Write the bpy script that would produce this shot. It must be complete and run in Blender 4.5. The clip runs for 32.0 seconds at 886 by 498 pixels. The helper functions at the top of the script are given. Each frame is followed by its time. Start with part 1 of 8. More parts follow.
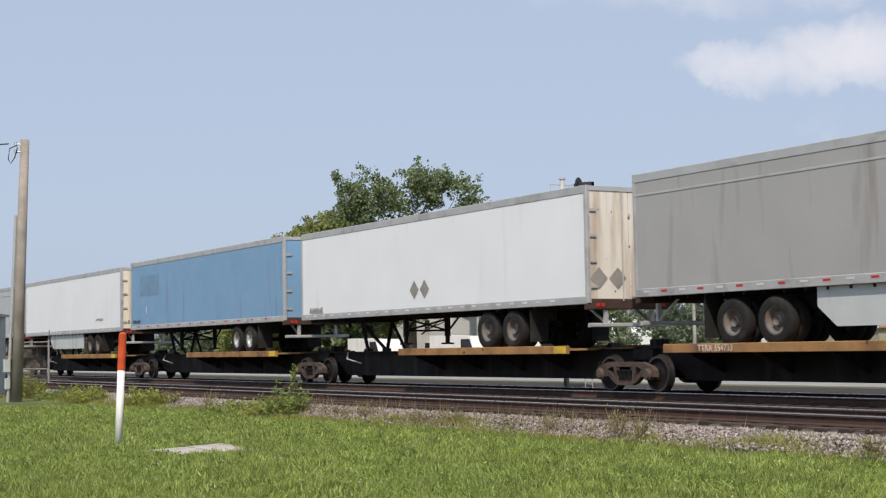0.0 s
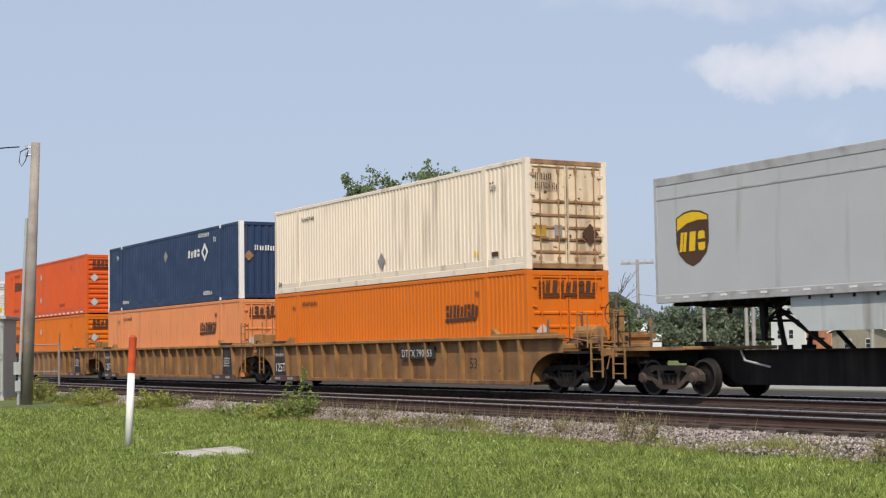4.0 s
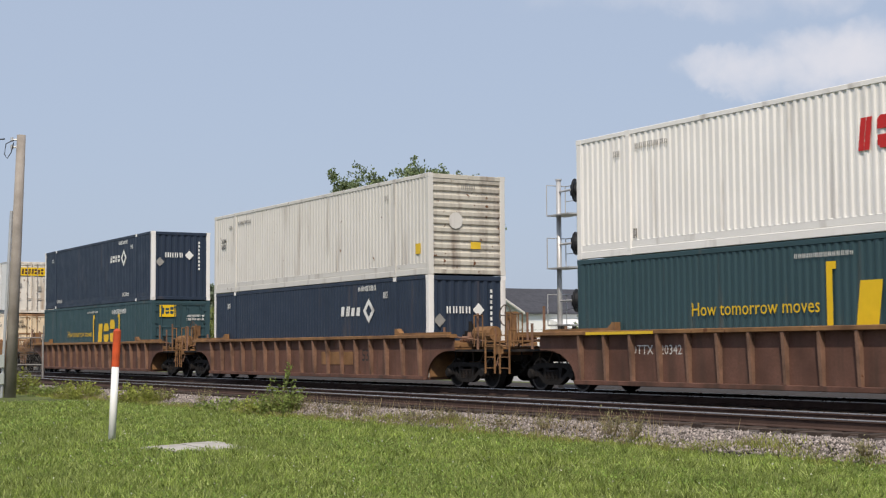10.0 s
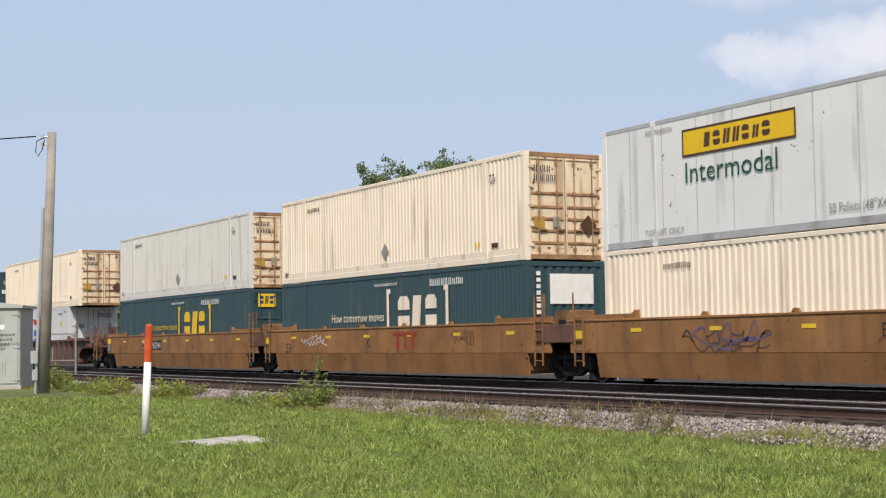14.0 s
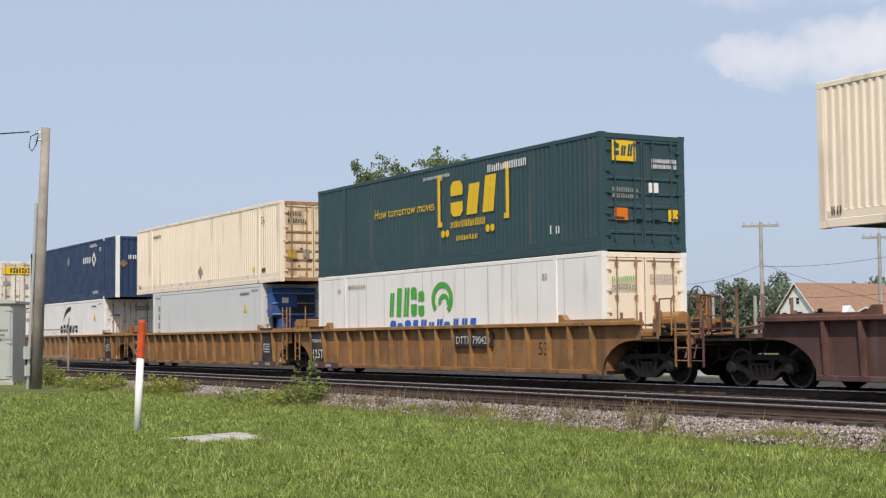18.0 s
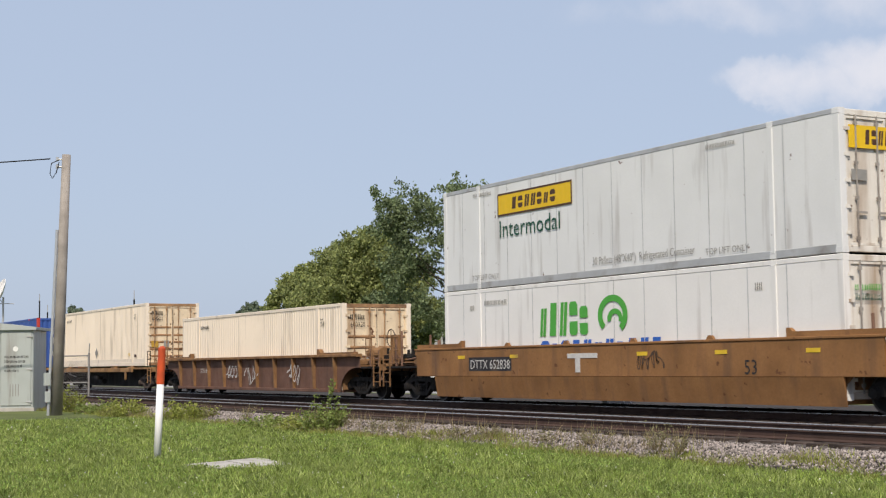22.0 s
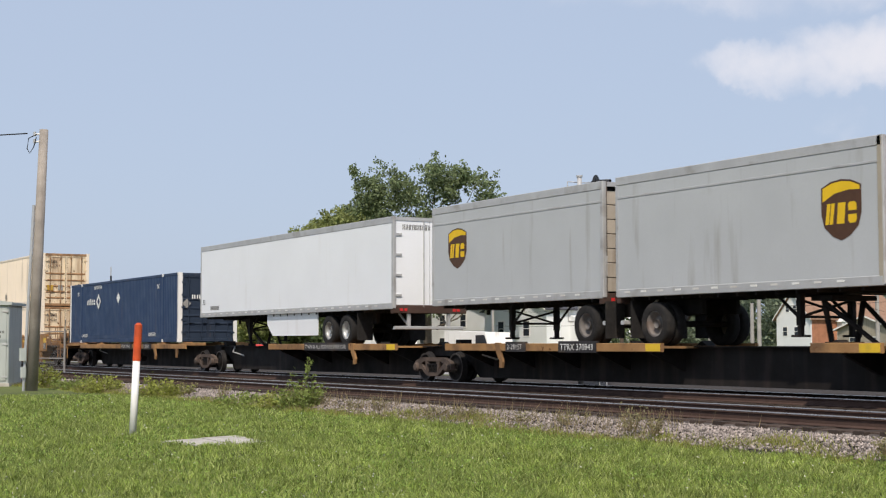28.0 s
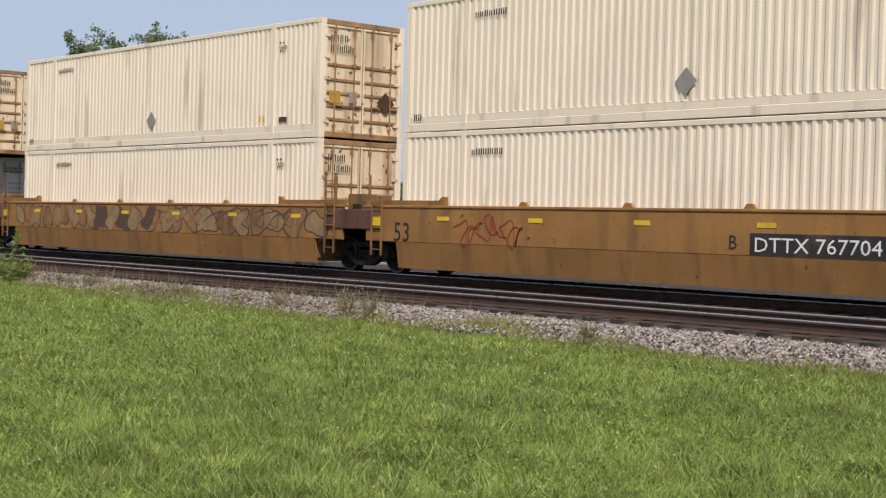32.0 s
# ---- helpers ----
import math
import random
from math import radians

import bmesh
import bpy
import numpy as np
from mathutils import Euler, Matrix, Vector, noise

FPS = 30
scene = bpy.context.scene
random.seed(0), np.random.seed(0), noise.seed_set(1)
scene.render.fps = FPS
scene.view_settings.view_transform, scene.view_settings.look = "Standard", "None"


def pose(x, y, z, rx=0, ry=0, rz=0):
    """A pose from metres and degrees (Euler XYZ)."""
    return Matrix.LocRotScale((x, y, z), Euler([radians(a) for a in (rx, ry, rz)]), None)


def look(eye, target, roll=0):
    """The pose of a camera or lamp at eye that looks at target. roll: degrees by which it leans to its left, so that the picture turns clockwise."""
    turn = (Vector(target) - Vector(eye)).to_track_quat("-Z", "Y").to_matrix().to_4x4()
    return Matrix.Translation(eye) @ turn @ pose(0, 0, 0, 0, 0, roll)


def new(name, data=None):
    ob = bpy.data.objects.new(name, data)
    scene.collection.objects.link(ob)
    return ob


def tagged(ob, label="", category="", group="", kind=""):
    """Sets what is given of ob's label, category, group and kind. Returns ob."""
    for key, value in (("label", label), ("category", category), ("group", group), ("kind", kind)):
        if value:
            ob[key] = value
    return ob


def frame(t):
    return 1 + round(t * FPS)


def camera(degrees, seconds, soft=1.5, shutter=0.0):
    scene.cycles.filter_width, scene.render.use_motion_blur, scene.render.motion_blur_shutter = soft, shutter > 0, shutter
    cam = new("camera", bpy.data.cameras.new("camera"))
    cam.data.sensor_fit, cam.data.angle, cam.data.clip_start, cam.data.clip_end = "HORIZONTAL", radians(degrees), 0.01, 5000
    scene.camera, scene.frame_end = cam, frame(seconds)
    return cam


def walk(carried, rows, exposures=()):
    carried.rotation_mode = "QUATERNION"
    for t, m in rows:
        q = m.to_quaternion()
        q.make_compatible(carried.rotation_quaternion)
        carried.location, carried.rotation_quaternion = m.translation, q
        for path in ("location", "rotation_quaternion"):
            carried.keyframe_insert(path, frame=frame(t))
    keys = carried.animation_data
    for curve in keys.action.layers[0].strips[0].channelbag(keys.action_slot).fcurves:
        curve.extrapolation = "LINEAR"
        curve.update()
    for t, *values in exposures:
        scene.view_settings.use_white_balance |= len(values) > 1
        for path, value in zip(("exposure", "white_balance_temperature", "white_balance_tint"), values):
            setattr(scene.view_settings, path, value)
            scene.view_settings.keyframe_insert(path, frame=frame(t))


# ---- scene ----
# The camera stands on the lawn and turns by hand; the train runs along +x on the far track.
EYE = Vector((0, 0, 1.08))
TRACK_FAR, TRACK_NEAR = 22.15, 17.0
LAWN = -0.45

cam = camera(33.5, 32.0, soft=1.22, shutter=0.05)
PATH = (
    (0, 59.525, 3.873, -0.961), (0.5, 59.578, 3.920, -1.006), (1, 59.615, 3.917, -1.078),
    (1.5, 59.772, 4.008, -0.985), (2, 59.911, 4.058, -1.035), (2.5, 59.983, 4.065, -1.034),
    (3, 59.985, 4.057, -0.972), (3.5, 59.949, 4.034, -0.937), (4, 59.908, 4.003, -0.885),
    (4.5, 59.807, 4.014, -0.761), (6.5, 59.577, 3.958, -0.536), (7, 59.576, 3.990, -0.538),
    (7.5, 59.600, 3.985, -0.654), (8, 59.560, 3.965, -0.575), (8.5, 59.506, 3.932, -0.521),
    (9, 59.462, 3.914, -0.436), (9.5, 59.404, 3.890, -0.388), (10, 59.355, 3.866, -0.369),
    (10.5, 59.342, 3.833, -0.257), (11, 59.463, 3.786, -0.381), (11.5, 59.847, 3.703, -0.613),
    (12, 60.040, 3.653, -0.737), (12.5, 60.314, 3.623, -0.897), (13, 60.448, 3.608, -0.891),
    (13.5, 60.478, 3.598, -0.898), (14, 60.517, 3.592, -0.858), (14.5, 60.590, 3.564, -0.990),
    (16.5, 60.429, 3.542, -0.703), (17, 60.375, 3.546, -0.689), (17.5, 60.327, 3.549, -0.578),
    (18, 60.268, 3.513, -0.526), (18.5, 60.202, 3.474, -0.564), (19, 60.209, 3.472, -0.557),
    (19.5, 60.584, 3.864, -0.602), (20, 60.907, 4.227, -0.709), (20.5, 60.992, 4.368, -0.725),
    (21, 61.007, 4.432, -0.695), (21.5, 61.026, 4.491, -0.707), (22, 61.007, 4.492, -0.695),
    (22.5, 60.972, 4.444, -0.669), (23, 60.917, 4.449, -0.658), (23.5, 60.834, 4.471, -0.602),
    (24, 60.857, 4.438, -0.601), (24.5, 60.315, 3.772, -0.430), (26.5, 60.367, 3.731, -0.134),
    (27, 60.270, 3.746, -0.069), (27.5, 60.220, 3.726, 0.023), (28, 60.159, 3.705, -0.078),
    (28.5, 60.120, 3.686, -0.155), (29, 60.105, 3.685, 0.009), (29.5, 60.041, 3.640, -0.054),
    (30, 60.005, 3.609, -0.032), (30.5, 59.976, 3.614, 0.043), (31, 59.811, 3.559, 0.199),
    (31.5, 58.157, 2.776, 0.824), (31.7, 56.078, 1.445, 1.136), (31.8, 54.478, 0.706, 1.291),
    (31.9, 51.577, -0.368, 1.447), (32, 49.212, -0.818, 1.603),
)


def aim(yaw, pitch, roll):
    """Yaw to the left of +y and pitch up, in degrees."""
    a, b = radians(yaw), radians(pitch)
    return look(EYE, EYE + Vector((-math.sin(a) * math.cos(b), math.cos(a) * math.cos(b), math.sin(b))), roll)


WHITE = (6720, 13)  # kelvin and tint of the camera's white balance
walk(cam, [(t, aim(yaw, pitch, roll)) for t, yaw, pitch, roll in PATH], [(0, 0.10, *WHITE), (1, 0.03, *WHITE), (2, 0.13, *WHITE), (4, 0.11, *WHITE), (7, 0.09, *WHITE), (9, -0.03, *WHITE), (10.3, 0.03, *WHITE), (11, 0.24, *WHITE), (12, 0.24, *WHITE), (14, 0.20, *WHITE), (17, 0.14, *WHITE), (18, 0.13, *WHITE), (19, 0.17, *WHITE), (21, 0.05, *WHITE), (22, 0.10, *WHITE), (24, 0.07, *WHITE), (26, 0.2, *WHITE), (27, 0.21, *WHITE), (28, 0.13, *WHITE), (29, 0.12, *WHITE), (32, 0.05, *WHITE)])

# ---- daylight ----
SUN = Vector((0.52, -0.38, 0.765)).normalized()
sun = new("sun", bpy.data.lights.new("sun", "SUN"))
sun.data.energy, sun.data.angle, sun.data.color = 3.6, radians(0.6), (1.0, 0.925, 0.80)
sun.matrix_world = look(SUN * 50, (0, 0, 0))

world = bpy.data.worlds.new("sky")
scene.world = world
world.use_nodes = True
wn, wl = world.node_tree.nodes, world.node_tree.links
sky = wn.new("ShaderNodeTexSky")
sky.sky_type, sky.sun_disc = "NISHITA", False
sky.sun_elevation = math.asin(SUN.z)
sky.sun_rotation = math.atan2(SUN.x, SUN.y)
sky.air_density, sky.dust_density, sky.ozone_density = 1.0, 2.0, 1.5
bg = wn["Background"]
bg.inputs["Strength"].default_value = 0.10


def wnode(kind, **values):
    n = wn.new(kind)
    for k, v in values.items():
        n.inputs[k].default_value = v
    return n


def wmath(op, a, b=None, c=None, clamp=False):
    n = wn.new("ShaderNodeMath")
    n.operation, n.use_clamp = op, clamp
    for i, v in enumerate((a, b, c)):
        if v is None:
            continue
        if isinstance(v, (int, float)):
            n.inputs[i].default_value = v
        else:
            wl.new(v, n.inputs[i])
    return n.outputs[0]


def sky_dir(yaw, pitch):
    a, b = radians(yaw), radians(pitch)
    return (-math.sin(a) * math.cos(b), math.cos(a) * math.cos(b), math.sin(b))


# thin haze evens the blue out; a few soft cumulus banks stand in it
coord = wn.new("ShaderNodeTexCoord")
haze = wn.new("ShaderNodeMix")
haze.data_type = "RGBA"
haze.inputs[0].default_value = 0.78
haze.inputs[7].default_value = (4.5, 5.62, 7.4, 1)
wl.new(sky.outputs[0], haze.inputs[6])
puffs = wnode("ShaderNodeTexNoise", Scale=21.0, Detail=7.0, Roughness=0.52)
wl.new(coord.outputs["Generated"], puffs.inputs["Vector"])
warp = wnode("ShaderNodeTexNoise", Scale=9.0, Detail=6.0, Roughness=0.62)
wl.new(coord.outputs["Generated"], warp.inputs["Vector"])
bend = wn.new("ShaderNodeVectorMath"); bend.operation = "MULTIPLY_ADD"
bend.inputs[1].default_value, bend.inputs[2].default_value = (0.15, 0.15, 0.085), (-0.075, -0.075, -0.0425)
wl.new(warp.outputs["Color"], bend.inputs[0])
bent = wn.new("ShaderNodeVectorMath"); bent.operation = "ADD"
wl.new(coord.outputs["Generated"], bent.inputs[0])
wl.new(bend.outputs[0], bent.inputs[1])
cover = None
for yaw, pitch, wide, high, strength in ((46.6, 10.2, 5.6, 1.35, 0.85), (43.4, 10.9, 4.6, 1.85, 1.0), (39.5, 10.4, 5.0, 1.6, 0.8), (49.5, 13.4, 7.5, 1.3, 0.42), (43.5, 14.0, 6.0, 1.7, 0.55), (45.0, 8.1, 1.6, 0.7, 0.3),
                                         (20, 16, 12, 3, 0.9), (100, 20, 14, 3, 0.8), (150, 25, 16, 5, 0.9), (220, 22, 18, 4, 0.9), (300, 24, 16, 5, 0.8)):
    d = Vector(sky_dir(yaw, pitch))
    side = Vector((math.cos(radians(yaw)), math.sin(radians(yaw)), 0))
    up = side.cross(d)
    sx = wn.new("ShaderNodeVectorMath"); sx.operation = "DOT_PRODUCT"; sx.inputs[1].default_value = side
    sy = wn.new("ShaderNodeVectorMath"); sy.operation = "DOT_PRODUCT"; sy.inputs[1].default_value = up
    sz = wn.new("ShaderNodeVectorMath"); sz.operation = "DOT_PRODUCT"; sz.inputs[1].default_value = d
    for n in (sx, sy, sz):
        wl.new(bent.outputs[0], n.inputs[0])
    ex = wmath("POWER", wmath("DIVIDE", sx.outputs["Value"], math.tan(radians(wide))), 2.0)
    ey = wmath("POWER", wmath("DIVIDE", sy.outputs["Value"], math.tan(radians(high))), 2.0)
    fall = wmath("SUBTRACT", 1.0, wmath("ADD", ex, ey))
    front = wmath("GREATER_THAN", sz.outputs["Value"], 0.0)
    body = wmath("MULTIPLY", wmath("MULTIPLY", wmath("MAXIMUM", fall, 0.0), front), strength)
    cover = body if cover is None else wmath("MAXIMUM", cover, body)
dense = wmath("ADD", cover, wmath("MULTIPLY", wmath("SUBTRACT", puffs.outputs[0], 0.53), 1.5))
dense = wmath("MULTIPLY", dense, wmath("MULTIPLY", cover, 3.0, clamp=True))
soft_edge = wn.new("ShaderNodeMapRange")
soft_edge.interpolation_type = "SMOOTHSTEP"
soft_edge.inputs[1].default_value, soft_edge.inputs[2].default_value, soft_edge.inputs[4].default_value = -0.15, 1.3, 0.86
wl.new(dense, soft_edge.inputs[0])
dense = soft_edge.outputs[0]
clouds = wn.new("ShaderNodeMix")
clouds.data_type = "RGBA"
clouds.inputs[7].default_value = (7.7, 7.85, 8.4, 1)
wl.new(dense, clouds.inputs[0])
wl.new(haze.outputs[2], clouds.inputs[6])
wl.new(clouds.outputs[2], bg.inputs["Color"])


# ---- materials ----
def shade(name, rgb, rough=0.6, metal=0.0, vary=0.12, scale=3.0, grain=60.0, bump=0.1, dirt=None, amount=0.0, streak=False, rust=0.0, per_piece=0.0, island=False):
    """A surface with broad and fine variation; dirt settles in patches or runs down in streaks, rust in spots."""
    m = bpy.data.materials.new(name)
    m.use_nodes = True
    nt = m.node_tree
    p = nt.nodes["Principled BSDF"]
    p.inputs["Roughness"].default_value, p.inputs["Metallic"].default_value = rough, metal
    p.inputs["Specular IOR Level"].default_value = 0.5 if metal or rough < 0.45 else 0.24

    def node(kind):
        return nt.nodes.new(kind)

    tc, info = node("ShaderNodeTexCoord"), node("ShaderNodeObjectInfo")
    shift = node("ShaderNodeVectorMath"); shift.operation = "ADD"
    wide = node("ShaderNodeVectorMath"); wide.operation = "SCALE"
    wide.inputs[0].default_value = (37.0, 11.0, 23.0)
    nt.links.new(info.outputs["Random"], wide.inputs["Scale"])
    nt.links.new(tc.outputs["Object"], shift.inputs[0])
    nt.links.new(wide.outputs[0], shift.inputs[1])

    def noise_tex(s, detail=4.0, stretch=None):
        n = node("ShaderNodeTexNoise")
        n.inputs["Scale"].default_value, n.inputs["Detail"].default_value = s, detail
        src = shift.outputs[0]
        if stretch:
            mul = node("ShaderNodeVectorMath"); mul.operation = "MULTIPLY"
            mul.inputs[1].default_value = stretch
            nt.links.new(src, mul.inputs[0])
            src = mul.outputs[0]
        nt.links.new(src, n.inputs["Vector"])
        return n.outputs[0]

    def ramp(src, lo, hi, a=0.0, b=1.0):
        n = node("ShaderNodeMapRange")
        n.inputs[1].default_value, n.inputs[2].default_value, n.inputs[3].default_value, n.inputs[4].default_value = lo, hi, a, b
        nt.links.new(src, n.inputs[0])
        return n.outputs[0]

    def blend(fac, a, b, mode="MIX"):
        n = node("ShaderNodeMix")
        n.data_type, n.blend_type = "RGBA", mode
        if isinstance(fac, float):
            n.inputs[0].default_value = fac
        else:
            nt.links.new(fac, n.inputs[0])
        for slot, v in ((6, a), (7, b)):
            if isinstance(v, tuple):
                n.inputs[slot].default_value = (*v[:3], 1)
            else:
                nt.links.new(v, n.inputs[slot])
        return n.outputs[2]

    dark = tuple(c * (1 - vary) for c in rgb)
    light = tuple(min(0.92, c * (1 + vary)) for c in rgb)
    col = blend(ramp(noise_tex(scale), 0.3, 0.7), dark, light)
    fine = noise_tex(grain, 3.0)
    col = blend(ramp(fine, 0.3, 0.7, 0.0, 0.35), col, tuple(c * (1 - 1.6 * vary) for c in rgb))
    if amount:
        n = noise_tex(1.6, 6.0, (1.6, 1.6, 0.16) if streak else None)
        col = blend(ramp(n, 0.62 - 0.22 * amount, 0.78, 0.0, min(1.0, 0.35 + amount)), col, dirt or (0.16, 0.12, 0.09))
    if rust:
        n = noise_tex(5.0, 8.0)
        col = blend(ramp(n, 0.72 - 0.16 * rust, 0.76 - 0.14 * rust), col, (0.13, 0.055, 0.025))
    if per_piece:
        tone = node("ShaderNodeHueSaturation")
        src = info.outputs["Random"]
        if island:
            src = node("ShaderNodeNewGeometry").outputs["Random Per Island"]
        nt.links.new(ramp(src, 0.0, 1.0, 1 - per_piece, 1 + per_piece), tone.inputs["Value"])
        nt.links.new(col, tone.inputs["Color"])
        col = tone.outputs[0]
    nt.links.new(col, p.inputs["Base Color"])
    nt.links.new(ramp(noise_tex(scale * 2.2), 0.3, 0.7, max(0.05, rough - 0.1), min(1.0, rough + 0.12)), p.inputs["Roughness"])
    if bump:
        b = node("ShaderNodeBump")
        b.inputs["Strength"].default_value, b.inputs["Distance"].default_value = bump, 0.02
        nt.links.new(fine, b.inputs["Height"])
        nt.links.new(b.outputs[0], p.inputs["Normal"])
    return m


GRIME = (0.17, 0.12, 0.085)
M = {}
for name, rgb in (("cream", (0.84, 0.73, 0.59)), ("white", (0.82, 0.80, 0.77)), ("offwhite", (0.66, 0.64, 0.60)), ("orange", (0.68, 0.165, 0.012)), ("faded_orange", (0.72, 0.27, 0.11)),
                  ("vermilion", (0.68, 0.105, 0.020)), ("navy", (0.026, 0.050, 0.110)), ("darknavy", (0.027, 0.040, 0.066)), ("teal", (0.036, 0.073, 0.085)), ("steelblue", (0.10, 0.22, 0.40)),
                  ("blue", (0.045, 0.10, 0.33)), ("lightblue", (0.20, 0.36, 0.55)), ("palegrey", (0.64, 0.65, 0.65)), ("silver", (0.47, 0.49, 0.505)), ("pewter", (0.385, 0.385, 0.385))):
    M[name] = shade(name + "_paint", rgb, rough=0.5, vary=0.05, scale=0.7, grain=25, bump=0.03, dirt=GRIME, amount=0.01 if name in ("navy", "darknavy", "blue") else 0.10 if name in ("teal", "silver", "lightblue", "steelblue", "white", "palegrey", "orange", "vermilion") else 0.22, streak=True, rust=0.10 if name in ("offwhite", "faded_orange") else 0.0)
M["trailer_white"] = shade("clean_white_trailer_paint", (0.84, 0.86, 0.885), rough=0.38, vary=0.03, scale=0.6, grain=20, bump=0.01, dirt=(0.66, 0.65, 0.63), amount=0.05, streak=True)
M["cream_door"] = shade("rust_stained_cream_paint", (0.78, 0.64, 0.45), rough=0.55, vary=0.12, scale=1.5, grain=20, bump=0.05, dirt=(0.24, 0.11, 0.045), amount=0.62, streak=True, rust=0.55)
M["door_rust"] = shade("rust_brown_door_steel", (0.37, 0.215, 0.11), rough=0.75, vary=0.3, scale=3, grain=30, bump=0.1, dirt=(0.10, 0.06, 0.04), amount=0.6)
M["door_steel"] = shade("dirty_door_hardware", (0.34, 0.31, 0.28), rough=0.55, vary=0.2, scale=3, grain=30, bump=0.05, dirt=(0.14, 0.09, 0.06), amount=0.6)
M["white_door"] = shade("rust_stained_white_paint", (0.76, 0.72, 0.65), rough=0.55, vary=0.06, scale=1.5, grain=20, bump=0.05, dirt=(0.30, 0.18, 0.09), amount=0.7, streak=True, rust=0.3)
M["grey_end"] = shade("soot_streaked_grey_paint", (0.55, 0.52, 0.45), rough=0.6, vary=0.08, scale=1.5, grain=20, bump=0.05, dirt=(0.12, 0.07, 0.05), amount=0.75, streak=True, rust=0.5)
M["rail_brown"] = shade("weathered_brown_car_paint", (0.145, 0.074, 0.054), rough=0.75, vary=0.3, scale=1.2, grain=18, bump=0.12, dirt=(0.06, 0.04, 0.03), amount=0.6, streak=True, rust=0.3)
M["rail_tan"] = shade("weathered_ochre_car_paint", (0.275, 0.146, 0.064), rough=0.7, vary=0.28, scale=1.2, grain=18, bump=0.1, dirt=(0.095, 0.055, 0.035), amount=0.62, streak=True, rust=0.38)
M["brown_rib"] = shade("weathered_brown_rib_paint", (0.235, 0.135, 0.092), rough=0.75, vary=0.3, scale=2, grain=18, bump=0.12, dirt=(0.06, 0.04, 0.03), amount=0.5, rust=0.3)
M["rust_edge"] = shade("rust_worn_edge_paint", (0.27, 0.145, 0.065), rough=0.8, vary=0.25, scale=2.5, grain=20, bump=0.12, dirt=(0.09, 0.05, 0.035), amount=0.7, rust=0.4)
M["ochre_edge"] = shade("ochre_worn_edge_paint", (0.33, 0.18, 0.07), rough=0.75, vary=0.2, scale=2.5, grain=20, bump=0.12, dirt=(0.16, 0.09, 0.05), amount=0.6, rust=0.3)
M["maroon_edge"] = shade("maroon_worn_edge_paint", (0.15, 0.075, 0.062), rough=0.8, vary=0.25, scale=2.5, grain=20, bump=0.12, dirt=(0.05, 0.035, 0.03), amount=0.6, rust=0.3)
M["rail_smooth"] = shade("weathered_rust_brown_car_paint", (0.29, 0.142, 0.055), rough=0.7, vary=0.24, scale=0.9, grain=18, bump=0.08, dirt=(0.12, 0.07, 0.045), amount=0.45, streak=True, rust=0.4)
M["rail_umber"] = shade("weathered_umber_car_paint", (0.165, 0.088, 0.062), rough=0.75, vary=0.25, scale=1.2, grain=18, bump=0.1, dirt=(0.09, 0.05, 0.035), amount=0.55, streak=True, rust=0.35)
M["rail_ochre"] = shade("ochre_car_paint", (0.325, 0.165, 0.056), rough=0.65, vary=0.2, scale=0.9, grain=18, bump=0.08, dirt=(0.15, 0.085, 0.04), amount=0.5, streak=True, rust=0.16)
M["rail_maroon"] = shade("dull_maroon_car_paint", (0.10, 0.056, 0.05), rough=0.75, vary=0.2, scale=1.2, grain=18, bump=0.1, dirt=(0.20, 0.16, 0.13), amount=0.4, streak=True, rust=0.2)
M["rail_yellow"] = shade("golden_yellow_car_paint", (0.50, 0.27, 0.02), rough=0.6, vary=0.08, scale=0.8, grain=18, bump=0.06, dirt=(0.28, 0.16, 0.05), amount=0.5, streak=True, rust=0.2)
M["yellow"] = shade("yellow_paint", (0.75, 0.50, 0.04), rough=0.55, vary=0.1, scale=3, grain=30, bump=0.05, dirt=GRIME, amount=0.3)
M["black_steel"] = shade("sooty_black_steel", (0.016, 0.014, 0.0135), rough=0.8, vary=0.3, scale=2, grain=25, bump=0.15, dirt=(0.07, 0.05, 0.04), amount=0.4)
M["beam"] = shade("dirty_black_beam", (0.016, 0.0135, 0.013), rough=0.8, vary=0.25, scale=1, grain=15, bump=0.1, dirt=(0.05, 0.038, 0.032), amount=0.5, streak=True)
M["truck_steel"] = shade("rusty_cast_steel", (0.105, 0.078, 0.064), rough=0.85, vary=0.25, scale=4, grain=30, bump=0.2, dirt=(0.035, 0.03, 0.028), amount=0.6)
M["bright_steel"] = shade("polished_rail_steel", (0.48, 0.46, 0.44), rough=0.3, metal=0.9, vary=0.08, scale=3, grain=60, bump=0.02)
M["rail_rust"] = shade("rusty_rail_side", (0.075, 0.046, 0.037), rough=0.85, vary=0.2, scale=3, grain=40, bump=0.1)
M["deck"] = shade("weathered_yellow_brown_deck", (0.36, 0.20, 0.085), rough=0.8, vary=0.2, scale=1.5, grain=25, bump=0.1, dirt=(0.10, 0.06, 0.04), amount=0.7, rust=0.4)
M["rubber"] = shade("dusty_tyre_rubber", (0.022, 0.021, 0.021), rough=0.9, vary=0.2, scale=8, grain=60, bump=0.15, dirt=(0.10, 0.085, 0.07), amount=0.2)
M["rim"] = shade("dull_aluminium_rim", (0.55, 0.55, 0.53), rough=0.4, metal=0.6, vary=0.12, scale=8, grain=50, dirt=(0.2, 0.13, 0.08), amount=0.4)
M["trim_grey"] = shade("galvanised_trim", (0.50, 0.50, 0.50), rough=0.45, metal=0.3, vary=0.1, scale=2, grain=40, dirt=GRIME, amount=0.3)
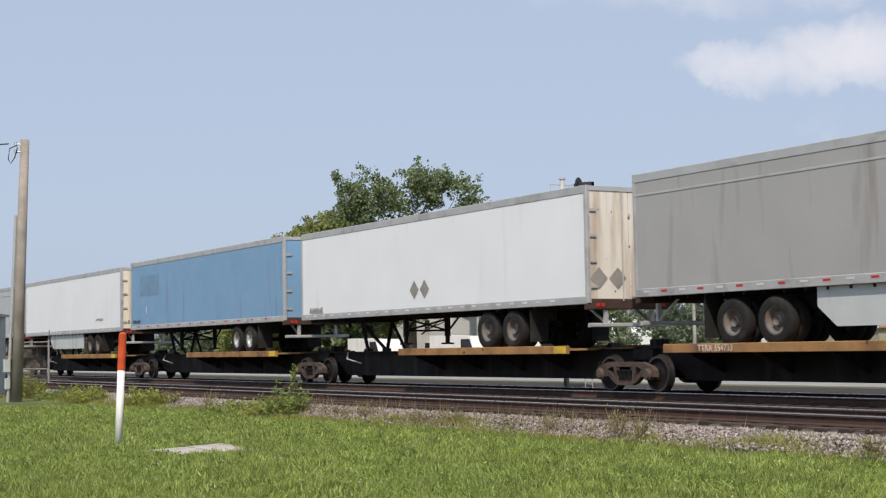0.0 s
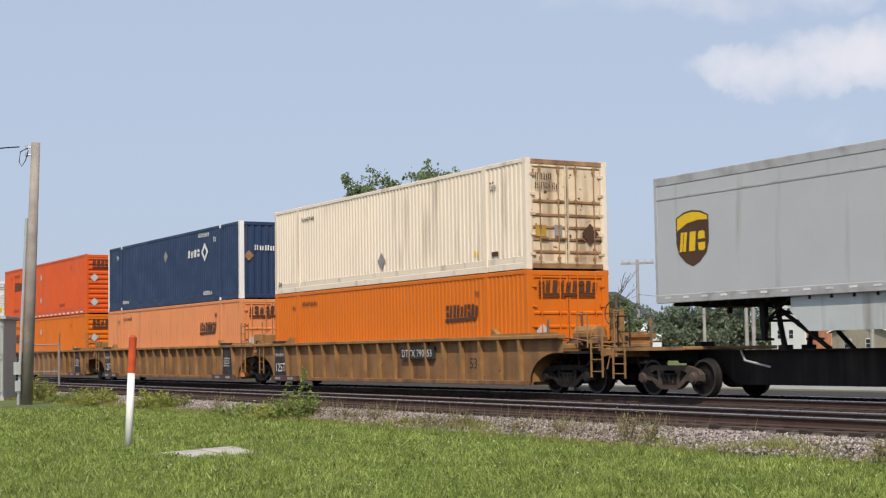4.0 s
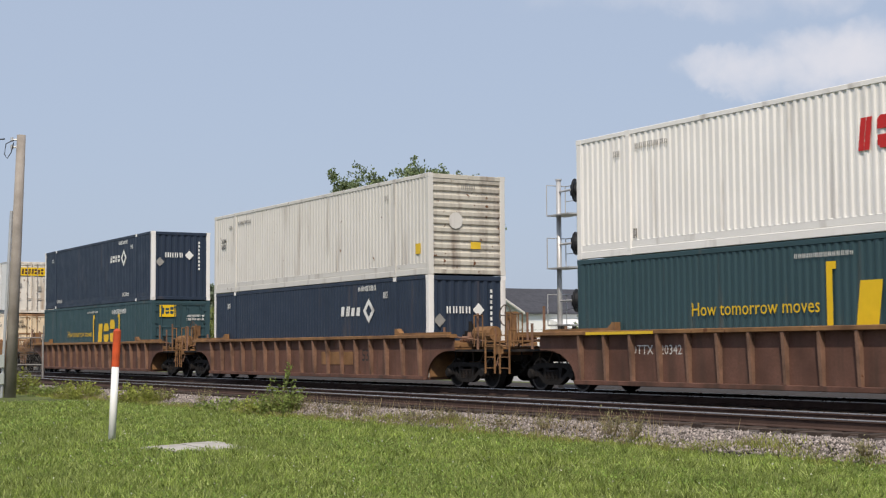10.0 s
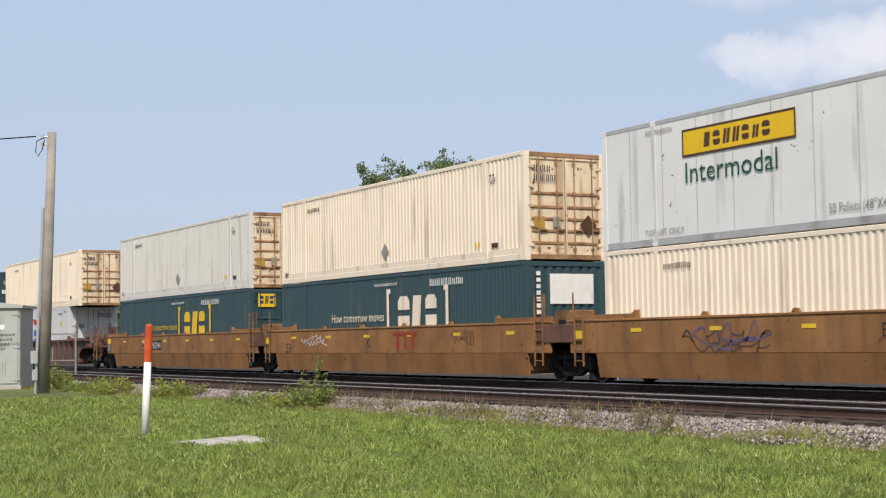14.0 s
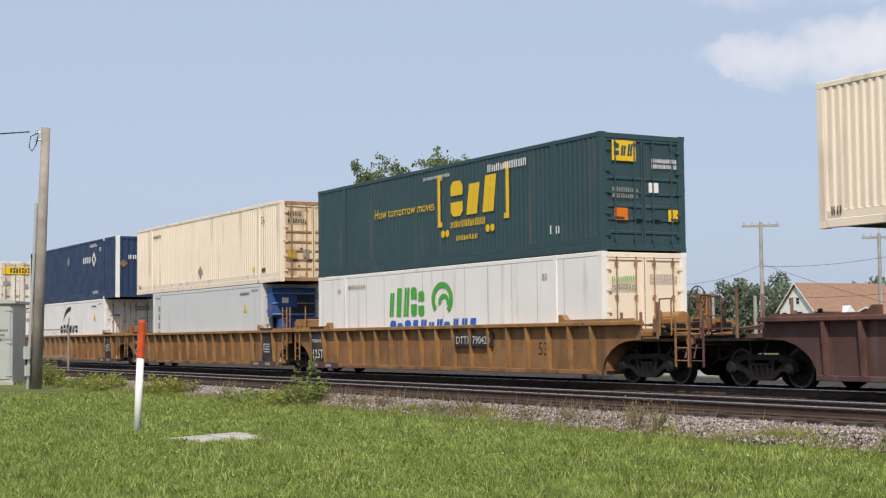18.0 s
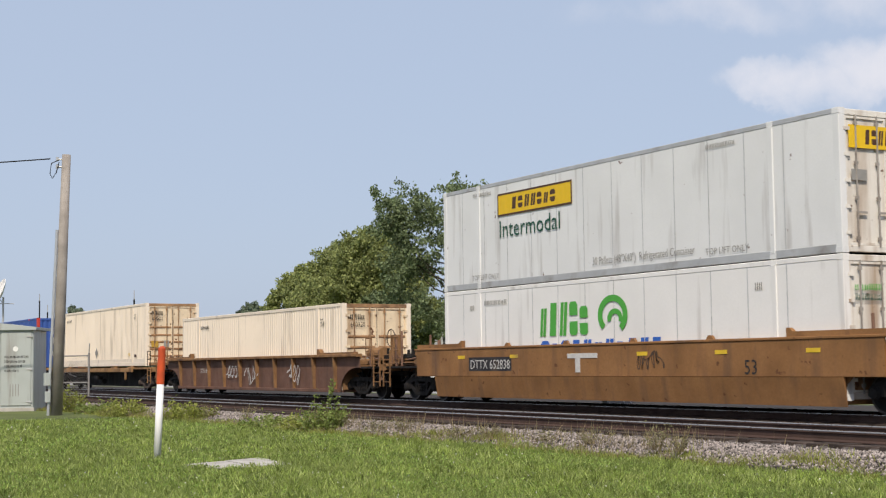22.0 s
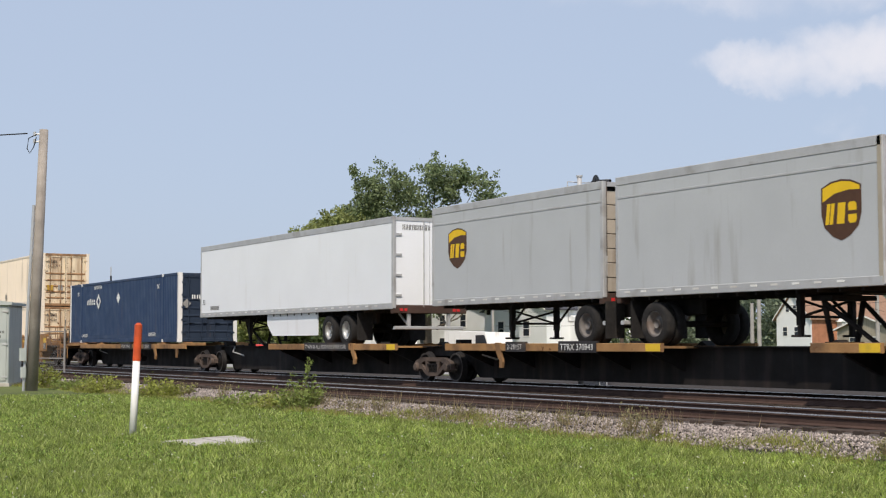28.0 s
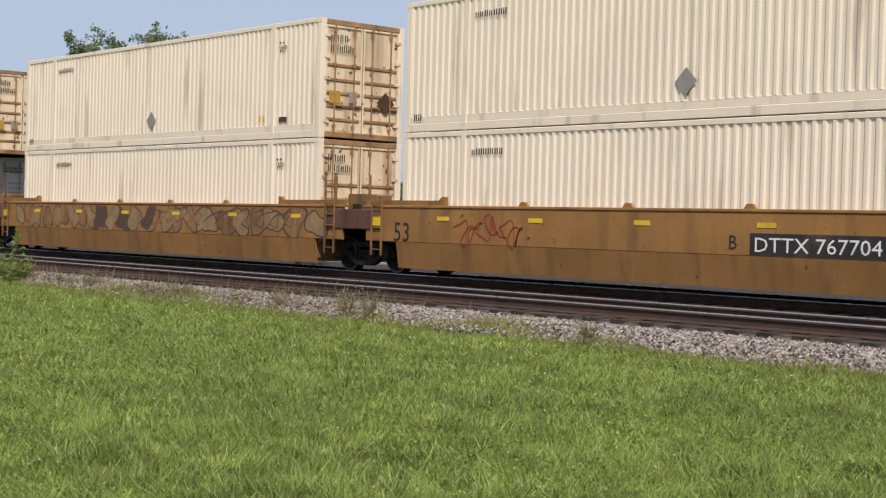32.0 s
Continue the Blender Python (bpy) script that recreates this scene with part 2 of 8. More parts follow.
M["white_mark"] = shade("white_marking_paint", (0.78, 0.78, 0.75), rough=0.6, vary=0.06, scale=5, grain=40, bump=0.02, dirt=GRIME, amount=0.2)
M["black_mark"] = shade("black_marking_paint", (0.03, 0.03, 0.03), rough=0.6, vary=0.1, scale=5, grain=40, bump=0.02)
M["grey_mark"] = shade("faded_grey_marking", (0.30, 0.29, 0.27), rough=0.65, vary=0.15, scale=5, grain=40, bump=0.02)
M["red_mark"] = shade("red_marking", (0.55, 0.03, 0.03), rough=0.55, vary=0.06, scale=5, grain=40, bump=0.02)
M["green_mark"] = shade("green_marking", (0.08, 0.38, 0.06), rough=0.55, vary=0.06, scale=5, grain=40, bump=0.02)
M["darkgreen_mark"] = shade("dark_green_marking", (0.02, 0.09, 0.06), rough=0.55, vary=0.06, scale=5, grain=40, bump=0.02)
M["blue_mark"] = shade("blue_marking", (0.03, 0.13, 0.50), rough=0.55, vary=0.06, scale=5, grain=40, bump=0.02)
M["brown_mark"] = shade("dark_brown_marking", (0.085, 0.042, 0.025), rough=0.5, vary=0.08, scale=5, grain=40, bump=0.02)
M["yellow_mark"] = shade("yellow_marking", (0.78, 0.50, 0.02), rough=0.5, vary=0.05, scale=5, grain=40, bump=0.02)
M["chalk"] = shade("sprayed_graffiti_paint", (0.60, 0.58, 0.55), rough=0.7, vary=0.15, scale=8, grain=40, bump=0.02)
M["red_spray"] = shade("sprayed_red_graffiti", (0.30, 0.05, 0.025), rough=0.7, vary=0.15, scale=8, grain=40, bump=0.02)
M["dark_spray"] = shade("sprayed_dark_graffiti", (0.10, 0.065, 0.045), rough=0.7, vary=0.15, scale=8, grain=40, bump=0.02)
M["genset"] = shade("genset_blue_paint", (0.03, 0.09, 0.30), rough=0.5, vary=0.1, scale=3, grain=30, dirt=GRIME, amount=0.3)
M["pole_wood"] = shade("weathered_pole_wood", (0.33, 0.295, 0.262), rough=0.9, vary=0.3, scale=1.2, grain=30, bump=0.3, dirt=(0.17, 0.13, 0.10), amount=0.55, streak=True)
M["galv"] = shade("galvanised_steel", (0.50, 0.51, 0.52), rough=0.45, metal=0.5, vary=0.12, scale=4, grain=50)
M["dull_galv"] = shade("dull_weathered_galvanised_steel", (0.27, 0.255, 0.24), rough=0.7, vary=0.15, scale=4, grain=50, dirt=(0.16, 0.10, 0.06), amount=0.4)
M["sticker_ochre"] = shade("sun_faded_ochre_sticker", (0.48, 0.29, 0.05), rough=0.7, vary=0.15, scale=5, grain=30, bump=0.02, dirt=(0.2, 0.1, 0.04), amount=0.5)
M["cabinet"] = shade("grey_green_cabinet_paint", (0.42, 0.45, 0.43), rough=0.5, vary=0.05, scale=1.5, grain=30, bump=0.03, dirt=GRIME, amount=0.25, streak=True)
M["plastic_white"] = shade("white_marker_plastic", (0.82, 0.82, 0.80), rough=0.4, vary=0.03, scale=4, grain=40, bump=0.02, dirt=GRIME, amount=0.12, streak=True)
M["plastic_orange"] = shade("faded_orange_marker_plastic", (0.66, 0.10, 0.03), rough=0.5, vary=0.12, scale=6, grain=40, bump=0.03, dirt=(0.20, 0.04, 0.025), amount=0.62)
M["concrete"] = shade("weathered_concrete", (0.47, 0.44, 0.40), rough=0.9, vary=0.15, scale=3, grain=50, bump=0.2, dirt=(0.24, 0.22, 0.17), amount=0.5)
M["signal_black"] = shade("signal_black_paint", (0.02, 0.021, 0.024), rough=0.5, vary=0.15, scale=5, grain=40)
M["signal_silver"] = shade("signal_silver_paint", (0.52, 0.52, 0.52), rough=0.45, metal=0.4, vary=0.08, scale=4, grain=40)
M["wire"] = shade("black_cable", (0.02, 0.02, 0.02), rough=0.6, vary=0.1)
M["siding"] = shade("white_house_siding", (0.78, 0.79, 0.79), rough=0.6, vary=0.04, scale=0.5, grain=12)
M["shingle"] = shade("dark_roof_shingles", (0.07, 0.072, 0.085), rough=0.9, vary=0.2, scale=1.5, grain=10, bump=0.2)
M["red_shingle"] = shade("terracotta_roof_shingles", (0.30, 0.185, 0.13), rough=0.9, vary=0.12, scale=1.5, grain=10, bump=0.2)
M["brickwork"] = shade("red_brick_wall", (0.42, 0.19, 0.11), rough=0.9, vary=0.2, scale=1.5, grain=10, bump=0.2)
M["pane"] = shade("dark_window_glass", (0.03, 0.035, 0.045), rough=0.1, vary=0.2, scale=1, grain=5, bump=0.0)
M["bark"] = shade("grey_brown_bark", (0.11, 0.085, 0.065), rough=0.95, vary=0.25, scale=3, grain=12, bump=0.4)
M["tie"] = shade("weathered_timber_tie", (0.055, 0.041, 0.034), rough=0.95, vary=0.25, scale=3, grain=25, bump=0.3, per_piece=0.25)
M["stone"] = shade("grey_ballast_stone", (0.255, 0.22, 0.20), rough=0.9, vary=0.2, scale=6, grain=40, bump=0.15, per_piece=0.92, island=True)
M["wheel_steel"] = shade("dark_greasy_wheel", (0.014, 0.012, 0.0115), rough=0.7, vary=0.25, scale=5, grain=30, bump=0.1)
M["tread"] = shade("worn_wheel_rim_steel", (0.07, 0.06, 0.055), rough=0.5, metal=0.4, vary=0.15, scale=5, grain=30)
M["ballast_bed"] = shade("ballast_bed", (0.10, 0.085, 0.078), rough=0.95, vary=0.35, scale=9, grain=24, bump=0.5, dirt=(0.06, 0.045, 0.04), amount=0.5)
M["rust_ballast"] = shade("rust_dusted_ballast", (0.105, 0.076, 0.063), rough=0.95, vary=0.3, scale=9, grain=24, bump=0.5, dirt=(0.045, 0.034, 0.03), amount=0.4)
# near-black because the train's shade is put into this colour
M["dark_ballast"] = shade("train_shaded_ballast", (0.05, 0.042, 0.038), rough=0.95, vary=0.3, scale=9, grain=24, bump=0.5)
M["road"] = shade("pale_road_surface", (0.30, 0.29, 0.28), rough=0.9, vary=0.12, scale=0.8, grain=15, bump=0.1)


def foliage(name, rgb, spread=0.35, vary=0.15, scale=0.5):
    m = shade(name, rgb, rough=0.6, vary=vary, scale=scale, grain=6, bump=0.0, per_piece=spread, island=True)
    nt = m.node_tree
    p, out = nt.nodes["Principled BSDF"], nt.nodes["Material Output"]
    tl, mix = nt.nodes.new("ShaderNodeBsdfTranslucent"), nt.nodes.new("ShaderNodeMixShader")
    mix.inputs[0].default_value = 0.42
    nt.links.new(p.inputs["Base Color"].links[0].from_socket, tl.inputs["Color"])
    nt.links.new(p.outputs[0], mix.inputs[1])
    nt.links.new(tl.outputs[0], mix.inputs[2])
    nt.links.new(mix.outputs[0], out.inputs["Surface"])
    return m


M["leaf"] = foliage("tree_leaves", (0.20, 0.25, 0.125), 0.55)
M["leaf_light"] = foliage("light_tree_leaves", (0.29, 0.325, 0.12), 0.45)
# leaf green with extra blue: the haze of distance mixed into the colour
M["leaf_far"] = foliage("hazed_tree_leaves", (0.205, 0.25, 0.17), 0.4)
M["weed"] = foliage("weed_leaves", (0.30, 0.325, 0.075), 0.4)
M["weed_dark"] = foliage("shrub_leaves", (0.245, 0.305, 0.085), 0.4)
M["dry_weed"] = foliage("dry_weed_stalks", (0.30, 0.24, 0.13), 0.4)
M["grass"] = foliage("lawn_grass_blades", (0.27, 0.345, 0.078), 0.6, 0.42, 1.7)
M["grass_light"] = foliage("pale_grass_blades", (0.43, 0.49, 0.17), 0.4, 0.3, 2.0)
M["clover"] = foliage("broad_lawn_leaves", (0.255, 0.37, 0.085), 0.55, 0.3, 1.3)
M["flower"] = foliage("clover_flowers", (0.72, 0.72, 0.62), 0.15)
M["lawn"] = shade("lawn_ground", (0.115, 0.14, 0.042), rough=0.95, vary=0.3, scale=0.35, grain=14, bump=0.4, dirt=(0.11, 0.115, 0.04), amount=0.4)


# ---- mesh tools ----
class Mesh:
    """Collects simple solids and turns them into one mesh."""

    def __init__(self):
        self.v, self.f, self.big, self.blocks = [], [], False, []

    def add(self, verts, faces):
        n = len(self.v)
        self.v += [tuple(p) for p in verts]
        self.f += [tuple(i + n for i in q) for q in faces]
        return self

    def box(self, x0, x1, y0, y1, z0, z1):
        return self.add([(x0, y0, z0), (x1, y0, z0), (x1, y1, z0), (x0, y1, z0), (x0, y0, z1), (x1, y0, z1), (x1, y1, z1), (x0, y1, z1)],
                        [(0, 3, 2, 1), (4, 5, 6, 7), (0, 1, 5, 4), (1, 2, 6, 5), (2, 3, 7, 6), (3, 0, 4, 7)])

    def soft(self, x0, x1, y0, y1, z0, z1, b=0.01):
        """A box whose edges along its longest axis are chamfered."""
        d = (x1 - x0, y1 - y0, z1 - z0)
        a = d.index(max(d))
        lo, hi = (x0, y0, z0), (x1, y1, z1)
        u, w = [i for i in range(3) if i != a]
        b = min(b, d[u] * 0.45, d[w] * 0.45)
        ring = [(lo[u] + b, lo[w]), (hi[u] - b, lo[w]), (hi[u], lo[w] + b), (hi[u], hi[w] - b), (hi[u] - b, hi[w]), (lo[u] + b, hi[w]), (lo[u], hi[w] - b), (lo[u], lo[w] + b)]
        pts = []
        for s in (lo[a], hi[a]):
            for p, q in ring:
                c = [0, 0, 0]
                c[a], c[u], c[w] = s, p, q
                pts.append(c)
        flip = a == 1
        fs = [tuple(range(8))[::1 if flip else -1], tuple(range(8, 16))[::-1 if flip else 1]]
        for i in range(8):
            j = (i + 1) % 8
            q = (i, j, j + 8, i + 8)
            fs.append(q[::-1] if flip else q)
        return self.add(pts, fs)

    def prism(self, outline, axis, lo, hi):
        """An outline of two coordinates, pushed along an axis. Outlines run counter-clockwise seen against the axis."""
        n = len(outline)
        pts = []
        for s in (lo, hi):
            for p, q in outline:
                pts.append({"x": (s, p, q), "y": (p, s, q), "z": (p, q, s)}[axis])
        fs = [tuple(range(n))[::-1], tuple(range(n, 2 * n))] + [(i, (i + 1) % n, (i + 1) % n + n, i + n) for i in range(n)]
        if axis == "y":
            fs = [q[::-1] for q in fs]
        return self.add(pts, fs)

    def tube(self, a, b, r0, r1=None, n=10, caps=True):
        a, b = Vector(a), Vector(b)
        r1 = r0 if r1 is None else r1
        w = (b - a).normalized()
        u = w.orthogonal().normalized()
        v = w.cross(u)
        pts = [c + (u * math.cos(2 * math.pi * i / n) + v * math.sin(2 * math.pi * i / n)) * r for c, r in ((a, r0), (b, r1)) for i in range(n)]
        fs = [(i, (i + 1) % n, (i + 1) % n + n, i + n) for i in range(n)]
        if caps:
            fs += [tuple(range(n))[::-1], tuple(range(n, 2 * n))]
        return self.add(pts, fs)

    def line(self, points, r, n=5):
        """A bent tube in one piece through the points."""
        pts = [Vector(p) for p in points]
        base = len(self.v)
        for k, p in enumerate(pts):
            w = (pts[min(k + 1, len(pts) - 1)] - pts[max(k - 1, 0)]).normalized()
            u = w.cross(Vector((0.31, 0.17, 0.93))).normalized()
            v = w.cross(u)
            self.v += [tuple(p + (u * math.cos(2 * math.pi * i / n) + v * math.sin(2 * math.pi * i / n)) * r) for i in range(n)]
        for k in range(len(pts) - 1):
            a = base + k * n
            self.f += [(a + i, a + (i + 1) % n, a + (i + 1) % n + n, a + i + n) for i in range(n)]
        return self

    def lathe(self, rings, centre=(0, 0, 0), n=20, caps=True):
        """Rings of (radius, offset) turned about the y axis through centre."""
        cx, cy, cz = centre
        pts = [(cx + r * math.cos(2 * math.pi * i / n), cy + o, cz + r * math.sin(2 * math.pi * i / n)) for r, o in rings for i in range(n)]
        fs = []
        for k in range(len(rings) - 1):
            for i in range(n):
                j = (i + 1) % n
                fs.append((k * n + i, k * n + j, (k + 1) * n + j, (k + 1) * n + i))
        if caps:
            fs += [tuple(range(n)), tuple(range((len(rings) - 1) * n, len(rings) * n))[::-1]]
        return self.add(pts, [q[::-1] for q in fs])

    def frame_x(self, x0, x1, y0, y1, z0, z1, f):
        """A picture-frame solid in the y-z plane, f wide."""
        o = [(y0, z0), (y1, z0), (y1, z1), (y0, z1)]
        i = [(y0 + f, z0 + f), (y1 - f, z0 + f), (y1 - f, z1 - f), (y0 + f, z1 - f)]
        pts = [(x, p, q) for x in (x0, x1) for ring in (o, i) for p, q in ring]
        fs = []
        for k in range(4):
            j = (k + 1) % 4
            fs += [(8 + k, 8 + j, 12 + j, 12 + k), (k, 4 + k, 4 + j, j), (k, j, 8 + j, 8 + k), (4 + k, 12 + k, 12 + j, 4 + j)]
        return self.add(pts, fs)

    def data(self, name, material, smooth=False):
        me = bpy.data.meshes.new(name)
        me.from_pydata(self.v, [], self.f)
        me.materials.append(M[material] if isinstance(material, str) else material)
        if smooth:
            me.polygons.foreach_set("use_smooth", [True] * len(me.polygons))
        me.update()
        return me


CACHE = {}


def part(name, mesh, material, parent, label="", at=None, smooth=False, key=None):
    """One mesh object under a thing or part. A key shares the mesh among alike pieces."""
    if key is not None:
        k = (name, key, material)
        if k not in CACHE:
            CACHE[k] = (mesh() if callable(mesh) else mesh).data(name, material, smooth)
        me = CACHE[k]
    else:
        me = mesh.data(name, material, smooth)
    ob = new(name, me)
    ob.parent = parent
    if not callable(mesh) and mesh.blocks and not mesh.big:
        ob["kind"] = "stuff"
    if at is not None:
        ob.matrix_local = at if isinstance(at, Matrix) else Matrix.Translation(at)
    if label:
        ob["label"] = label
    return ob


def thing(name, at, label, category, group="", kind=""):
    ob = new(name)
    ob.matrix_world = at if isinstance(at, Matrix) else Matrix.Translation(at)
    return tagged(ob, label, category, group, kind)


def solid(name, mesh, material, label, category, group="", kind="", at=None, smooth=False):
    ob = new(name, mesh.data(name, material, smooth))
    if at is not None:
        ob.matrix_world = at if isinstance(at, Matrix) else Matrix.Translation(at)
    return tagged(ob, label, category, group, kind)


TEXT = {}


def lettering(words, height, material):
    """A flat mesh of words in the built-in font, their lower left corner at the origin, in the x-y plane."""
    k = (words, height, material)
    if k not in TEXT:
        cu = bpy.data.curves.new("words", "FONT")
        cu.body, cu.size, cu.resolution_u = words, height * 1.38, 2
        ob = bpy.data.objects.new("words", cu)
        scene.collection.objects.link(ob)
        dg = bpy.context.evaluated_depsgraph_get()
        me = bpy.data.meshes.new_from_object(ob.evaluated_get(dg))
        bpy.data.objects.remove(ob)
        me.materials.clear()
        me.materials.append(M[material])
        TEXT[k] = me
    return TEXT[k]
# ---- ground, lawn, tracks ----
def ground_height(y):
    return LAWN + 0.10 * min(1.0, max(0.0, (y - 27.5) / 6))


def sheet():
    m = Mesh()
    ys = [-3000, -200, -20, 0, 5, 10, 13.6, 14.4, 25.2, 26, 29, 33, 60, 120, 400, 3000]
    xs = [-4000, -900, -300, -120, -90, -60, -45, -30, -15, 0, 15, 60, 300, 3000]
    for y in ys:
        for x in xs:
            m.v.append((x, y, ground_height(y)))
    w = len(xs)
    for j in range(len(ys) - 1):
        for i in range(w - 1):
            m.f.append((j * w + i, j * w + i + 1, (j + 1) * w + i + 1, (j + 1) * w + i))
    return m


solid("ground", sheet(), "lawn", "wide flat ground of mown green grass", "ground", kind="structure")

X0, X1 = -170.0, 30.0
bed = Mesh()
bed.prism([(13.9, LAWN - 0.2), (31.6, LAWN - 0.2), (31.6, LAWN + 0.09), (31.0, LAWN + 0.12), (30.2, -0.20), (15.8, -0.20), (15.66, -0.255), (14.9, -0.26), (14.1, LAWN + 0.03)], "x", X0 - 500, X1 + 300)
solid("ballast_bed", bed, "ballast_bed", "long raised bed of grey crushed stone", "ballast", kind="structure")
# dark sheet that paints the train's shade on and beyond the far track
shaded_top = Mesh()
shaded_top.prism([(19.3, -0.3), (30.1, -0.3), (30.1, -0.185), (19.3, -0.185)], "x", X0, X1)
solid("ballast_top", shaded_top, "dark_ballast", "ballast under the far track, coloured dark as the train's shade", "ballast", kind="structure")
rusty = Mesh().prism([(15.79, -0.3), (19.29, -0.3), (19.29, -0.187), (15.79, -0.187)], "x", X0 - 300, X1 + 200)
solid("track_ballast", rusty, "rust_ballast", "rust-dusted ballast between the rails of the near track", "ballast", kind="structure")


def rail_mesh(x0, x1):
    prof = [(-0.068, -0.172), (0.068, -0.172), (0.068, -0.160), (0.014, -0.135), (0.010, -0.05), (0.036, -0.040), (0.036, -0.012), (-0.036, -0.012), (-0.036, -0.040), (-0.010, -0.05), (-0.014, -0.135), (-0.068, -0.160)]
    return Mesh().prism(prof, "x", x0, x1)


def head_mesh(x0, x1):
    return Mesh().prism([(-0.0365, -0.016), (0.0365, -0.016), (0.034, -0.003), (0.025, 0.0), (-0.025, 0.0), (-0.034, -0.003)], "x", x0, x1)


def tie_mesh():
    return Mesh().soft(-0.115, 0.115, -1.3, 1.3, -0.36, -0.168, 0.012)


def plate_mesh():
    m = Mesh().box(-0.10, 0.10, -0.18, 0.18, -0.168, -0.155)
    for x in (-0.06, 0.06):
        for y in (-0.10, 0.10):
            m.box(x - 0.012, x + 0.012, y - 0.012, y + 0.012, -0.155, -0.135)
    return m


for name, yc, first, last, label in (("near_track", TRACK_NEAR, -122.0, -6.0, "empty main track of rusty rails on weathered timber ties"), ("far_track", TRACK_FAR, -90.0, -10.0, "main track under the train with polished rail heads")):
    tr = thing(name, (0, yc, 0), label, "track", kind="structure")
    for s in (-0.755, 0.755):
        r = part("rail", rail_mesh(X0 - 400, X1 + 200), "rail_rust", tr, "rusty steel rail", at=(0, s, 0))
        part("rail_head", head_mesh(X0 - 400, X1 + 200), "bright_steel", r, "worn bright running surface")
    n = 0
    x = first
    rest = Mesh()
    limit = 225 if name == "near_track" else 0
    while x < last:
        jig = random.uniform(-0.03, 0.03)
        if n < limit:
            t = part("tie", tie_mesh, "tie", tr, at=pose(x + jig, random.uniform(-0.05, 0.05), random.uniform(-0.012, 0.006), 0, 0, random.uniform(-0.6, 0.6)), key="tie")
        else:
            rest.soft(x + jig - 0.115, x + jig + 0.115, -1.3, 1.3, -0.36, -0.168, 0.012)
        x += 0.52
        n += 1
    if rest.v:
        tagged(part("tie_row", rest, "tie", tr, "row of weathered timber ties"), kind="stuff")


# ---- railway rolling stock: trucks ----
def wheel_mesh():
    return Mesh().lathe([(0.05, -0.03), (0.13, -0.045), (0.16, -0.02), (0.33, 0.0), (0.36, -0.05), (0.405, -0.055), (0.42, 0.0), (0.425, 0.06), (0.455, 0.075), (0.455, 0.1), (0.36, 0.1), (0.33, 0.05), (0.1, 0.06)], n=28)


def tread_mesh():
    return Mesh().lathe([(0.36, -0.058), (0.409, -0.060), (0.409, -0.056), (0.36, -0.054)], n=28, caps=False)


def frame_mesh():
    """A cast side frame: a deep arch over two bearings with two openings and the spring nest's window."""
    m = Mesh()
    for s in (1, -1):
        top = [(0, 0.70), (0.62, 0.70), (0.98, 0.60), (1.10, 0.50), (1.10, 0.36), (0.72, 0.36), (0.70, 0.50), (0.50, 0.585), (0, 0.585)]
        low = [(0, 0.16), (0.26, 0.16), (0.42, 0.22), (0.72, 0.44), (0.64, 0.52), (0.36, 0.31), (0.26, 0.27), (0, 0.27)]
        col = [(0.27, 0.27), (0.36, 0.31), (0.42, 0.585), (0.30, 0.585)]
        for o in (top, low, col):
            o = [(s * p, q) for p, q in o]
            m.prism(o[::-1] if s < 0 else o, "y", -0.07, 0.07)
        m.prism([(s * 0.80 - 0.16, 0.36), (s * 0.80 + 0.16, 0.36), (s * 0.80 + 0.14, 0.56), (s * 0.80 - 0.14, 0.56)], "y", -0.09, 0.05)
    m.box(-0.28, 0.28, -0.05, 0.05, 0.50, 0.585)
    return m


def spring_mesh():
    m = Mesh()
    for x in (-0.17, 0, 0.17):
        for k in range(5):
            z = 0.275 + k * 0.042
            m.tube((x, -0.02, z), (x, -0.02, z + 0.022), 0.072, 0.072, 10)
        m.tube((x, -0.02, 0.27), (x, -0.02, 0.49), 0.05, 0.05, 8)
    m.box(-0.27, 0.27, -0.09, 0.09, 0.485, 0.52)
    return m


def bearing_mesh():
    return Mesh().lathe([(0.03, -0.16), (0.10, -0.155), (0.12, -0.12), (0.14, -0.11), (0.14, 0.02)], n=14)


def truck(car, x, frame_paint="truck_steel"):
    t = part("truck", lambda: Mesh().soft(-0.2, 0.2, -1.05, 1.05, 0.42, 0.66, 0.03).box(-0.3, 0.3, -0.3, 0.3, 0.62, 0.74).box(-0.06, 0.06, -0.9, 0.9, 0.30, 0.36), "black_steel", car, "sooty bolster of a freight truck", at=(x, 0, 0), key="truck")
    for s in (-1, 1):
        turn = pose(0, s * 1.0, 0, 0, 0, 0 if s < 0 else 180)
        part("side_frame", frame_mesh, frame_paint, t, "rusty cast side frame", at=turn, key="sf")
        tagged(part("spring_nest", spring_mesh, "black_steel", t, at=turn, key="sp"), kind="stuff")
        for a in (-0.89, 0.89):
            part("wheel", wheel_mesh, "wheel_steel", t, "steel wheel", at=pose(a, s * 0.75, 0.42, 0, 0, 0 if s < 0 else 180), key="wh", smooth=True)
            part("wheel_tread", tread_mesh, "tread", t, "bright worn wheel rim", at=pose(a, s * 0.75, 0.42, 0, 0, 0 if s < 0 else 180), key="wt")
            part("bearing_cap", bearing_mesh, frame_paint, t, at=pose(a, s * 1.0, 0.42, 0, 0, 0 if s < 0 else 180), key="bc")
    for a in (-0.89, 0.89):
        part("axle", lambda: Mesh().tube((0, -0.75, 0.42), (0, 0.75, 0.42), 0.085, n=10), "black_steel", t, at=(a, 0, 0), key="ax")
    return t


# ---- well cars ----
FLUSH = {}  # the plane of a smooth car's near side


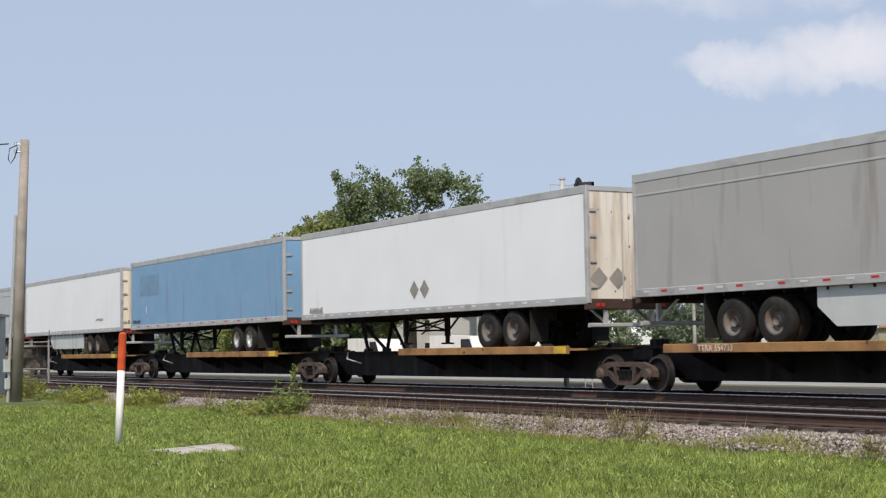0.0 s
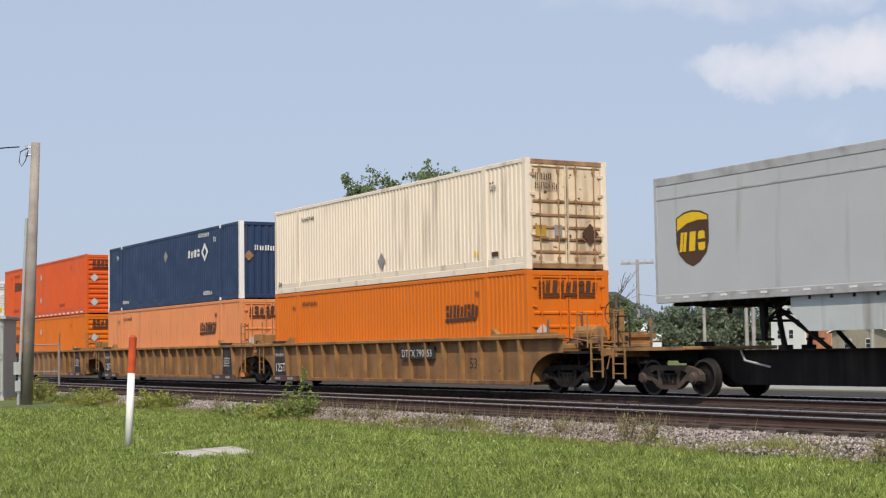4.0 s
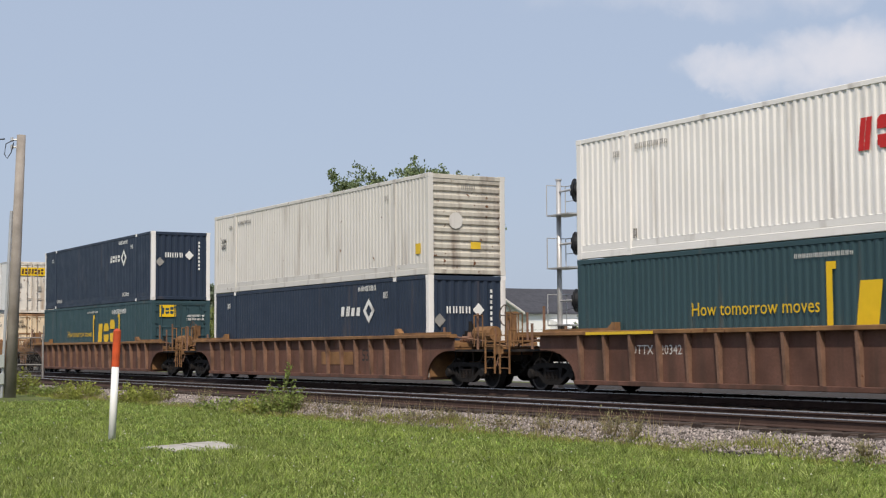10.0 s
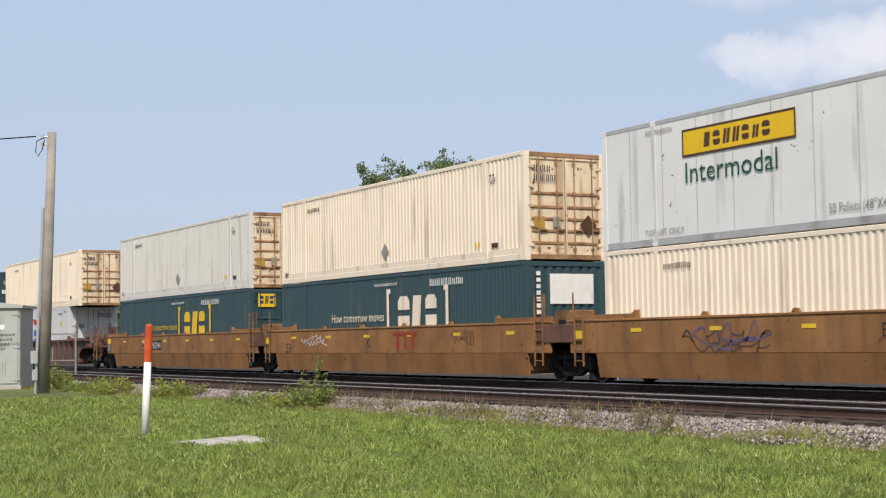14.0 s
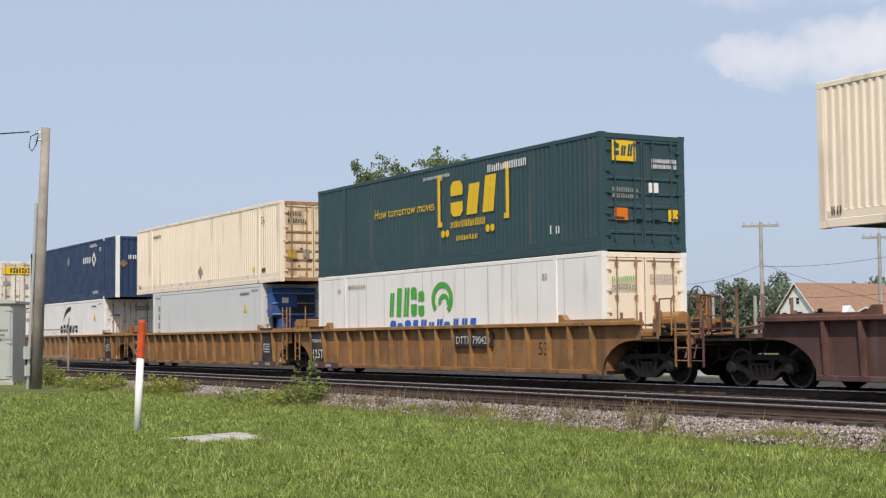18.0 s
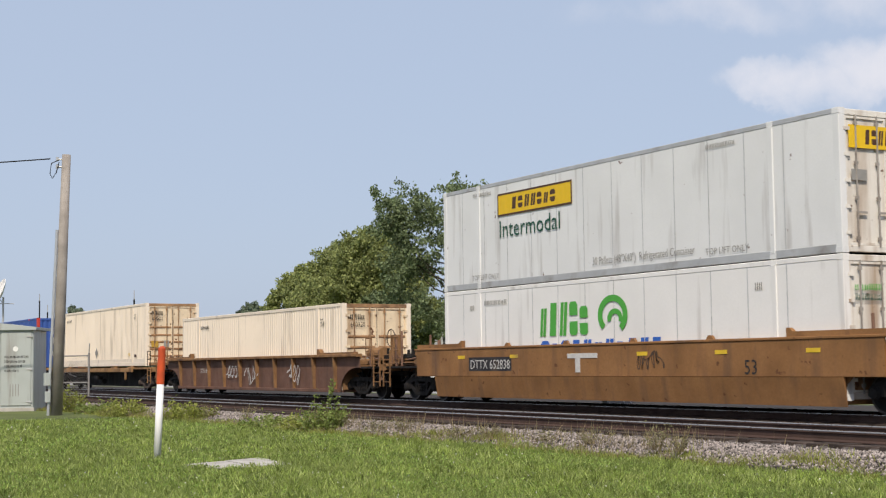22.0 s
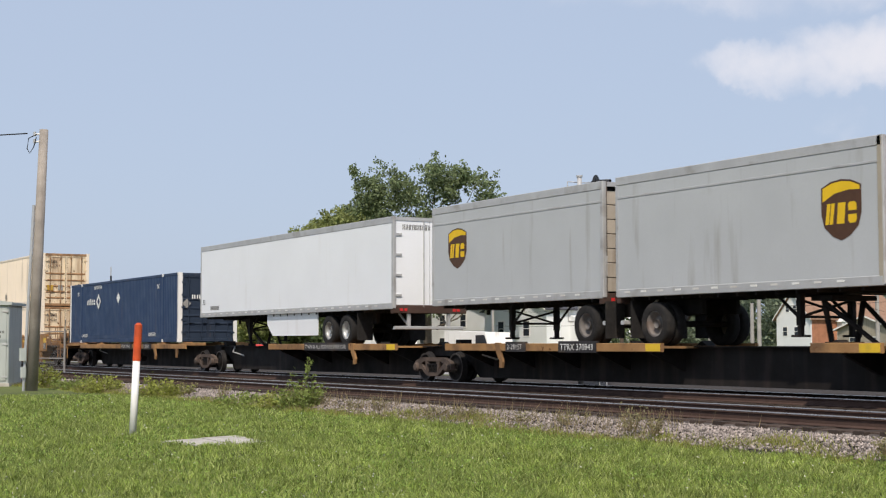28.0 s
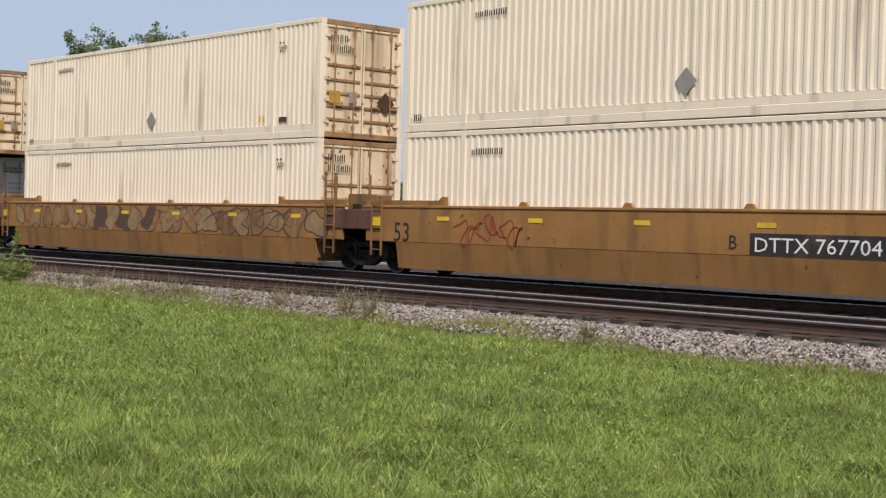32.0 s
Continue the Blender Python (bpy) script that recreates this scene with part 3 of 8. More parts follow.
def ladder(car, x, y, z0, z1, w, material, n=4):
    m = Mesh()
    for s in (-w / 2, w / 2):
        m.box(x + s - 0.018, x + s + 0.018, y - 0.018, y + 0.018, z0, z1)
    for k in range(n):
        z = z0 + (k + 0.5) * (z1 - z0) / n
        m.tube((x - w / 2, y, z), (x + w / 2, y, z), 0.014, n=6)
    return part("ladder", m, material, car, "welded step ladder")


def hand_rail(car, x, y, z0, z1, w, material):
    m = Mesh()
    for s in (-w / 2, w / 2):
        m.tube((x + s, y, z0), (x + s, y, z1), 0.018, n=6)
    m.tube((x - w / 2, y, z1), (x + w / 2, y, z1), 0.018, n=6)
    m.tube((x - w / 2, y, (z0 + z1) / 2), (x + w / 2, y, (z0 + z1) / 2), 0.014, n=6)
    return part("grab_rail", m, material, car)


def end_clutter(car, q, half, xe, seed):
    """Valves, pipes, hoses and posts crowded on a coupled end."""
    rnd = random.Random(seed)
    span = abs(xe) - half
    for k in range(4):
        px = q * (half + 0.35 + (span - 0.5) * (k + rnd.uniform(0.2, 0.8)) / 4)
        y = rnd.choice((-1.28, -1.2, -0.6, 0.9))
        part("stanchion", Mesh().soft(px - 0.028, px + 0.028, y - 0.028, y + 0.028, 1.05, rnd.uniform(1.5, 2.15), 0.008), "brown_rib", car, "rusty upright bar")
    for k in range(4):
        px = q * (half + 0.5 + (span - 0.8) * rnd.random())
        y, z = rnd.uniform(-1.15, 0.3), rnd.uniform(1.24, 1.45)
        w = rnd.uniform(0.1, 0.2)
        v = Mesh().soft(px - w, px + w, y - 0.14, y + 0.14, 1.2, z + 0.12, 0.03).tube((px, y, z), (px, y, z + rnd.uniform(0.2, 0.4)), 0.07, 0.05, 10)
        v.tube((px - w - 0.12, y - 0.1, z), (px + w + 0.12, y - 0.1, z), 0.03, n=8)
        part("brake_valve", v, rnd.choice(("black_steel", "brown_rib", "dark_truck")), car, "grimy brake valve")
    pipe = Mesh().line([(q * (half + 0.2), -1.1, 1.3), (q * (half + 0.7), -1.15, 1.42), (q * (half + 1.4), -1.0, 1.36), (q * (abs(xe) - 0.3), -0.9, 1.18), (xe, -0.7, 0.95)], 0.028, 6)
    part("brake_pipe", pipe, "brown_rib", car, "bent brake pipe")
    for k in range(3):
        px = q * (half + 0.6 + (span - 0.9) * (k + 0.5) / 3)
        hose = Mesh().line([(px - 0.3, -0.9, 0.98), (px - 0.18, -0.96, 0.70 - 0.06 * k), (px, -1.0, 0.6), (px + 0.2, -0.96, 0.74), (px + 0.28, -0.9, 0.97)], 0.022, 6)
        part("slack_hose", hose, "rubber" if k != 1 else "truck_steel", car, "slack hose loop")
    part("uncoupling_lever", Mesh().line([(xe + q * 0.05, -1.38, 0.62), (xe + q * 0.05, -1.3, 0.9), (xe + q * 0.05, -0.4, 0.93), (xe + q * 0.12, -0.2, 0.86)], 0.018, 6), "brown_rib", car, "bent uncoupling lever")


def car_side(half):
    """The outline of one side of a well: full depth in the middle, cut away over the trucks."""
    e = half + 1.45
    arc = []
    for k in range(7):
        w = math.pi / 2 * k / 6
        arc.append((half + 1.2 - 1.25 * math.cos(w), 0.22 + 0.80 * math.sin(w)))
    right = arc + [(e, 1.02), (e, 1.40)]
    return [(-x, z) for x, z in right[::-1]] + right


def well_car(x, xl, xr, half, style, paint, group, label, ends=("solo", "solo"), marks=None, gear=None):
    """xl, xr: where its trucks stand along the train, None where a neighbour carries the truck. ends: solo (coupler) or joint."""
    car = thing("well_car", (x, TRACK_FAR, 0), label, "railcar", group)
    if style != "ribbed":
        FLUSH[car.name] = -1.4235
    edge = {"rail_brown": "rust_edge", "rail_tan": "ochre_edge", "rail_maroon": "maroon_edge", "rail_umber": "rust_edge"}.get(paint, paint)
    for s in (-1, 1):
        y0, y1 = sorted((s * 1.34, s * 1.365) if style == "ribbed" else (s * 1.299, s * 1.311))
        side = part("side_wall", Mesh().prism(car_side(half), "y", y0, y1), paint, car)
        if style == "ribbed":
            chord = Mesh().soft(-half - 1.5, half + 1.5, *sorted((s * 1.30, s * 1.53)), 1.37, 1.47, 0.015)
            part("top_chord", chord, edge, side, "worn top chord")
            part("bottom_sill", Mesh().soft(-half + 0.1, half - 0.1, *sorted((s * 1.31, s * 1.45)), 0.20, 0.31, 0.012), paint, side)
            n = max(8, int(round(2 * half / (1.02 if paint != "rail_umber" else 1.75))))
            for k in range(n + 1):
                rx = -half + 0.35 + k * (2 * half - 0.7) / n
                o = [(s * 1.365, 0.31), (s * 1.45, 0.31), (s * 1.47, 0.66), (s * 1.515, 1.37), (s * 1.365, 1.37)]
                part("rib", lambda o=o, s=s: Mesh().prism(o if s > 0 else o[::-1], "x", -0.04, 0.04), "brown_rib" if paint == "rail_brown" else edge, side, at=(rx, 0, 0), key=("rib", s))
            for q in (-1, 1):
                part("guide_flap", Mesh().prism([(q * (half - 1.75), 1.47), (q * (half + 1.2), 1.47), (q * (half + 1.2), 1.53), (q * (half - 1.45), 1.53), (q * (half - 1.62), 1.66), (q * (half - 1.75), 1.66)][::q], "y", *sorted((s * 1.31, s * 1.46))), edge, side, "raised guide flap")
        else:
            bottom = 0.16
            skirt = [(s * 1.365, 0.74), (s * 1.42, 0.74), (s * 1.328, bottom), (s * 1.312, bottom)]
            part("lower_side", Mesh().prism(skirt[::-s], "x", -half - 0.1, half + 0.1), paint, side, "slanted lower side sheet")
            top = 1.50 if style == "smooth" else 1.20
            upper = Mesh().soft(-half - 1.2, half + 1.2, *sorted((s * 1.366, s * 1.42)), 0.742, top, 0.012)
            part("upper_side", upper, paint, side)
            part("top_chord", Mesh().soft(-half - 1.3, half + 1.3, *sorted((s * 1.30, s * 1.44)), top, top + 0.06, 0.012), paint, side)
            for q in (-1, 1):
                part("guide_flap", Mesh().prism([(q * (half - 1.5), top + 0.06), (q * (half + 1.2), top + 0.06), (q * (half + 1.2), top + 0.17), (q * (half - 1.3), top + 0.17), (q * (half - 1.42), top + 0.25), (q * (half - 1.5), top + 0.25)][::q], "y", *sorted((s * 1.30, s * 1.40))), paint, side, "raised guide flap")
            if style == "smooth":
                for k in range(6):
                    gx = -half + 1.1 + k * (2 * half - 2.2) / 5
                    part("guide_bracket", lambda: Mesh().prism([(-0.13, 0), (0.13, 0), (0.06, 0.09), (-0.06, 0.09)], "y", -0.03, 0.03), paint, side, at=(gx, s * 1.37, top + 0.06), key="gb")
                    part("yellow_panel", lambda: Mesh().box(-0.2, 0.2, -0.004, 0.004, -0.045, 0.045), "yellow", side, "yellow reflective panel", at=(gx + 0.4, s * 1.425, 1.28), key="yp")
    part("well_floor", Mesh().box(-half, half, -1.3, 1.3, 0.20, 0.27), paint, car)
    paint = gear or {"rail_smooth": "rust_edge", "rail_ochre": "rust_edge"}.get(paint, edge)
    for q in (-1, 1):
        part("end_wall", Mesh().soft(q * (half + 0.02) - 0.04, q * (half + 0.02) + 0.04, -1.3, 1.3, 0.27, 1.30, 0.02), paint, car)
    for q, tx, end in ((-1, xl, ends[0]), (1, xr, ends[1])):
        if tx is None:
            reach_x = half + 1.75
        else:
            reach_x = abs(tx - x) + (2.05 if end == "solo" else 0.35)
        deck = Mesh().prism([(q * (half + 0.05), 0.98), (q * reach_x, 0.98), (q * reach_x, 1.10), (q * (half + 0.6), 1.22), (q * (half + 0.05), 1.22)][::q], "y", -0.42, 0.42)
        part("end_sill", deck, paint, car, "stub sill over the truck")
        # full-width plate added to keep the sun off the truck
        cover = sorted((q * (half + 0.06), q * (reach_x - 0.25)))
        part("truck_cover", Mesh().box(cover[0], cover[1], -1.33, 1.33, 0.99, 1.05), "black_steel", car, "added black plate that shades the truck")
        part("draft_gear", Mesh().soft(*sorted((q * (half + 0.2), q * (reach_x - 0.1))), -0.34, 0.34, 0.72, 0.985, 0.03), "black_steel", car)
        part("end_platform", Mesh().soft(q * (half + 1.2) - 0.28, q * (half + 1.2) + 0.28, -1.36, 1.36, 1.10, 1.24, 0.02), paint, car)
        if end == "solo":
            xe = q * reach_x
            part("end_beam", Mesh().soft(min(xe, xe - q * 0.22), max(xe, xe - q * 0.22), -1.36, 1.36, 0.92, 1.12, 0.02), paint, car)
            if style == "smooth" and "articulated" in group:
                px = q * (half + 0.9)
                part("yellow_corner", Mesh().box(px - 0.24, px + 0.24, -1.4265, -1.42, 1.20, 1.44), "yellow", car, "yellow corner panel")
                part("stencil_panel", Mesh().box(px - 0.24, px + 0.24, -1.4265, -1.42, 0.84, 1.17), "dark_panel", car, "black stencil panel")
                part("load_table", words_bars(0.4, 0.075, 4, 7, rows=4), "chalk", car, at=(px - 0.2, -1.4285, 1.15))
            part("coupler", Mesh().box(min(xe, xe + q * 0.34), max(xe, xe + q * 0.34), -0.09, 0.09, 0.80, 0.98).box(min(xe + q * 0.2, xe + q * 0.42), max(xe + q * 0.2, xe + q * 0.42), -0.15, 0.15, 0.74, 1.03), "truck_steel", car, "rusty knuckle coupler")
            ladder(car, xe - q * 0.35, -1.38, 0.42, 1.55, 0.45, paint, 4)
            hand_rail(car, xe - q * 0.95, -1.36, 1.12, 1.95, 0.42, paint)
            hand_rail(car, xe - q * 0.1, -0.9, 1.10, 2.0, 0.36, paint)
            part("brake_platform", Mesh().box(min(xe - q * 0.3, xe - q * 0.95), max(xe - q * 0.3, xe - q * 0.95), -1.2, 1.2, 1.24, 1.28), paint, car, "grated crossover platform")
            part("air_hose", Mesh().tube((xe, -0.45, 0.85), (xe + q * 0.12, -0.42, 0.55), 0.03, n=6).tube((xe + q * 0.12, -0.42, 0.55), (xe + q * 0.35, -0.4, 0.45), 0.03, n=6), "rubber", car, "black brake hose")
            end_clutter(car, q, half, xe, int(abs(x)))
            if q > 0:
                wheel_at = pose(xe - 0.55, -0.62, 1.85)
                part("brake_stand", Mesh().soft(-0.12, 0.12, -0.10, 0.16, -0.65, 0.2, 0.02), paint, car, "hand brake housing", at=wheel_at)
                ring = Mesh()
                for k in range(14):
                    a0, a1 = 2 * math.pi * k / 14, 2 * math.pi * (k + 1) / 14
                    ring.tube((0.28 * math.cos(a0), 0, 0.28 * math.sin(a0)), (0.28 * math.cos(a1), 0, 0.28 * math.sin(a1)), 0.016, n=5, caps=False)
                for k in range(4):
                    ring.tube((0, 0, 0), (0.28 * math.cos(k * math.pi / 2), 0, 0.28 * math.sin(k * math.pi / 2)), 0.014, n=5)
                part("brake_wheel", ring, "truck_steel", car, "rusty hand brake wheel", at=pose(xe - 0.55, -0.76, 1.95))
                part("air_tank", Mesh().tube((-0.45, 0, 0), (0.45, 0, 0), 0.2, n=14), paint, car, "brake air reservoir", at=pose(xe - 1.5, -0.75, 1.47), smooth=False)
        else:
            ladder(car, q * (half + 0.75), -1.475, 0.42, 1.75 if q < 0 else 2.25, 0.36, paint, 5 if q < 0 else 7)
            if q > 0:
                bx = half + 1.45
                part("valve_box", Mesh().soft(bx - 0.35, bx + 0.35, -1.2, -0.45, 1.24, 1.82, 0.03), paint, car, "boxy brake valve housing")
                part("box_opening", Mesh().box(bx - 0.16, bx + 0.16, -1.206, -1.2, 1.30, 1.58), "black_steel", car, "dark access opening")
                for dx in (-0.75, 0.55):
                    part("grab_post", Mesh().tube((bx + dx, -1.25, 1.24), (bx + dx, -1.25, 2.25), 0.022, n=6), paint, car)
            part("side_bearing", Mesh().soft(q * (half + 1.5) - 0.2, q * (half + 1.5) + 0.2, -1.1, 1.1, 1.20, 1.42, 0.02), paint, car)
            if style == "ribbed":
                bx = q * (half - 0.85)
                part("stencil_panel", Mesh().box(bx - 0.48, bx + 0.48, -1.462, -1.360, 0.33, 1.36), "dark_panel", car, "black stencil panel")
                part("flap_panel", Mesh().box(bx - 0.48, bx + 0.48, -1.536, -1.403, 1.475, 1.545), "dark_panel", car, "black painted flap")
                if q > 0:
                    part("load_table", words_bars(0.6, 0.09, 7, int(abs(x)), rows=4), "chalk", car, at=(bx - 0.35, -1.465, 1.0))
                else:
                    stencil("125T", bx - 0.40, 0.50, 0.30)(car, half)
                    part("load_table", words_bars(0.7, 0.10, 5, int(abs(x)), rows=1), "chalk", car, at=(bx - 0.38, -1.465, 1.12))
                part("sill_panel", Mesh().soft(q * (half - 1.25) - 1.15, q * (half - 1.25) + 1.15, -1.475, -1.442, 0.17, 0.36, 0.01), "rail_maroon", car, "dull maroon sill panel")
                for dx in (-0.6, 0.45):
                    part("sill_label", Mesh().box(q * (half - 1.25) + dx - 0.22, q * (half - 1.25) + dx + 0.22, -1.479, -1.476, 0.22, 0.31), "grey_mark", car)
            else:
                part("end_fascia", Mesh().soft(min(q * (half + 0.6), q * (half + 1.72)), max(q * (half + 0.6), q * (half + 1.72)), -1.45, -1.36, 1.0, 1.46, 0.015), "rail_brown", car, "dark brown end fascia")
                if q < 0:
                    stencil("125T", -half - 1.6, 1.12, 0.2)(car, half)
                    part("yellow_corner", Mesh().box(-half - 0.92, -half - 0.62, -1.456, -1.452, 1.04, 1.36), "yellow", car, "yellow corner panel")
        if tx is not None:
            truck(car, tx - x, "dark_truck")
    if marks:
        marks(car, half)
    return car


# ---- spine cars ----
def spine_car(x, xl, xr, group, label, ends, decks=(), hitch=None, boxes=False, marks=None, struts=(), low=0.27):
    car = thing("spine_car", (x, TRACK_FAR, 0), label, "railcar", group)
    l = (xl if xl is not None else x - 8.75) - x
    r = (xr if xr is not None else x + 8.75) - x
    body = [(l + 1.5, low), (r - 1.5, low), (r - 0.7, 0.72), (r, 0.74), (r, 1.0), (l, 1.0), (l, 0.74), (l + 0.7, 0.72)]
    part("spine_beam", Mesh().prism(body, "y", -0.36, 0.36), "beam", car, "deep black centre beam")
    part("beam_flange", Mesh().box(l + 0.2, r - 0.2, -0.5, 0.5, 1.0, 1.03), "beam", car)
    for q, tx, end in ((-1, xl, ends[0]), (1, xr, ends[1])):
        e = l if q < 0 else r
        if end == "solo":
            xe = e + q * 1.75
            part("end_sill", Mesh().soft(min(e - q * 0.4, xe), max(e - q * 0.4, xe), -0.4, 0.4, 0.8, 1.05, 0.02), "beam", car)
            part("end_beam", Mesh().soft(min(xe, xe - q * 0.22), max(xe, xe - q * 0.22), -1.36, 1.36, 0.90, 1.12, 0.02), "deck", car, "worn end beam")
            part("end_platform", Mesh().soft(min(e - q * 0.9, xe), max(e - q * 0.9, xe), -1.38, 1.38, 1.04, 1.12, 0.015), "deck", car)
            part("coupler", Mesh().box(min(xe, xe + q * 0.34), max(xe, xe + q * 0.34), -0.09, 0.09, 0.80, 0.98).box(min(xe + q * 0.2, xe + q * 0.42), max(xe + q * 0.2, xe + q * 0.42), -0.15, 0.15, 0.74, 1.03), "truck_steel", car, "rusty knuckle coupler")
            ladder(car, xe - q * 0.35, -1.40, 0.40, 1.08, 0.45, "deck", 3)
            hand_rail(car, xe - q * 0.5, -1.36, 1.12, 1.85, 0.45, "black_steel")
        if tx is not None:
            truck(car, tx - x)
            part("articulation", Mesh().soft(e - 0.35, e + 0.35, -0.5, 0.5, 0.74, 1.06, 0.04).box(e - 0.12, e + 0.12, -0.2, 0.2, 1.06, 1.22), "black_steel", car, "greasy articulated joint")
    for a, b in decks:
        a, b = a - x, b - x
        d = part("deck", Mesh().box(a, b, -1.36, 1.36, 0.98, 1.035), "deck", car, "worn wheel deck")
        for s in (-1, 1):
            part("deck_edge", Mesh().soft(a, b, *sorted((s * 1.345, s * 1.44)), 0.90, 1.10, 0.012), "deck", d, "ochre deck edge beam")
            part("edge_panel", Mesh().box(b - 0.55, b - 0.02, *sorted((s * 1.441, s * 1.445)), 0.915, 1.085), "yellow", d, "yellow end panel")
        k = a + 0.8
        while k < b:
            for s in (-1, 1):
                part("outrigger", lambda s=s: Mesh().prism([(s * 1.34, 0.86), (s * 1.34, 0.98), (s * 0.36, 0.98), (s * 0.36, 0.45)][::s], "x", -0.05, 0.05), "black_steel", d, at=(k, 0, 0), key=("outr", s))
            k += 2.1
        for s in (-1, 1):
            part("wheel_chock", Mesh().prism([(b - 1.6, 1.035), (b - 1.2, 1.035), (b - 1.4, 1.16)], "y", *sorted((s * 0.9, s * 1.2))), "black_steel", d)
    if hitch is not None:
        h = hitch - x
        m = Mesh()
        for s in (-0.55, 0.55):
            m.tube((h, s * 0.6, 1.0), (h, s, 1.98), 0.06, n=8)
            m.tube((h + 1.3, s * 0.6, 1.02), (h + 0.05, s, 1.9), 0.05, n=8)
            m.box(h - 0.12, h + 0.12, s * 0.6 - 0.1, s * 0.6 + 0.1, 1.0, 1.12)
        m.box(h - 0.3, h + 0.3, -0.62, 0.62, 1.96, 2.06)
        part("hitch", m, "black_steel", car, "black collapsible trailer hitch")
    if boxes:
        for s in (-1, 1):
            for bx in (l + 1.6, r - 1.6, l + 4.3, r - 4.3):
                part("container_pedestal", lambda s=s: Mesh().soft(-0.35, 0.35, *sorted((s * 0.5, s * 1.40)), 1.03, 1.16, 0.02).box(-0.15, 0.15, *sorted((s * 1.0, s * 1.3)), 1.16, 1.19), "deck", car, at=(bx, 0, 0), key=("ped", s))
            part("edge_beam", Mesh().soft(l + 1.2, r - 1.2, *sorted((s * 1.34, s * 1.42)), 0.91, 1.10, 0.012), "deck", car, "ochre side beam")
            part("support_strut", Mesh().prism([(-0.12, 1.0), (0.12, 1.0), (0.02, 0.55), (-0.10, 0.55)], "y", *sorted((s * 1.36, s * 1.42))), "deck", car, at=(r - 2.2, 0, 0))
        part("brake_gear", Mesh().tube((-1.0, -1.0, 0.72), (1.0, -1.0, 0.72), 0.02, n=6).box(-0.35, 0.35, -1.1, -0.8, 0.55, 0.72).tube((-0.3, -0.7, 0.45), (0.3, -0.7, 0.45), 0.13, n=10), "black_steel", car, "brake rigging under the deck")
    for sx in struts:
        for s in (-1, 1):
            part("hanging_bracket", lambda s=s: Mesh().prism([(-0.14, 1.12), (0.10, 1.12), (0.16, 0.8), (0.24, 0.62), (0.20, 0.46), (0.08, 0.46), (0.10, 0.64), (-0.06, 0.85)][::-1], "y", *sorted((s * 1.38, s * 1.455))), "deck", car, "bent ochre bracket", at=(sx - x, 0, 0), key=("hb", s))
    part("brake_hose", Mesh().tube((l + 1.8, -0.5, 1.0), (l + 2.2, -0.75, 0.8), 0.025, n=6).tube((l + 2.2, -0.75, 0.8), (l + 2.7, -0.5, 0.66), 0.025, n=6), "trim_grey", car, "looped grey hose")
    if marks:
        marks(car, 0)
    return car
# ---- containers ----
def corrugated(x0, x1, z0, z1, y, s, pitch=0.205, deep=0.030):
    """A steel sheet with trapezoid ribs running up; s: the side that it faces."""
    m = Mesh()
    n = max(2, int(round((x1 - x0) / pitch)))
    p = (x1 - x0) / n
    prof = []
    for k in range(n):
        a = x0 + k * p
        prof += [(a, 0), (a + 0.32 * p, 0), (a + 0.50 * p, deep), (a + 0.82 * p, deep)]
    prof.append((x1, 0))
    back = 0.05
    for px, d in prof:
        yy = y - s * d
        m.v += [(px, yy, z0), (px, yy, z1)]
    for i in range(len(prof) - 1):
        q = (2 * i, 2 * i + 2, 2 * i + 3, 2 * i + 1)
        m.f.append(q if s < 0 else q[::-1])
    m.box(x0, x1, *sorted((y - s * (deep + 0.012), y - s * back)), z0, z1)
    return m


def slatted(y0, y1, z0, z1, x, n, deep=0.045):
    """A front wall with broad ribs lying across, facing +x."""
    m = Mesh()
    h = (z1 - z0) / n
    zs = []
    for k in range(n):
        a = z0 + k * h
        zs += [(a, 0.0), (a + 0.18 * h, -deep), (a + 0.40 * h, -deep), (a + 0.58 * h, 0.0)]
    zs.append((z1, 0.0))
    for z, d in zs:
        m.v += [(x + d, y0, z), (x + d, y1, z)]
    for i in range(len(zs) - 1):
        m.f.append((2 * i, 2 * i + 1, 2 * i + 3, 2 * i + 2))
    m.box(x - 0.10, x - deep - 0.01, y0, y1, z0, z1)
    return m


def door_leaf(y0, y1, z0, z1, x):
    return Mesh().box(x - 0.09, x - 0.03, y0, y1, z0, z1)


def door_frame(y0, y1, z0, z1, x):
    return Mesh().frame_x(x - 0.03, x, y0, y1, z0, z1, 0.05)


def door_rib(y0, y1, x):
    return Mesh().prism([(x - 0.03, -0.045), (x - 0.004, -0.025), (x - 0.004, 0.025), (x - 0.03, 0.045)], "y", y0 + 0.05, y1 - 0.05)


def lock_bar(z0, z1):
    m = Mesh().tube((0, 0, z0 - 0.04), (0, 0, z1 + 0.04), 0.019, n=8)
    for z in (z0 + 0.12, (z0 + z1) / 2 - 0.35, (z0 + z1) / 2 + 0.35, z1 - 0.12):
        m.box(-0.03, 0.012, -0.04, 0.04, z - 0.035, z + 0.035)
    m.box(-0.012, 0.02, -0.03, 0.24, z0 + 0.62, z0 + 0.66)
    return m


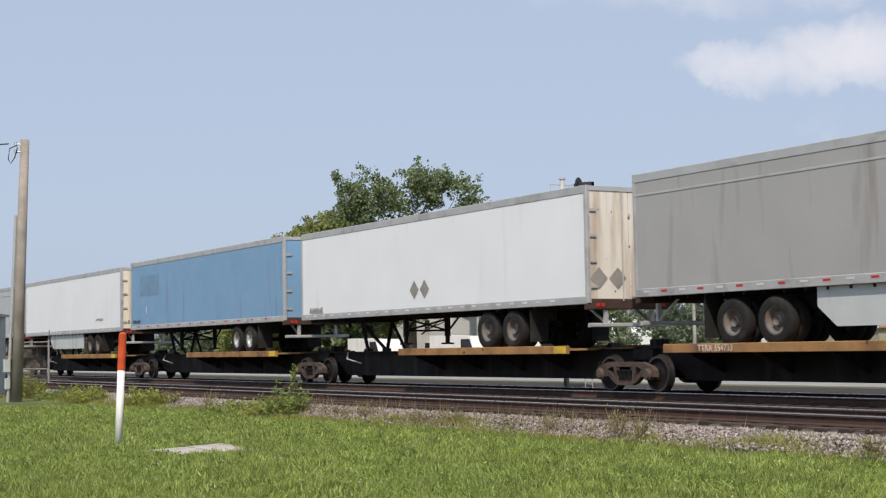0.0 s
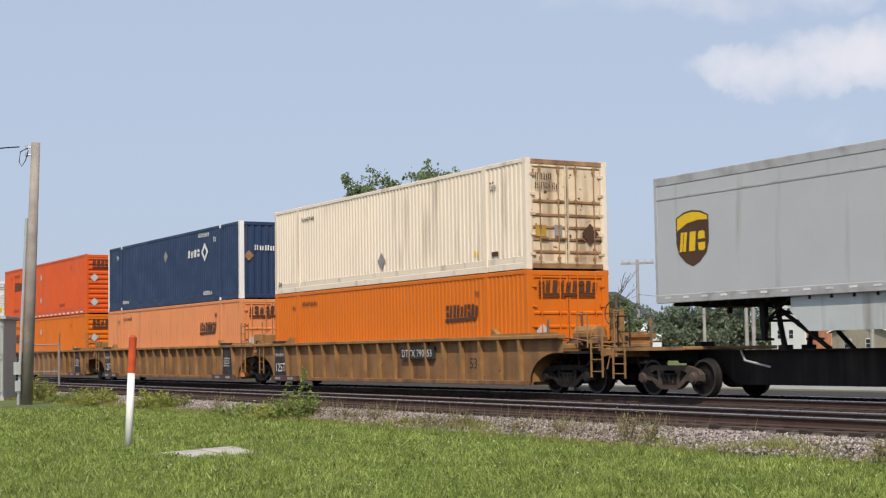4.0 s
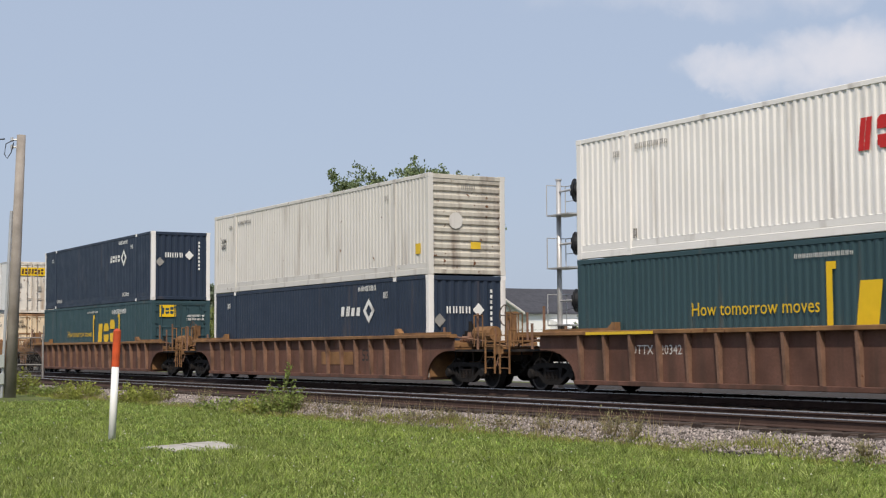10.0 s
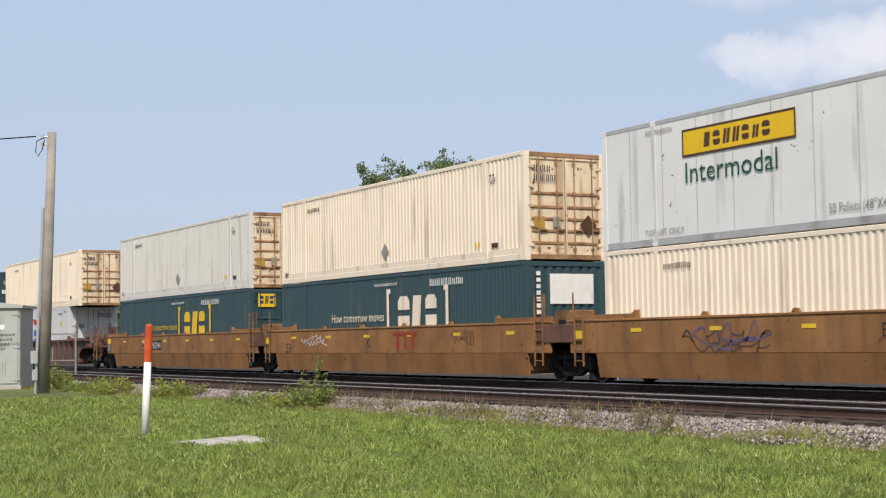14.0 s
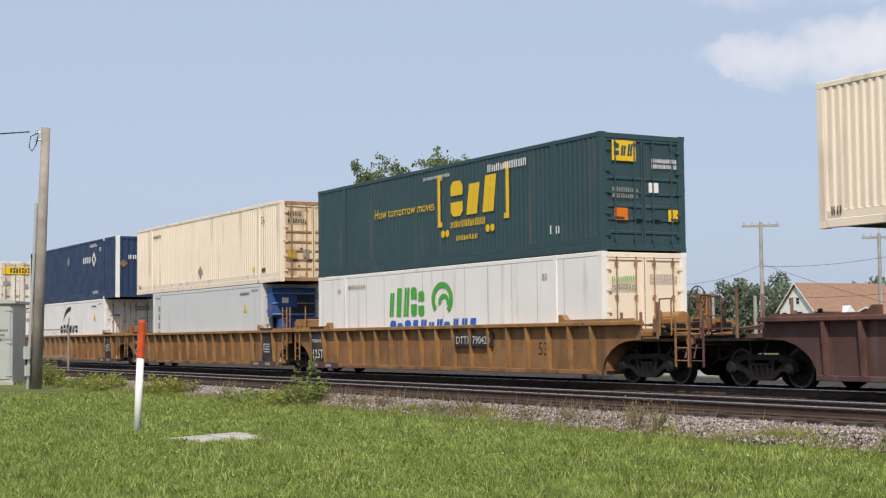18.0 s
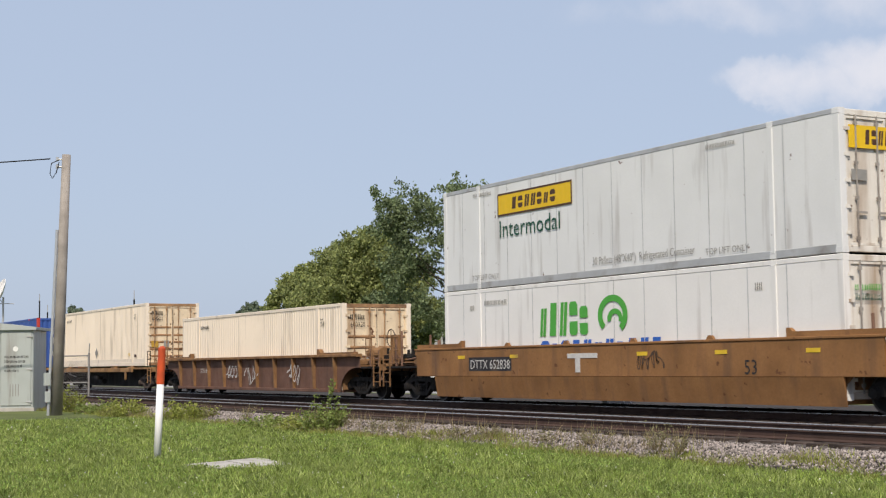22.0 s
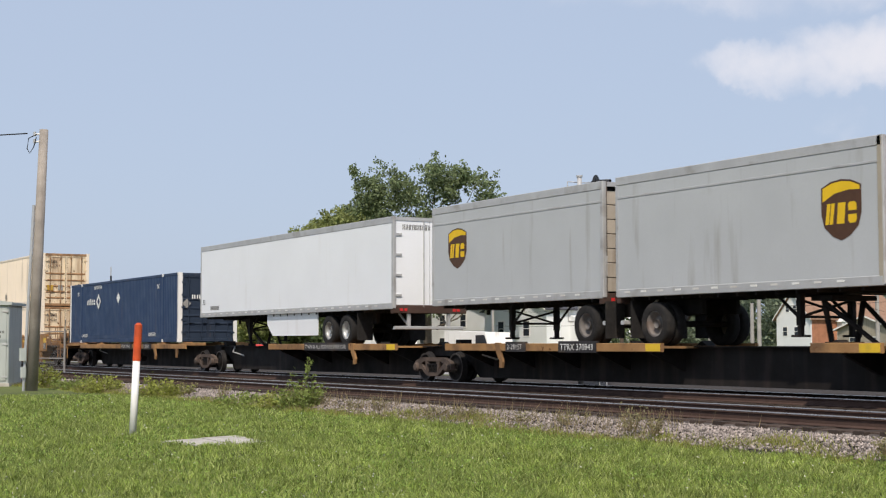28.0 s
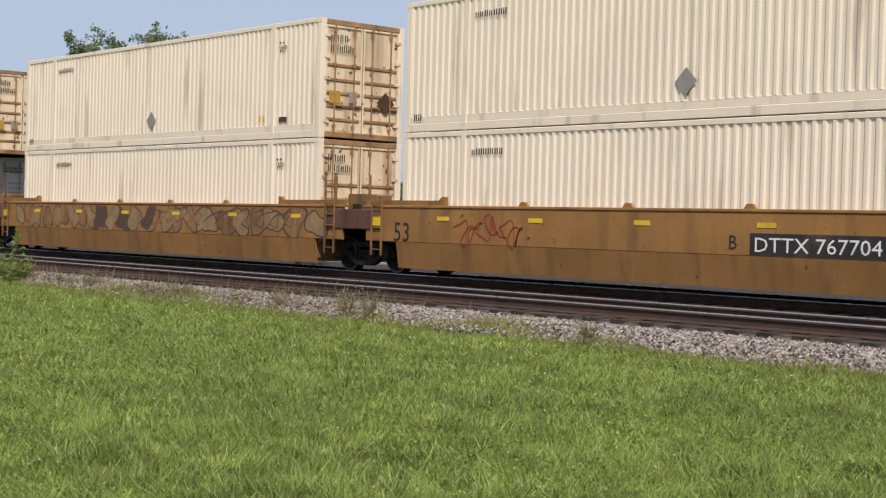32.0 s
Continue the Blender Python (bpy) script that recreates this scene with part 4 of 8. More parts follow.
def plain_block(m, x0, x1, z0, z1, kind, weight):
    """One plain shape the size of a letter: two stacked cut-cornered halves, a leaning block or a leaning pair of bars."""
    w, h = x1 - x0, z1 - z0
    k = min(w * (0.17 + 0.4 * weight), h * 0.34)
    c = min(w, h) * 0.2
    if kind == 0:
        mid, g = (z0 + z1) / 2, h * 0.09
        for a, b in ((z0, mid - g), (mid + g, z1)):
            lo, hi = (c, 0) if a == z0 else (0, c)
            m.add([(x0 + lo, 0, a), (x1 - lo, 0, a), (x1, 0, a + lo), (x1, 0, b - hi), (x1 - hi, 0, b), (x0 + hi, 0, b), (x0, 0, b - hi), (x0, 0, a + lo)], [tuple(range(8))])
    elif kind == 1:
        lean = w * 0.18
        m.add([(x0, 0, z0), (x1 - lean, 0, z0), (x1, 0, z1), (x0 + lean, 0, z1)], [(0, 1, 2, 3)])
    else:
        lean = w * 0.22
        for a in (x0, x1 - k * 1.2 - lean):
            m.add([(a, 0, z0), (a + k * 1.2, 0, z0), (a + k * 1.2 + lean, 0, z1), (a + lean, 0, z1)], [(0, 1, 2, 3)])


def words_bars(w, h, n, seed=1, rows=1, gap=0.28, weight=0.3):
    """Plain upright blocks that stand for unreadable or branded writing; large ones become halves, leaning blocks and pairs of bars."""
    rnd = random.Random(seed)
    m = Mesh()
    m.blocks = []
    m.big = h >= 0.28 and rows == 1
    for r in range(rows):
        z0 = -(r + 1) * h + (h * gap if rows > 1 else 0)
        z1 = -r * h
        step = w / n
        for k in range(n):
            ww = step * (rnd.uniform(0.72, 0.86) if m.big else rnd.uniform(0.62, 0.78))
            x = k * step
            top = z1 - (z1 - z0) * rnd.choice((0.0, 0.0, 0.0, 0.15))
            blk = Mesh()
            if m.big:
                plain_block(blk, x, x + ww, z0, top, rnd.randrange(3), weight)
            else:
                for p in (x, x + ww * 0.66):
                    blk.add([(p, 0, z0), (p + ww * 0.34, 0, z0), (p + ww * 0.34, 0, top), (p, 0, top)], [(0, 1, 2, 3)])
            m.blocks.append(blk)
            m.add(blk.v, blk.f)
    return m


def flat(outline):
    m = Mesh()
    m.add([(x, 0, z) for x, z in outline], [tuple(range(len(outline)))])
    return m


def disc(r, n=24, inner=0.0, squash=1.0, a0=0.0, a1=2 * math.pi):
    m = Mesh()
    if inner <= 0:
        return flat([(r * math.cos(2 * math.pi * i / n), squash * r * math.sin(2 * math.pi * i / n)) for i in range(n)])
    for i in range(n + 1):
        a = a0 + (a1 - a0) * i / n
        m.v += [(r * math.cos(a), 0, squash * r * math.sin(a)), (inner * math.cos(a), 0, squash * inner * math.sin(a))]
    for i in range(n):
        m.f.append((2 * i, 2 * i + 2, 2 * i + 3, 2 * i + 1)[::-1])
    return m


class Faces:
    """Puts flat marks on the near side or on the leading end of a box of given size."""

    def __init__(self, ob, half, wide, zshift=0.0):
        self.ob, self.half, self.wide, self.k = ob, half, wide, 0

    def side(self, name, mesh, material, x, z, label="", lean=0.0):
        self.k += 1
        if mesh.big:
            for b in mesh.blocks:
                part("block_shape", b, material, self.ob, label, at=pose(x, -self.wide - 0.004 - 0.0012 * (self.k % 6), z))
            return None
        return part(name, mesh, material, self.ob, label, at=pose(x, -self.wide - 0.004 - 0.0012 * (self.k % 6), z, 0, -lean, 0))

    def end(self, name, mesh, material, y, z, label=""):
        self.k += 1
        at = pose(self.half + 0.006 + 0.0012 * (self.k % 6), y, z, 0, 0, 90)
        if mesh.big:
            for b in mesh.blocks:
                part("block_shape", b, material, self.ob, label, at=at)
            return None
        return part(name, mesh, material, self.ob, label, at=at)

    def side_text(self, name, words, h, material, x, z, squeeze=1.0, label=""):
        ob = new(name, lettering(words, h, material))
        ob.parent = self.ob
        ob.matrix_local = pose(x, -self.wide - 0.012, z, 90, 0, 0) @ Matrix.Diagonal((squeeze, 1, 1, 1))
        if label:
            ob["label"] = label
        return ob

    def end_text(self, name, words, h, material, y, z, squeeze=1.0):
        ob = new(name, lettering(words, h, material))
        ob.parent = self.ob
        ob.matrix_local = pose(self.half + 0.014, y, z, 90, 0, 90) @ Matrix.Diagonal((squeeze, 1, 1, 1))
        return ob


def container(x, z, length, paint, label, style="dry", end="doors", end_paint=None, marks=None, posts=None, rails=None, group="containers on the train"):
    """A container whose leading end faces +x. style: dry (ribbed sides), smooth (plain reefer sides) or plate (flat panels with joints)."""
    half, wide, tall = length / 2, 1.295, 2.895
    ob = thing("shipping_container", (x, TRACK_FAR, z), label, "container", group)
    end_paint = end_paint or paint
    posts, rails = posts or paint, rails or paint
    long = length > 13
    key = (length, style)
    deep = 0.013 if paint in ("navy", "darknavy", "blue") else 0.021 if paint in ("teal", "orange", "vermilion", "faded_orange", "offwhite") else 0.027
    for s in (-1, 1):
        if style == "dry":
            part("side_panel", lambda s=s: corrugated(-half + 0.14, half - 0.14, 0.335 if long else 0.17, tall - 0.11, s * (wide - 0.012), s, deep=deep), paint, ob, "ribbed steel side" if s < 0 else "", key=(key, s, deep))
            if long:
                part("lower_strip", lambda s=s: Mesh().soft(-half + 0.12, half - 0.12, *sorted((s * (wide - 0.07), s * (wide - 0.018))), 0.182, 0.345, 0.008), rails, ob, key=(key, s))
        elif style == "plate":
            part("side_panel", lambda s=s: Mesh().box(-half + 0.14, half - 0.14, *sorted((s * (wide - 0.012), s * (wide - 0.06))), 0.17, tall - 0.11), paint, ob, "flat plate side", key=(key, s))
            k = -half + 1.1
            while s < 0 and k < half - 0.8:
                part("panel_seam", lambda s=s: Mesh().box(-0.012, 0.012, *sorted((s * (wide - 0.009), s * (wide - 0.012))), 0.18, tall - 0.12), "trim_grey", ob, at=(k, 0, 0), key=("seam", s))
                k += 1.22
        else:
            part("side_panel", lambda s=s: Mesh().soft(-half + 0.14, half - 0.14, *sorted((s * (wide - 0.014), s * (wide - 0.08))), 0.17, tall - 0.11, 0.004), paint, ob, "smooth insulated side", key=(key, s))
        part("bottom_rail", lambda s=s: Mesh().soft(-half + 0.1, half - 0.1, *sorted((s * (wide - 0.10), s * (wide - 0.002))), 0.004, 0.18, 0.012), rails, ob, key=(key, s))
        part("top_rail", lambda s=s: Mesh().soft(-half + 0.1, half - 0.1, *sorted((s * (wide - 0.08), s * (wide - 0.003))), tall - 0.115, tall - 0.003, 0.012), rails, ob, key=(key, s))
        for q in (-1, 1):
            part("corner_post", lambda s=s: Mesh().soft(-0.09, 0.09, *sorted((s * (wide - 0.17), s * (wide - 0.001))), 0.12, tall - 0.11, 0.012), posts, ob, at=(q * (half - 0.09), 0, 0), key=("cp", s))
            spots = [half - 0.09] + ([6.06] if long else [])
            for sx in spots:
                for zz in (0.0, tall - 0.125):
                    part("corner_casting", lambda s=s: Mesh().soft(-0.092, 0.092, *sorted((s * (wide - 0.165), s * (wide + 0.003))), 0, 0.125, 0.006), posts, ob, at=(q * sx, 0, zz), key=("cc", s))
            if long:
                part("lifting_post", lambda s=s: Mesh().soft(-0.075, 0.075, *sorted((s * (wide - 0.10), s * (wide + 0.010))), 0.12, tall - 0.12, 0.01), paint, ob, at=(q * 6.06, 0, 0), key=("lp", s))
    part("roof", lambda: Mesh().box(-half + 0.08, half - 0.08, -wide + 0.05, wide - 0.05, tall - 0.06, tall - 0.03), paint, ob, key=length)
    part("floor", lambda: Mesh().box(-half + 0.08, half - 0.08, -wide + 0.09, wide - 0.09, 0.06, 0.17), "black_steel", ob, key=length)
    part("back_wall", lambda: Mesh().box(-half + 0.02, -half + 0.08, -wide + 0.16, wide - 0.16, 0.12, tall - 0.11), paint, ob, key=length)
    for zz, nm in ((0.02, "door_sill"), (tall - 0.15, "door_header")):
        part(nm, lambda: Mesh().soft(half - 0.12, half - 0.004, -wide + 0.16, wide - 0.16, 0, 0.13, 0.01), "door_rust" if end_paint == "cream_door" else end_paint, ob, at=(0, 0, zz), key=length)
    if end == "ribs":
        part("end_wall", lambda: slatted(-wide + 0.17, wide - 0.17, 0.15, tall - 0.15, half - 0.02, 11), end_paint, ob, "end wall of broad horizontal ribs", key=(length, "r"))
    elif end == "flat":
        def upright():
            m = Mesh()
            n = 8
            w = (2 * wide - 0.34) / n
            ys = []
            for k in range(n):
                a = -wide + 0.17 + k * w
                ys += [(a, 0), (a + 0.4 * w, 0), (a + 0.55 * w, -0.035), (a + 0.85 * w, -0.035)]
            ys.append((wide - 0.17, 0))
            for y, d in ys:
                m.v += [(half - 0.02 + d, y, 0.15), (half - 0.02 + d, y, tall - 0.15)]
            for i in range(len(ys) - 1):
                m.f.append((2 * i, 2 * i + 2, 2 * i + 3, 2 * i + 1))
            return m.box(half - 0.12, half - 0.07, -wide + 0.17, wide - 0.17, 0.15, tall - 0.15)
        part("end_wall", upright, end_paint, ob, "end wall of upright ribs", key=(length, "f"))
    else:
        ribs = (0.30, 0.62, 0.94, 1.26, 1.62) if end == "doors" else ()
        rust = "door_rust" if end_paint == "cream_door" else end_paint
        for s in (-1, 1):
            d = part("door", lambda s=s: door_leaf(*sorted((s * 0.012, s * (wide - 0.165))), 0.155, tall - 0.155, half - 0.015), end_paint, ob, "rear door leaf", key=(length, end, s))
            part("door_frame", lambda s=s: door_frame(*sorted((s * 0.012, s * (wide - 0.165))), 0.155, tall - 0.155, half - 0.015), end_paint, d, key=(length, s))
            for zr in ribs:
                part("door_rib", lambda s=s: door_rib(*sorted((s * 0.012, s * (wide - 0.165))), half - 0.015), rust, d, "rusty door rib" if rust == "door_rust" else "", at=(0, 0, 0.155 + zr), key=(length, s))
            for yy in (0.28, 0.86):
                part("lock_bar", lambda: lock_bar(0.17, tall - 0.17), end_paint if end_paint in ("navy", "darknavy", "teal", "orange", "faded_orange") else "door_rust" if end_paint in ("cream", "cream_door") else "door_steel", d, "upright lock bar", at=(half + 0.012, s * yy, 0), key="lb")
            for k in range(5):
                part("hinge", lambda s=s: Mesh().box(-0.03, 0.010, *sorted((s * (wide - 0.28), s * (wide - 0.12))), -0.035, 0.035), end_paint, d, at=(half, 0, 0.4 + k * 0.52), key=("hg", s))
        part("door_gasket", lambda: Mesh().box(half - 0.05, half - 0.025, -0.011, 0.011, 0.16, tall - 0.16), "rubber", ob, "black door seal", key=length)
    if marks:
        marks(Faces(ob, half, wide), half)
    return ob


# marks of the different liveries; brand names are plain blocks and shapes in their colours
DIAMOND = [(0, -0.26), (0.26, 0), (0, 0.26), (-0.26, 0)]


def numbers(f, half, ink, seed, z=2.45):
    f.side("number_stencil", words_bars(1.2, 0.13, 8, seed), ink, -half + 2.3, z + 0.1, "small stencilled number bars")
    f.side("height_mark", words_bars(0.26, 0.16, 2, seed + 1), ink, half - 2.6, z, "small stencil mark")
    f.side("height_mark", words_bars(0.26, 0.14, 2, seed + 2), ink, -half + 1.5, z, "small stencil mark")


def m_cream(seed, digits=""):
    def put(f, half):
        f.side("number_stencil", words_bars(1.0, 0.13, 7, seed), "black_mark", -half + 2.3, 2.5, "small stencilled number bars")
        if half > 7:
            f.side("height_mark", words_bars(0.3, 0.05, 1, seed), "black_mark", half - 1.75, 2.42)
            f.side_text("stencil_mark", "WP", 0.19, "black_mark", half - 1.75, 2.14, 0.8)
            f.side("sill_sticker", flat([(0, 0), (0.34, 0), (0.34, 0.12), (0, 0.12)]), "brown_mark", half - 1.7, 0.42)
        if half > 7:
            f.side("hazard_diamond", flat(DIAMOND), "grey_mark", 0.03, 0.69, "weathered grey placard diamond")
            f.side("length_mark", words_bars(0.3, 0.18, 2, seed), "black_mark", -half + 0.35, 0.42)
            f.side("warning_sticker", words_bars(0.35, 0.16, 1, seed), "yellow", half - 2.6, 0.62)
        f.end("number_stencil", words_bars(0.55, 0.17, 4, seed), "black_mark", -1.0, 2.52, "stencilled code bars")
        if digits:
            f.end_text("number_stencil", digits, 0.17, "black_mark", -1.0, 2.1, 0.78)
        else:
            f.end("number_stencil", words_bars(0.78, 0.17, 6, seed + 1), "black_mark", -1.0, 2.27, "stencilled number bars")
        f.end("yellow_sticker", flat([(0, 0), (0.34, 0), (0.34, 0.3), (0, 0.3)]), "sticker_ochre", -1.02, 0.85, "sun-faded yellow sticker")
        f.end("grey_sticker", flat([(0, 0), (0.24, 0), (0.24, 0.28), (0, 0.28)]), "grey_mark", -0.42, 0.88)
        f.end("hazard_diamond", flat([(0, -0.28), (0.28, 0), (0, 0.28), (-0.28, 0)]), "brown_mark", 0.72, 0.95, "weathered brown placard diamond")
    return put


def m_orange(seed, top):
    def put(f, half):
        numbers(f, half, "brown_mark", seed)
        for x in (-half + 2.2, half - 4.6):
            f.side("stencil_mark", words_bars(1.05, 0.15, 8, seed + 5), "brown_mark", x, 0.62, "small brown stencil bars")
        if top == 1:
            f.side("brand_shape", words_bars(1.75, 0.34, 9, seed), "brown_mark", 3.9, 2.1, "dark brown block lettering shapes")
            f.side("brand_underline", flat([(0, 0), (1.7, 0.03), (1.7, 0.12), (0, 0.09)]), "brown_mark", 3.85, 1.63)
        else:
            f.side("brand_shape", words_bars(1.75, 0.34, 9, seed), "brown_mark", -half + 2.3, 2.12, "dark brown block lettering shapes")
            f.side("brand_underline", flat([(0, 0), (1.65, 0.03), (1.65, 0.11), (0, 0.08)]), "brown_mark", -half + 2.3, 1.65)
            for zz in (2.15, 0.92):
                f.side("hazard_diamond", flat([(0, -0.21), (0.2, 0), (0, 0.21), (-0.2, 0)]), "silver", -0.05, zz, "dull grey placard diamond")
            if top == 3 or seed == 62:
                for k in range(20):
                    f.side("reflector", flat([(0, 0), (0.42, 0), (0.42, 0.07), (0, 0.07)]), "white_mark", -half + 0.5 + k * 0.78, 0.06)
        f.end("brand_shape", words_bars(1.9, 0.3, 9, seed), "brown_mark", -0.95, 2.62, "dark brown block lettering shapes")
        f.end("brand_underline", flat([(0, 0), (1.8, 0.02), (1.8, 0.10), (0, 0.08)]), "brown_mark", -0.95, 2.2)
        f.end("hazard_diamond", flat([(0, -0.21), (0.2, 0), (0, 0.21), (-0.2, 0)]), "silver", -0.85, 1.75 if top != 1 else 0.6, "dull grey placard diamond")
        f.end("hazard_diamond", flat([(0, -0.21), (0.2, 0), (0, 0.21), (-0.2, 0)]), "silver", -0.85, 0.55 if top != 1 else 1.3, "dull grey placard diamond")
    return put


def m_umax(seed, sticker="white_mark", low=False, near_left=False):
    def put(f, half):
        bx = 2.55 if not near_left else -half + 3.0
        bz = 2.12
        f.side("brand_shape", words_bars(1.4, 0.30, 4, seed), "white_mark", bx, bz, "white block lettering shapes")
        f.side("brand_diamond", Mesh().add([(0, 0, -0.38), (0.38, 0, 0), (0, 0, 0.38), (-0.38, 0, 0), (0, 0, -0.19), (0.19, 0, 0), (0, 0, 0.19), (-0.19, 0, 0)], [(0, 1, 5, 4), (1, 2, 6, 5), (2, 3, 7, 6), (3, 0, 4, 7)]), "white_mark", bx + 1.88, bz - 0.16, "white diamond ring emblem")
        f.side("number_stencil", words_bars(1.2, 0.16, 7, seed + 4), "white_mark", bx + 1.2, 2.72)
        for x in (-half + 1.35, half - 2.7):
            f.side("height_mark", words_bars(0.3, 0.2, 2, seed + 1), "white_mark", x, 2.5)
        for x in (-half + 2.2, half - 3.8):
            f.side("stencil_mark", words_bars(0.95, 0.16, 6, seed + 2), "white_mark", x, 0.42, "small white stencil bars")
        if not low:
            f.side("hazard_diamond", flat(DIAMOND), sticker, -0.1, 2.05)
        f.end("brand_shape", words_bars(0.85, 0.2, 4, seed), "white_mark", -0.72, 2.0, "white block lettering shapes")
        f.end("brand_diamond", flat([(0, -0.2), (0.2, 0), (0, 0.2), (-0.2, 0)]), "white_mark", 0.35, 1.9)
        for k in range(8):
            f.end("number_bar", flat([(0, 0), (0.07, 0), (0.07, 0.10), (0, 0.10)]), "white_mark", 0.75, 2.4 - k * 0.16)
        f.end("hazard_diamond", flat([(0, -0.2), (0.2, 0), (0, 0.2), (-0.2, 0)]), "door_rust" if sticker != "white_mark" else "grey_mark", -0.95 if half > 7 else -0.7, 1.6)
    return put


def m_csx(seed, emblem_x=0.85, big=False, end="panel", ink="yellow_mark"):
    def put(f, half):
        z = 1.68 if not big else 1.85
        f.side("brand_shape", words_bars(2.6, 1.0, 3, seed, weight=0.38), ink, emblem_x, z + 0.5, "bold painted emblem shapes")
        for dx, d in ((-0.75, 1), (3.1, -1)):
            br = Mesh().add([(0, 0, -0.75), (0.26 * d, 0, -0.75), (0.26 * d, 0, -0.6), (0.16 * d, 0, -0.6), (0.16 * d, 0, 0.6), (0.26 * d, 0, 0.6), (0.26 * d, 0, 0.75), (0, 0, 0.75)], [(0, 1, 2, 3)[::d], (0, 3, 4, 7)[::d], (4, 5, 6, 7)[::d]])
            f.side("bracket", br, ink, emblem_x + dx, z, "painted bracket mark")
        f.side_text("slogan", "How tomorrow moves", 0.30, ink, emblem_x - 4.75, z - 0.22, 0.98, "painted slogan")
        f.side("number_stencil", words_bars(2.0, 0.2, 9, seed), "white_mark", half - 5.2, 2.62)
        f.side("stencil_mark", words_bars(1.6, 0.09, 14, seed + 3), "offwhite", emblem_x - 1.6, 2.62)
        if big:
            f.side("brand_line", words_bars(1.9, 0.2, 10, seed + 6), "yellow_mark", emblem_x, z - 0.62)
            f.side("brand_line", words_bars(1.2, 0.14, 7, seed + 7), "yellow_mark", emblem_x + 0.3, z - 1.05)
            for dx in (-0.45, -0.2, 2.0, 2.25):
                f.side("dot", disc(0.11, 12), "yellow_mark", emblem_x + dx, z - 0.95)
            f.side("height_mark", words_bars(0.5, 0.22, 2, 3), "white_mark", half - 2.2, 0.75)
        if end == "panel":
            f.end("yellow_panel", flat([(-0.75, 0), (0.85, 0), (0.85, 0.85), (-0.75, 0.85)]), "yellow", 0.05, 1.65, "faded yellow end panel")
            f.end("panel_shape", words_bars(1.3, 0.5, 3, seed), "yellow_mark", -0.55, 2.35)
        elif end == "white":
            f.end("white_panel", flat([(-0.7, 0), (0.7, 0), (0.7, 0.8), (-0.7, 0.8)]), "white_mark", 0.15, 1.75, "white end panel")
            for k in range(7):
                f.end("number_bar", flat([(0, 0), (0.13, 0), (0.13, 0.11), (0, 0.11)]), "white_mark", -0.98, 2.5 - k * 0.17)
        else:
            f.end("yellow_sign", flat([(0, 0), (0.72, 0), (0.72, 0.5), (0, 0.5)]), "yellow_mark", -0.95, 2.2, "yellow door sign")
            f.end("sign_shape", words_bars(0.6, 0.3, 3, seed), "teal", -0.89, 2.62)
            f.end("number_stencil", words_bars(0.8, 0.14, 7, seed, rows=2), "white_mark", 0.25, 2.3)
            if big:
                f.end("notice_line", words_bars(0.8, 0.15, 6, 5, rows=2), "grey_mark", -0.95, 1.55)
                f.end("sticker", flat([(0, 0), (0.4, 0), (0.4, 0.3), (0, 0.3)]), "orange", -0.9, 0.75)
                f.end("sticker", flat([(0, 0), (0.3, 0), (0.3, 0.3), (0, 0.3)]), "yellow_mark", 0.75, 0.75)
                f.end("sticker", flat([(0, 0), (0.3, 0), (0.3, 0.25), (0, 0.25)]), "white_mark", 0.15, 1.45)
    return put


def m_xpo(f, half):
    f.side("brand_shape", words_bars(1.45, 0.62, 3, 4, weight=0.36), "red_mark", 1.0, 2.18, "bold red block letter shapes")
    f.side("brand_shape", words_bars(2.8, 0.52, 9, 5, weight=0.2), "black_mark", 2.5, 2.14, "black block lettering shapes")
    numbers(f, half, "grey_mark", 7)
    f.side("length_mark", words_bars(0.18, 0.22, 1, 7), "black_mark", -half + 2.2, 0.6)
    f.end("panel", Mesh().box(-1.05, 1.0, -0.012, 0, 2.1, 2.62), "white", 0, 0, "plain white end panel")
    f.end("brand_shape", words_bars(1.35, 0.2, 9, 5), "black_mark", -0.65, 2.5, "dark block lettering shapes")
    f.end("length_mark", words_bars(0.3, 0.16, 2, 3), "grey_mark", -0.1, 1.55)
    f.end("panel", Mesh().box(-1.05, 1.0, -0.012, 0, 0.35, 0.95), "white", 0, 0)
    f.end("number_stencil", words_bars(0.5, 0.1, 5, 3), "black_mark", -0.2, 0.72)
    for k in range(9):
        f.end("number_bar", flat([(0, 0), (0.1, 0), (0.1, 0.08), (0, 0.08)]), "grey_mark", -1.2, 2.6 - k * 0.13)


def m_plain(seed, ink="grey_mark"):
    def put(f, half):
        numbers(f, half, ink, seed)
        f.side("length_mark", words_bars(0.45, 0.22, 2, seed, rows=2), "black_mark", -half + 0.75, 2.0)
        f.end("placard", disc(0.24, 12), "offwhite", -0.4, 1.55, "round pale placard")
        f.end("yellow_sticker", flat([(0, 0), (0.34, 0), (0.34, 0.2), (0, 0.2)]), "yellow", 0.1, 0.75)
        f.end("number_stencil", words_bars(0.5, 0.14, 4, seed), "grey_mark", -0.2, 2.6)
        f.side("yellow_sticker", flat([(0, 0), (0.3, 0), (0.3, 0.3), (0, 0.3)]), "yellow", half - 0.75, 0.6)
    return put


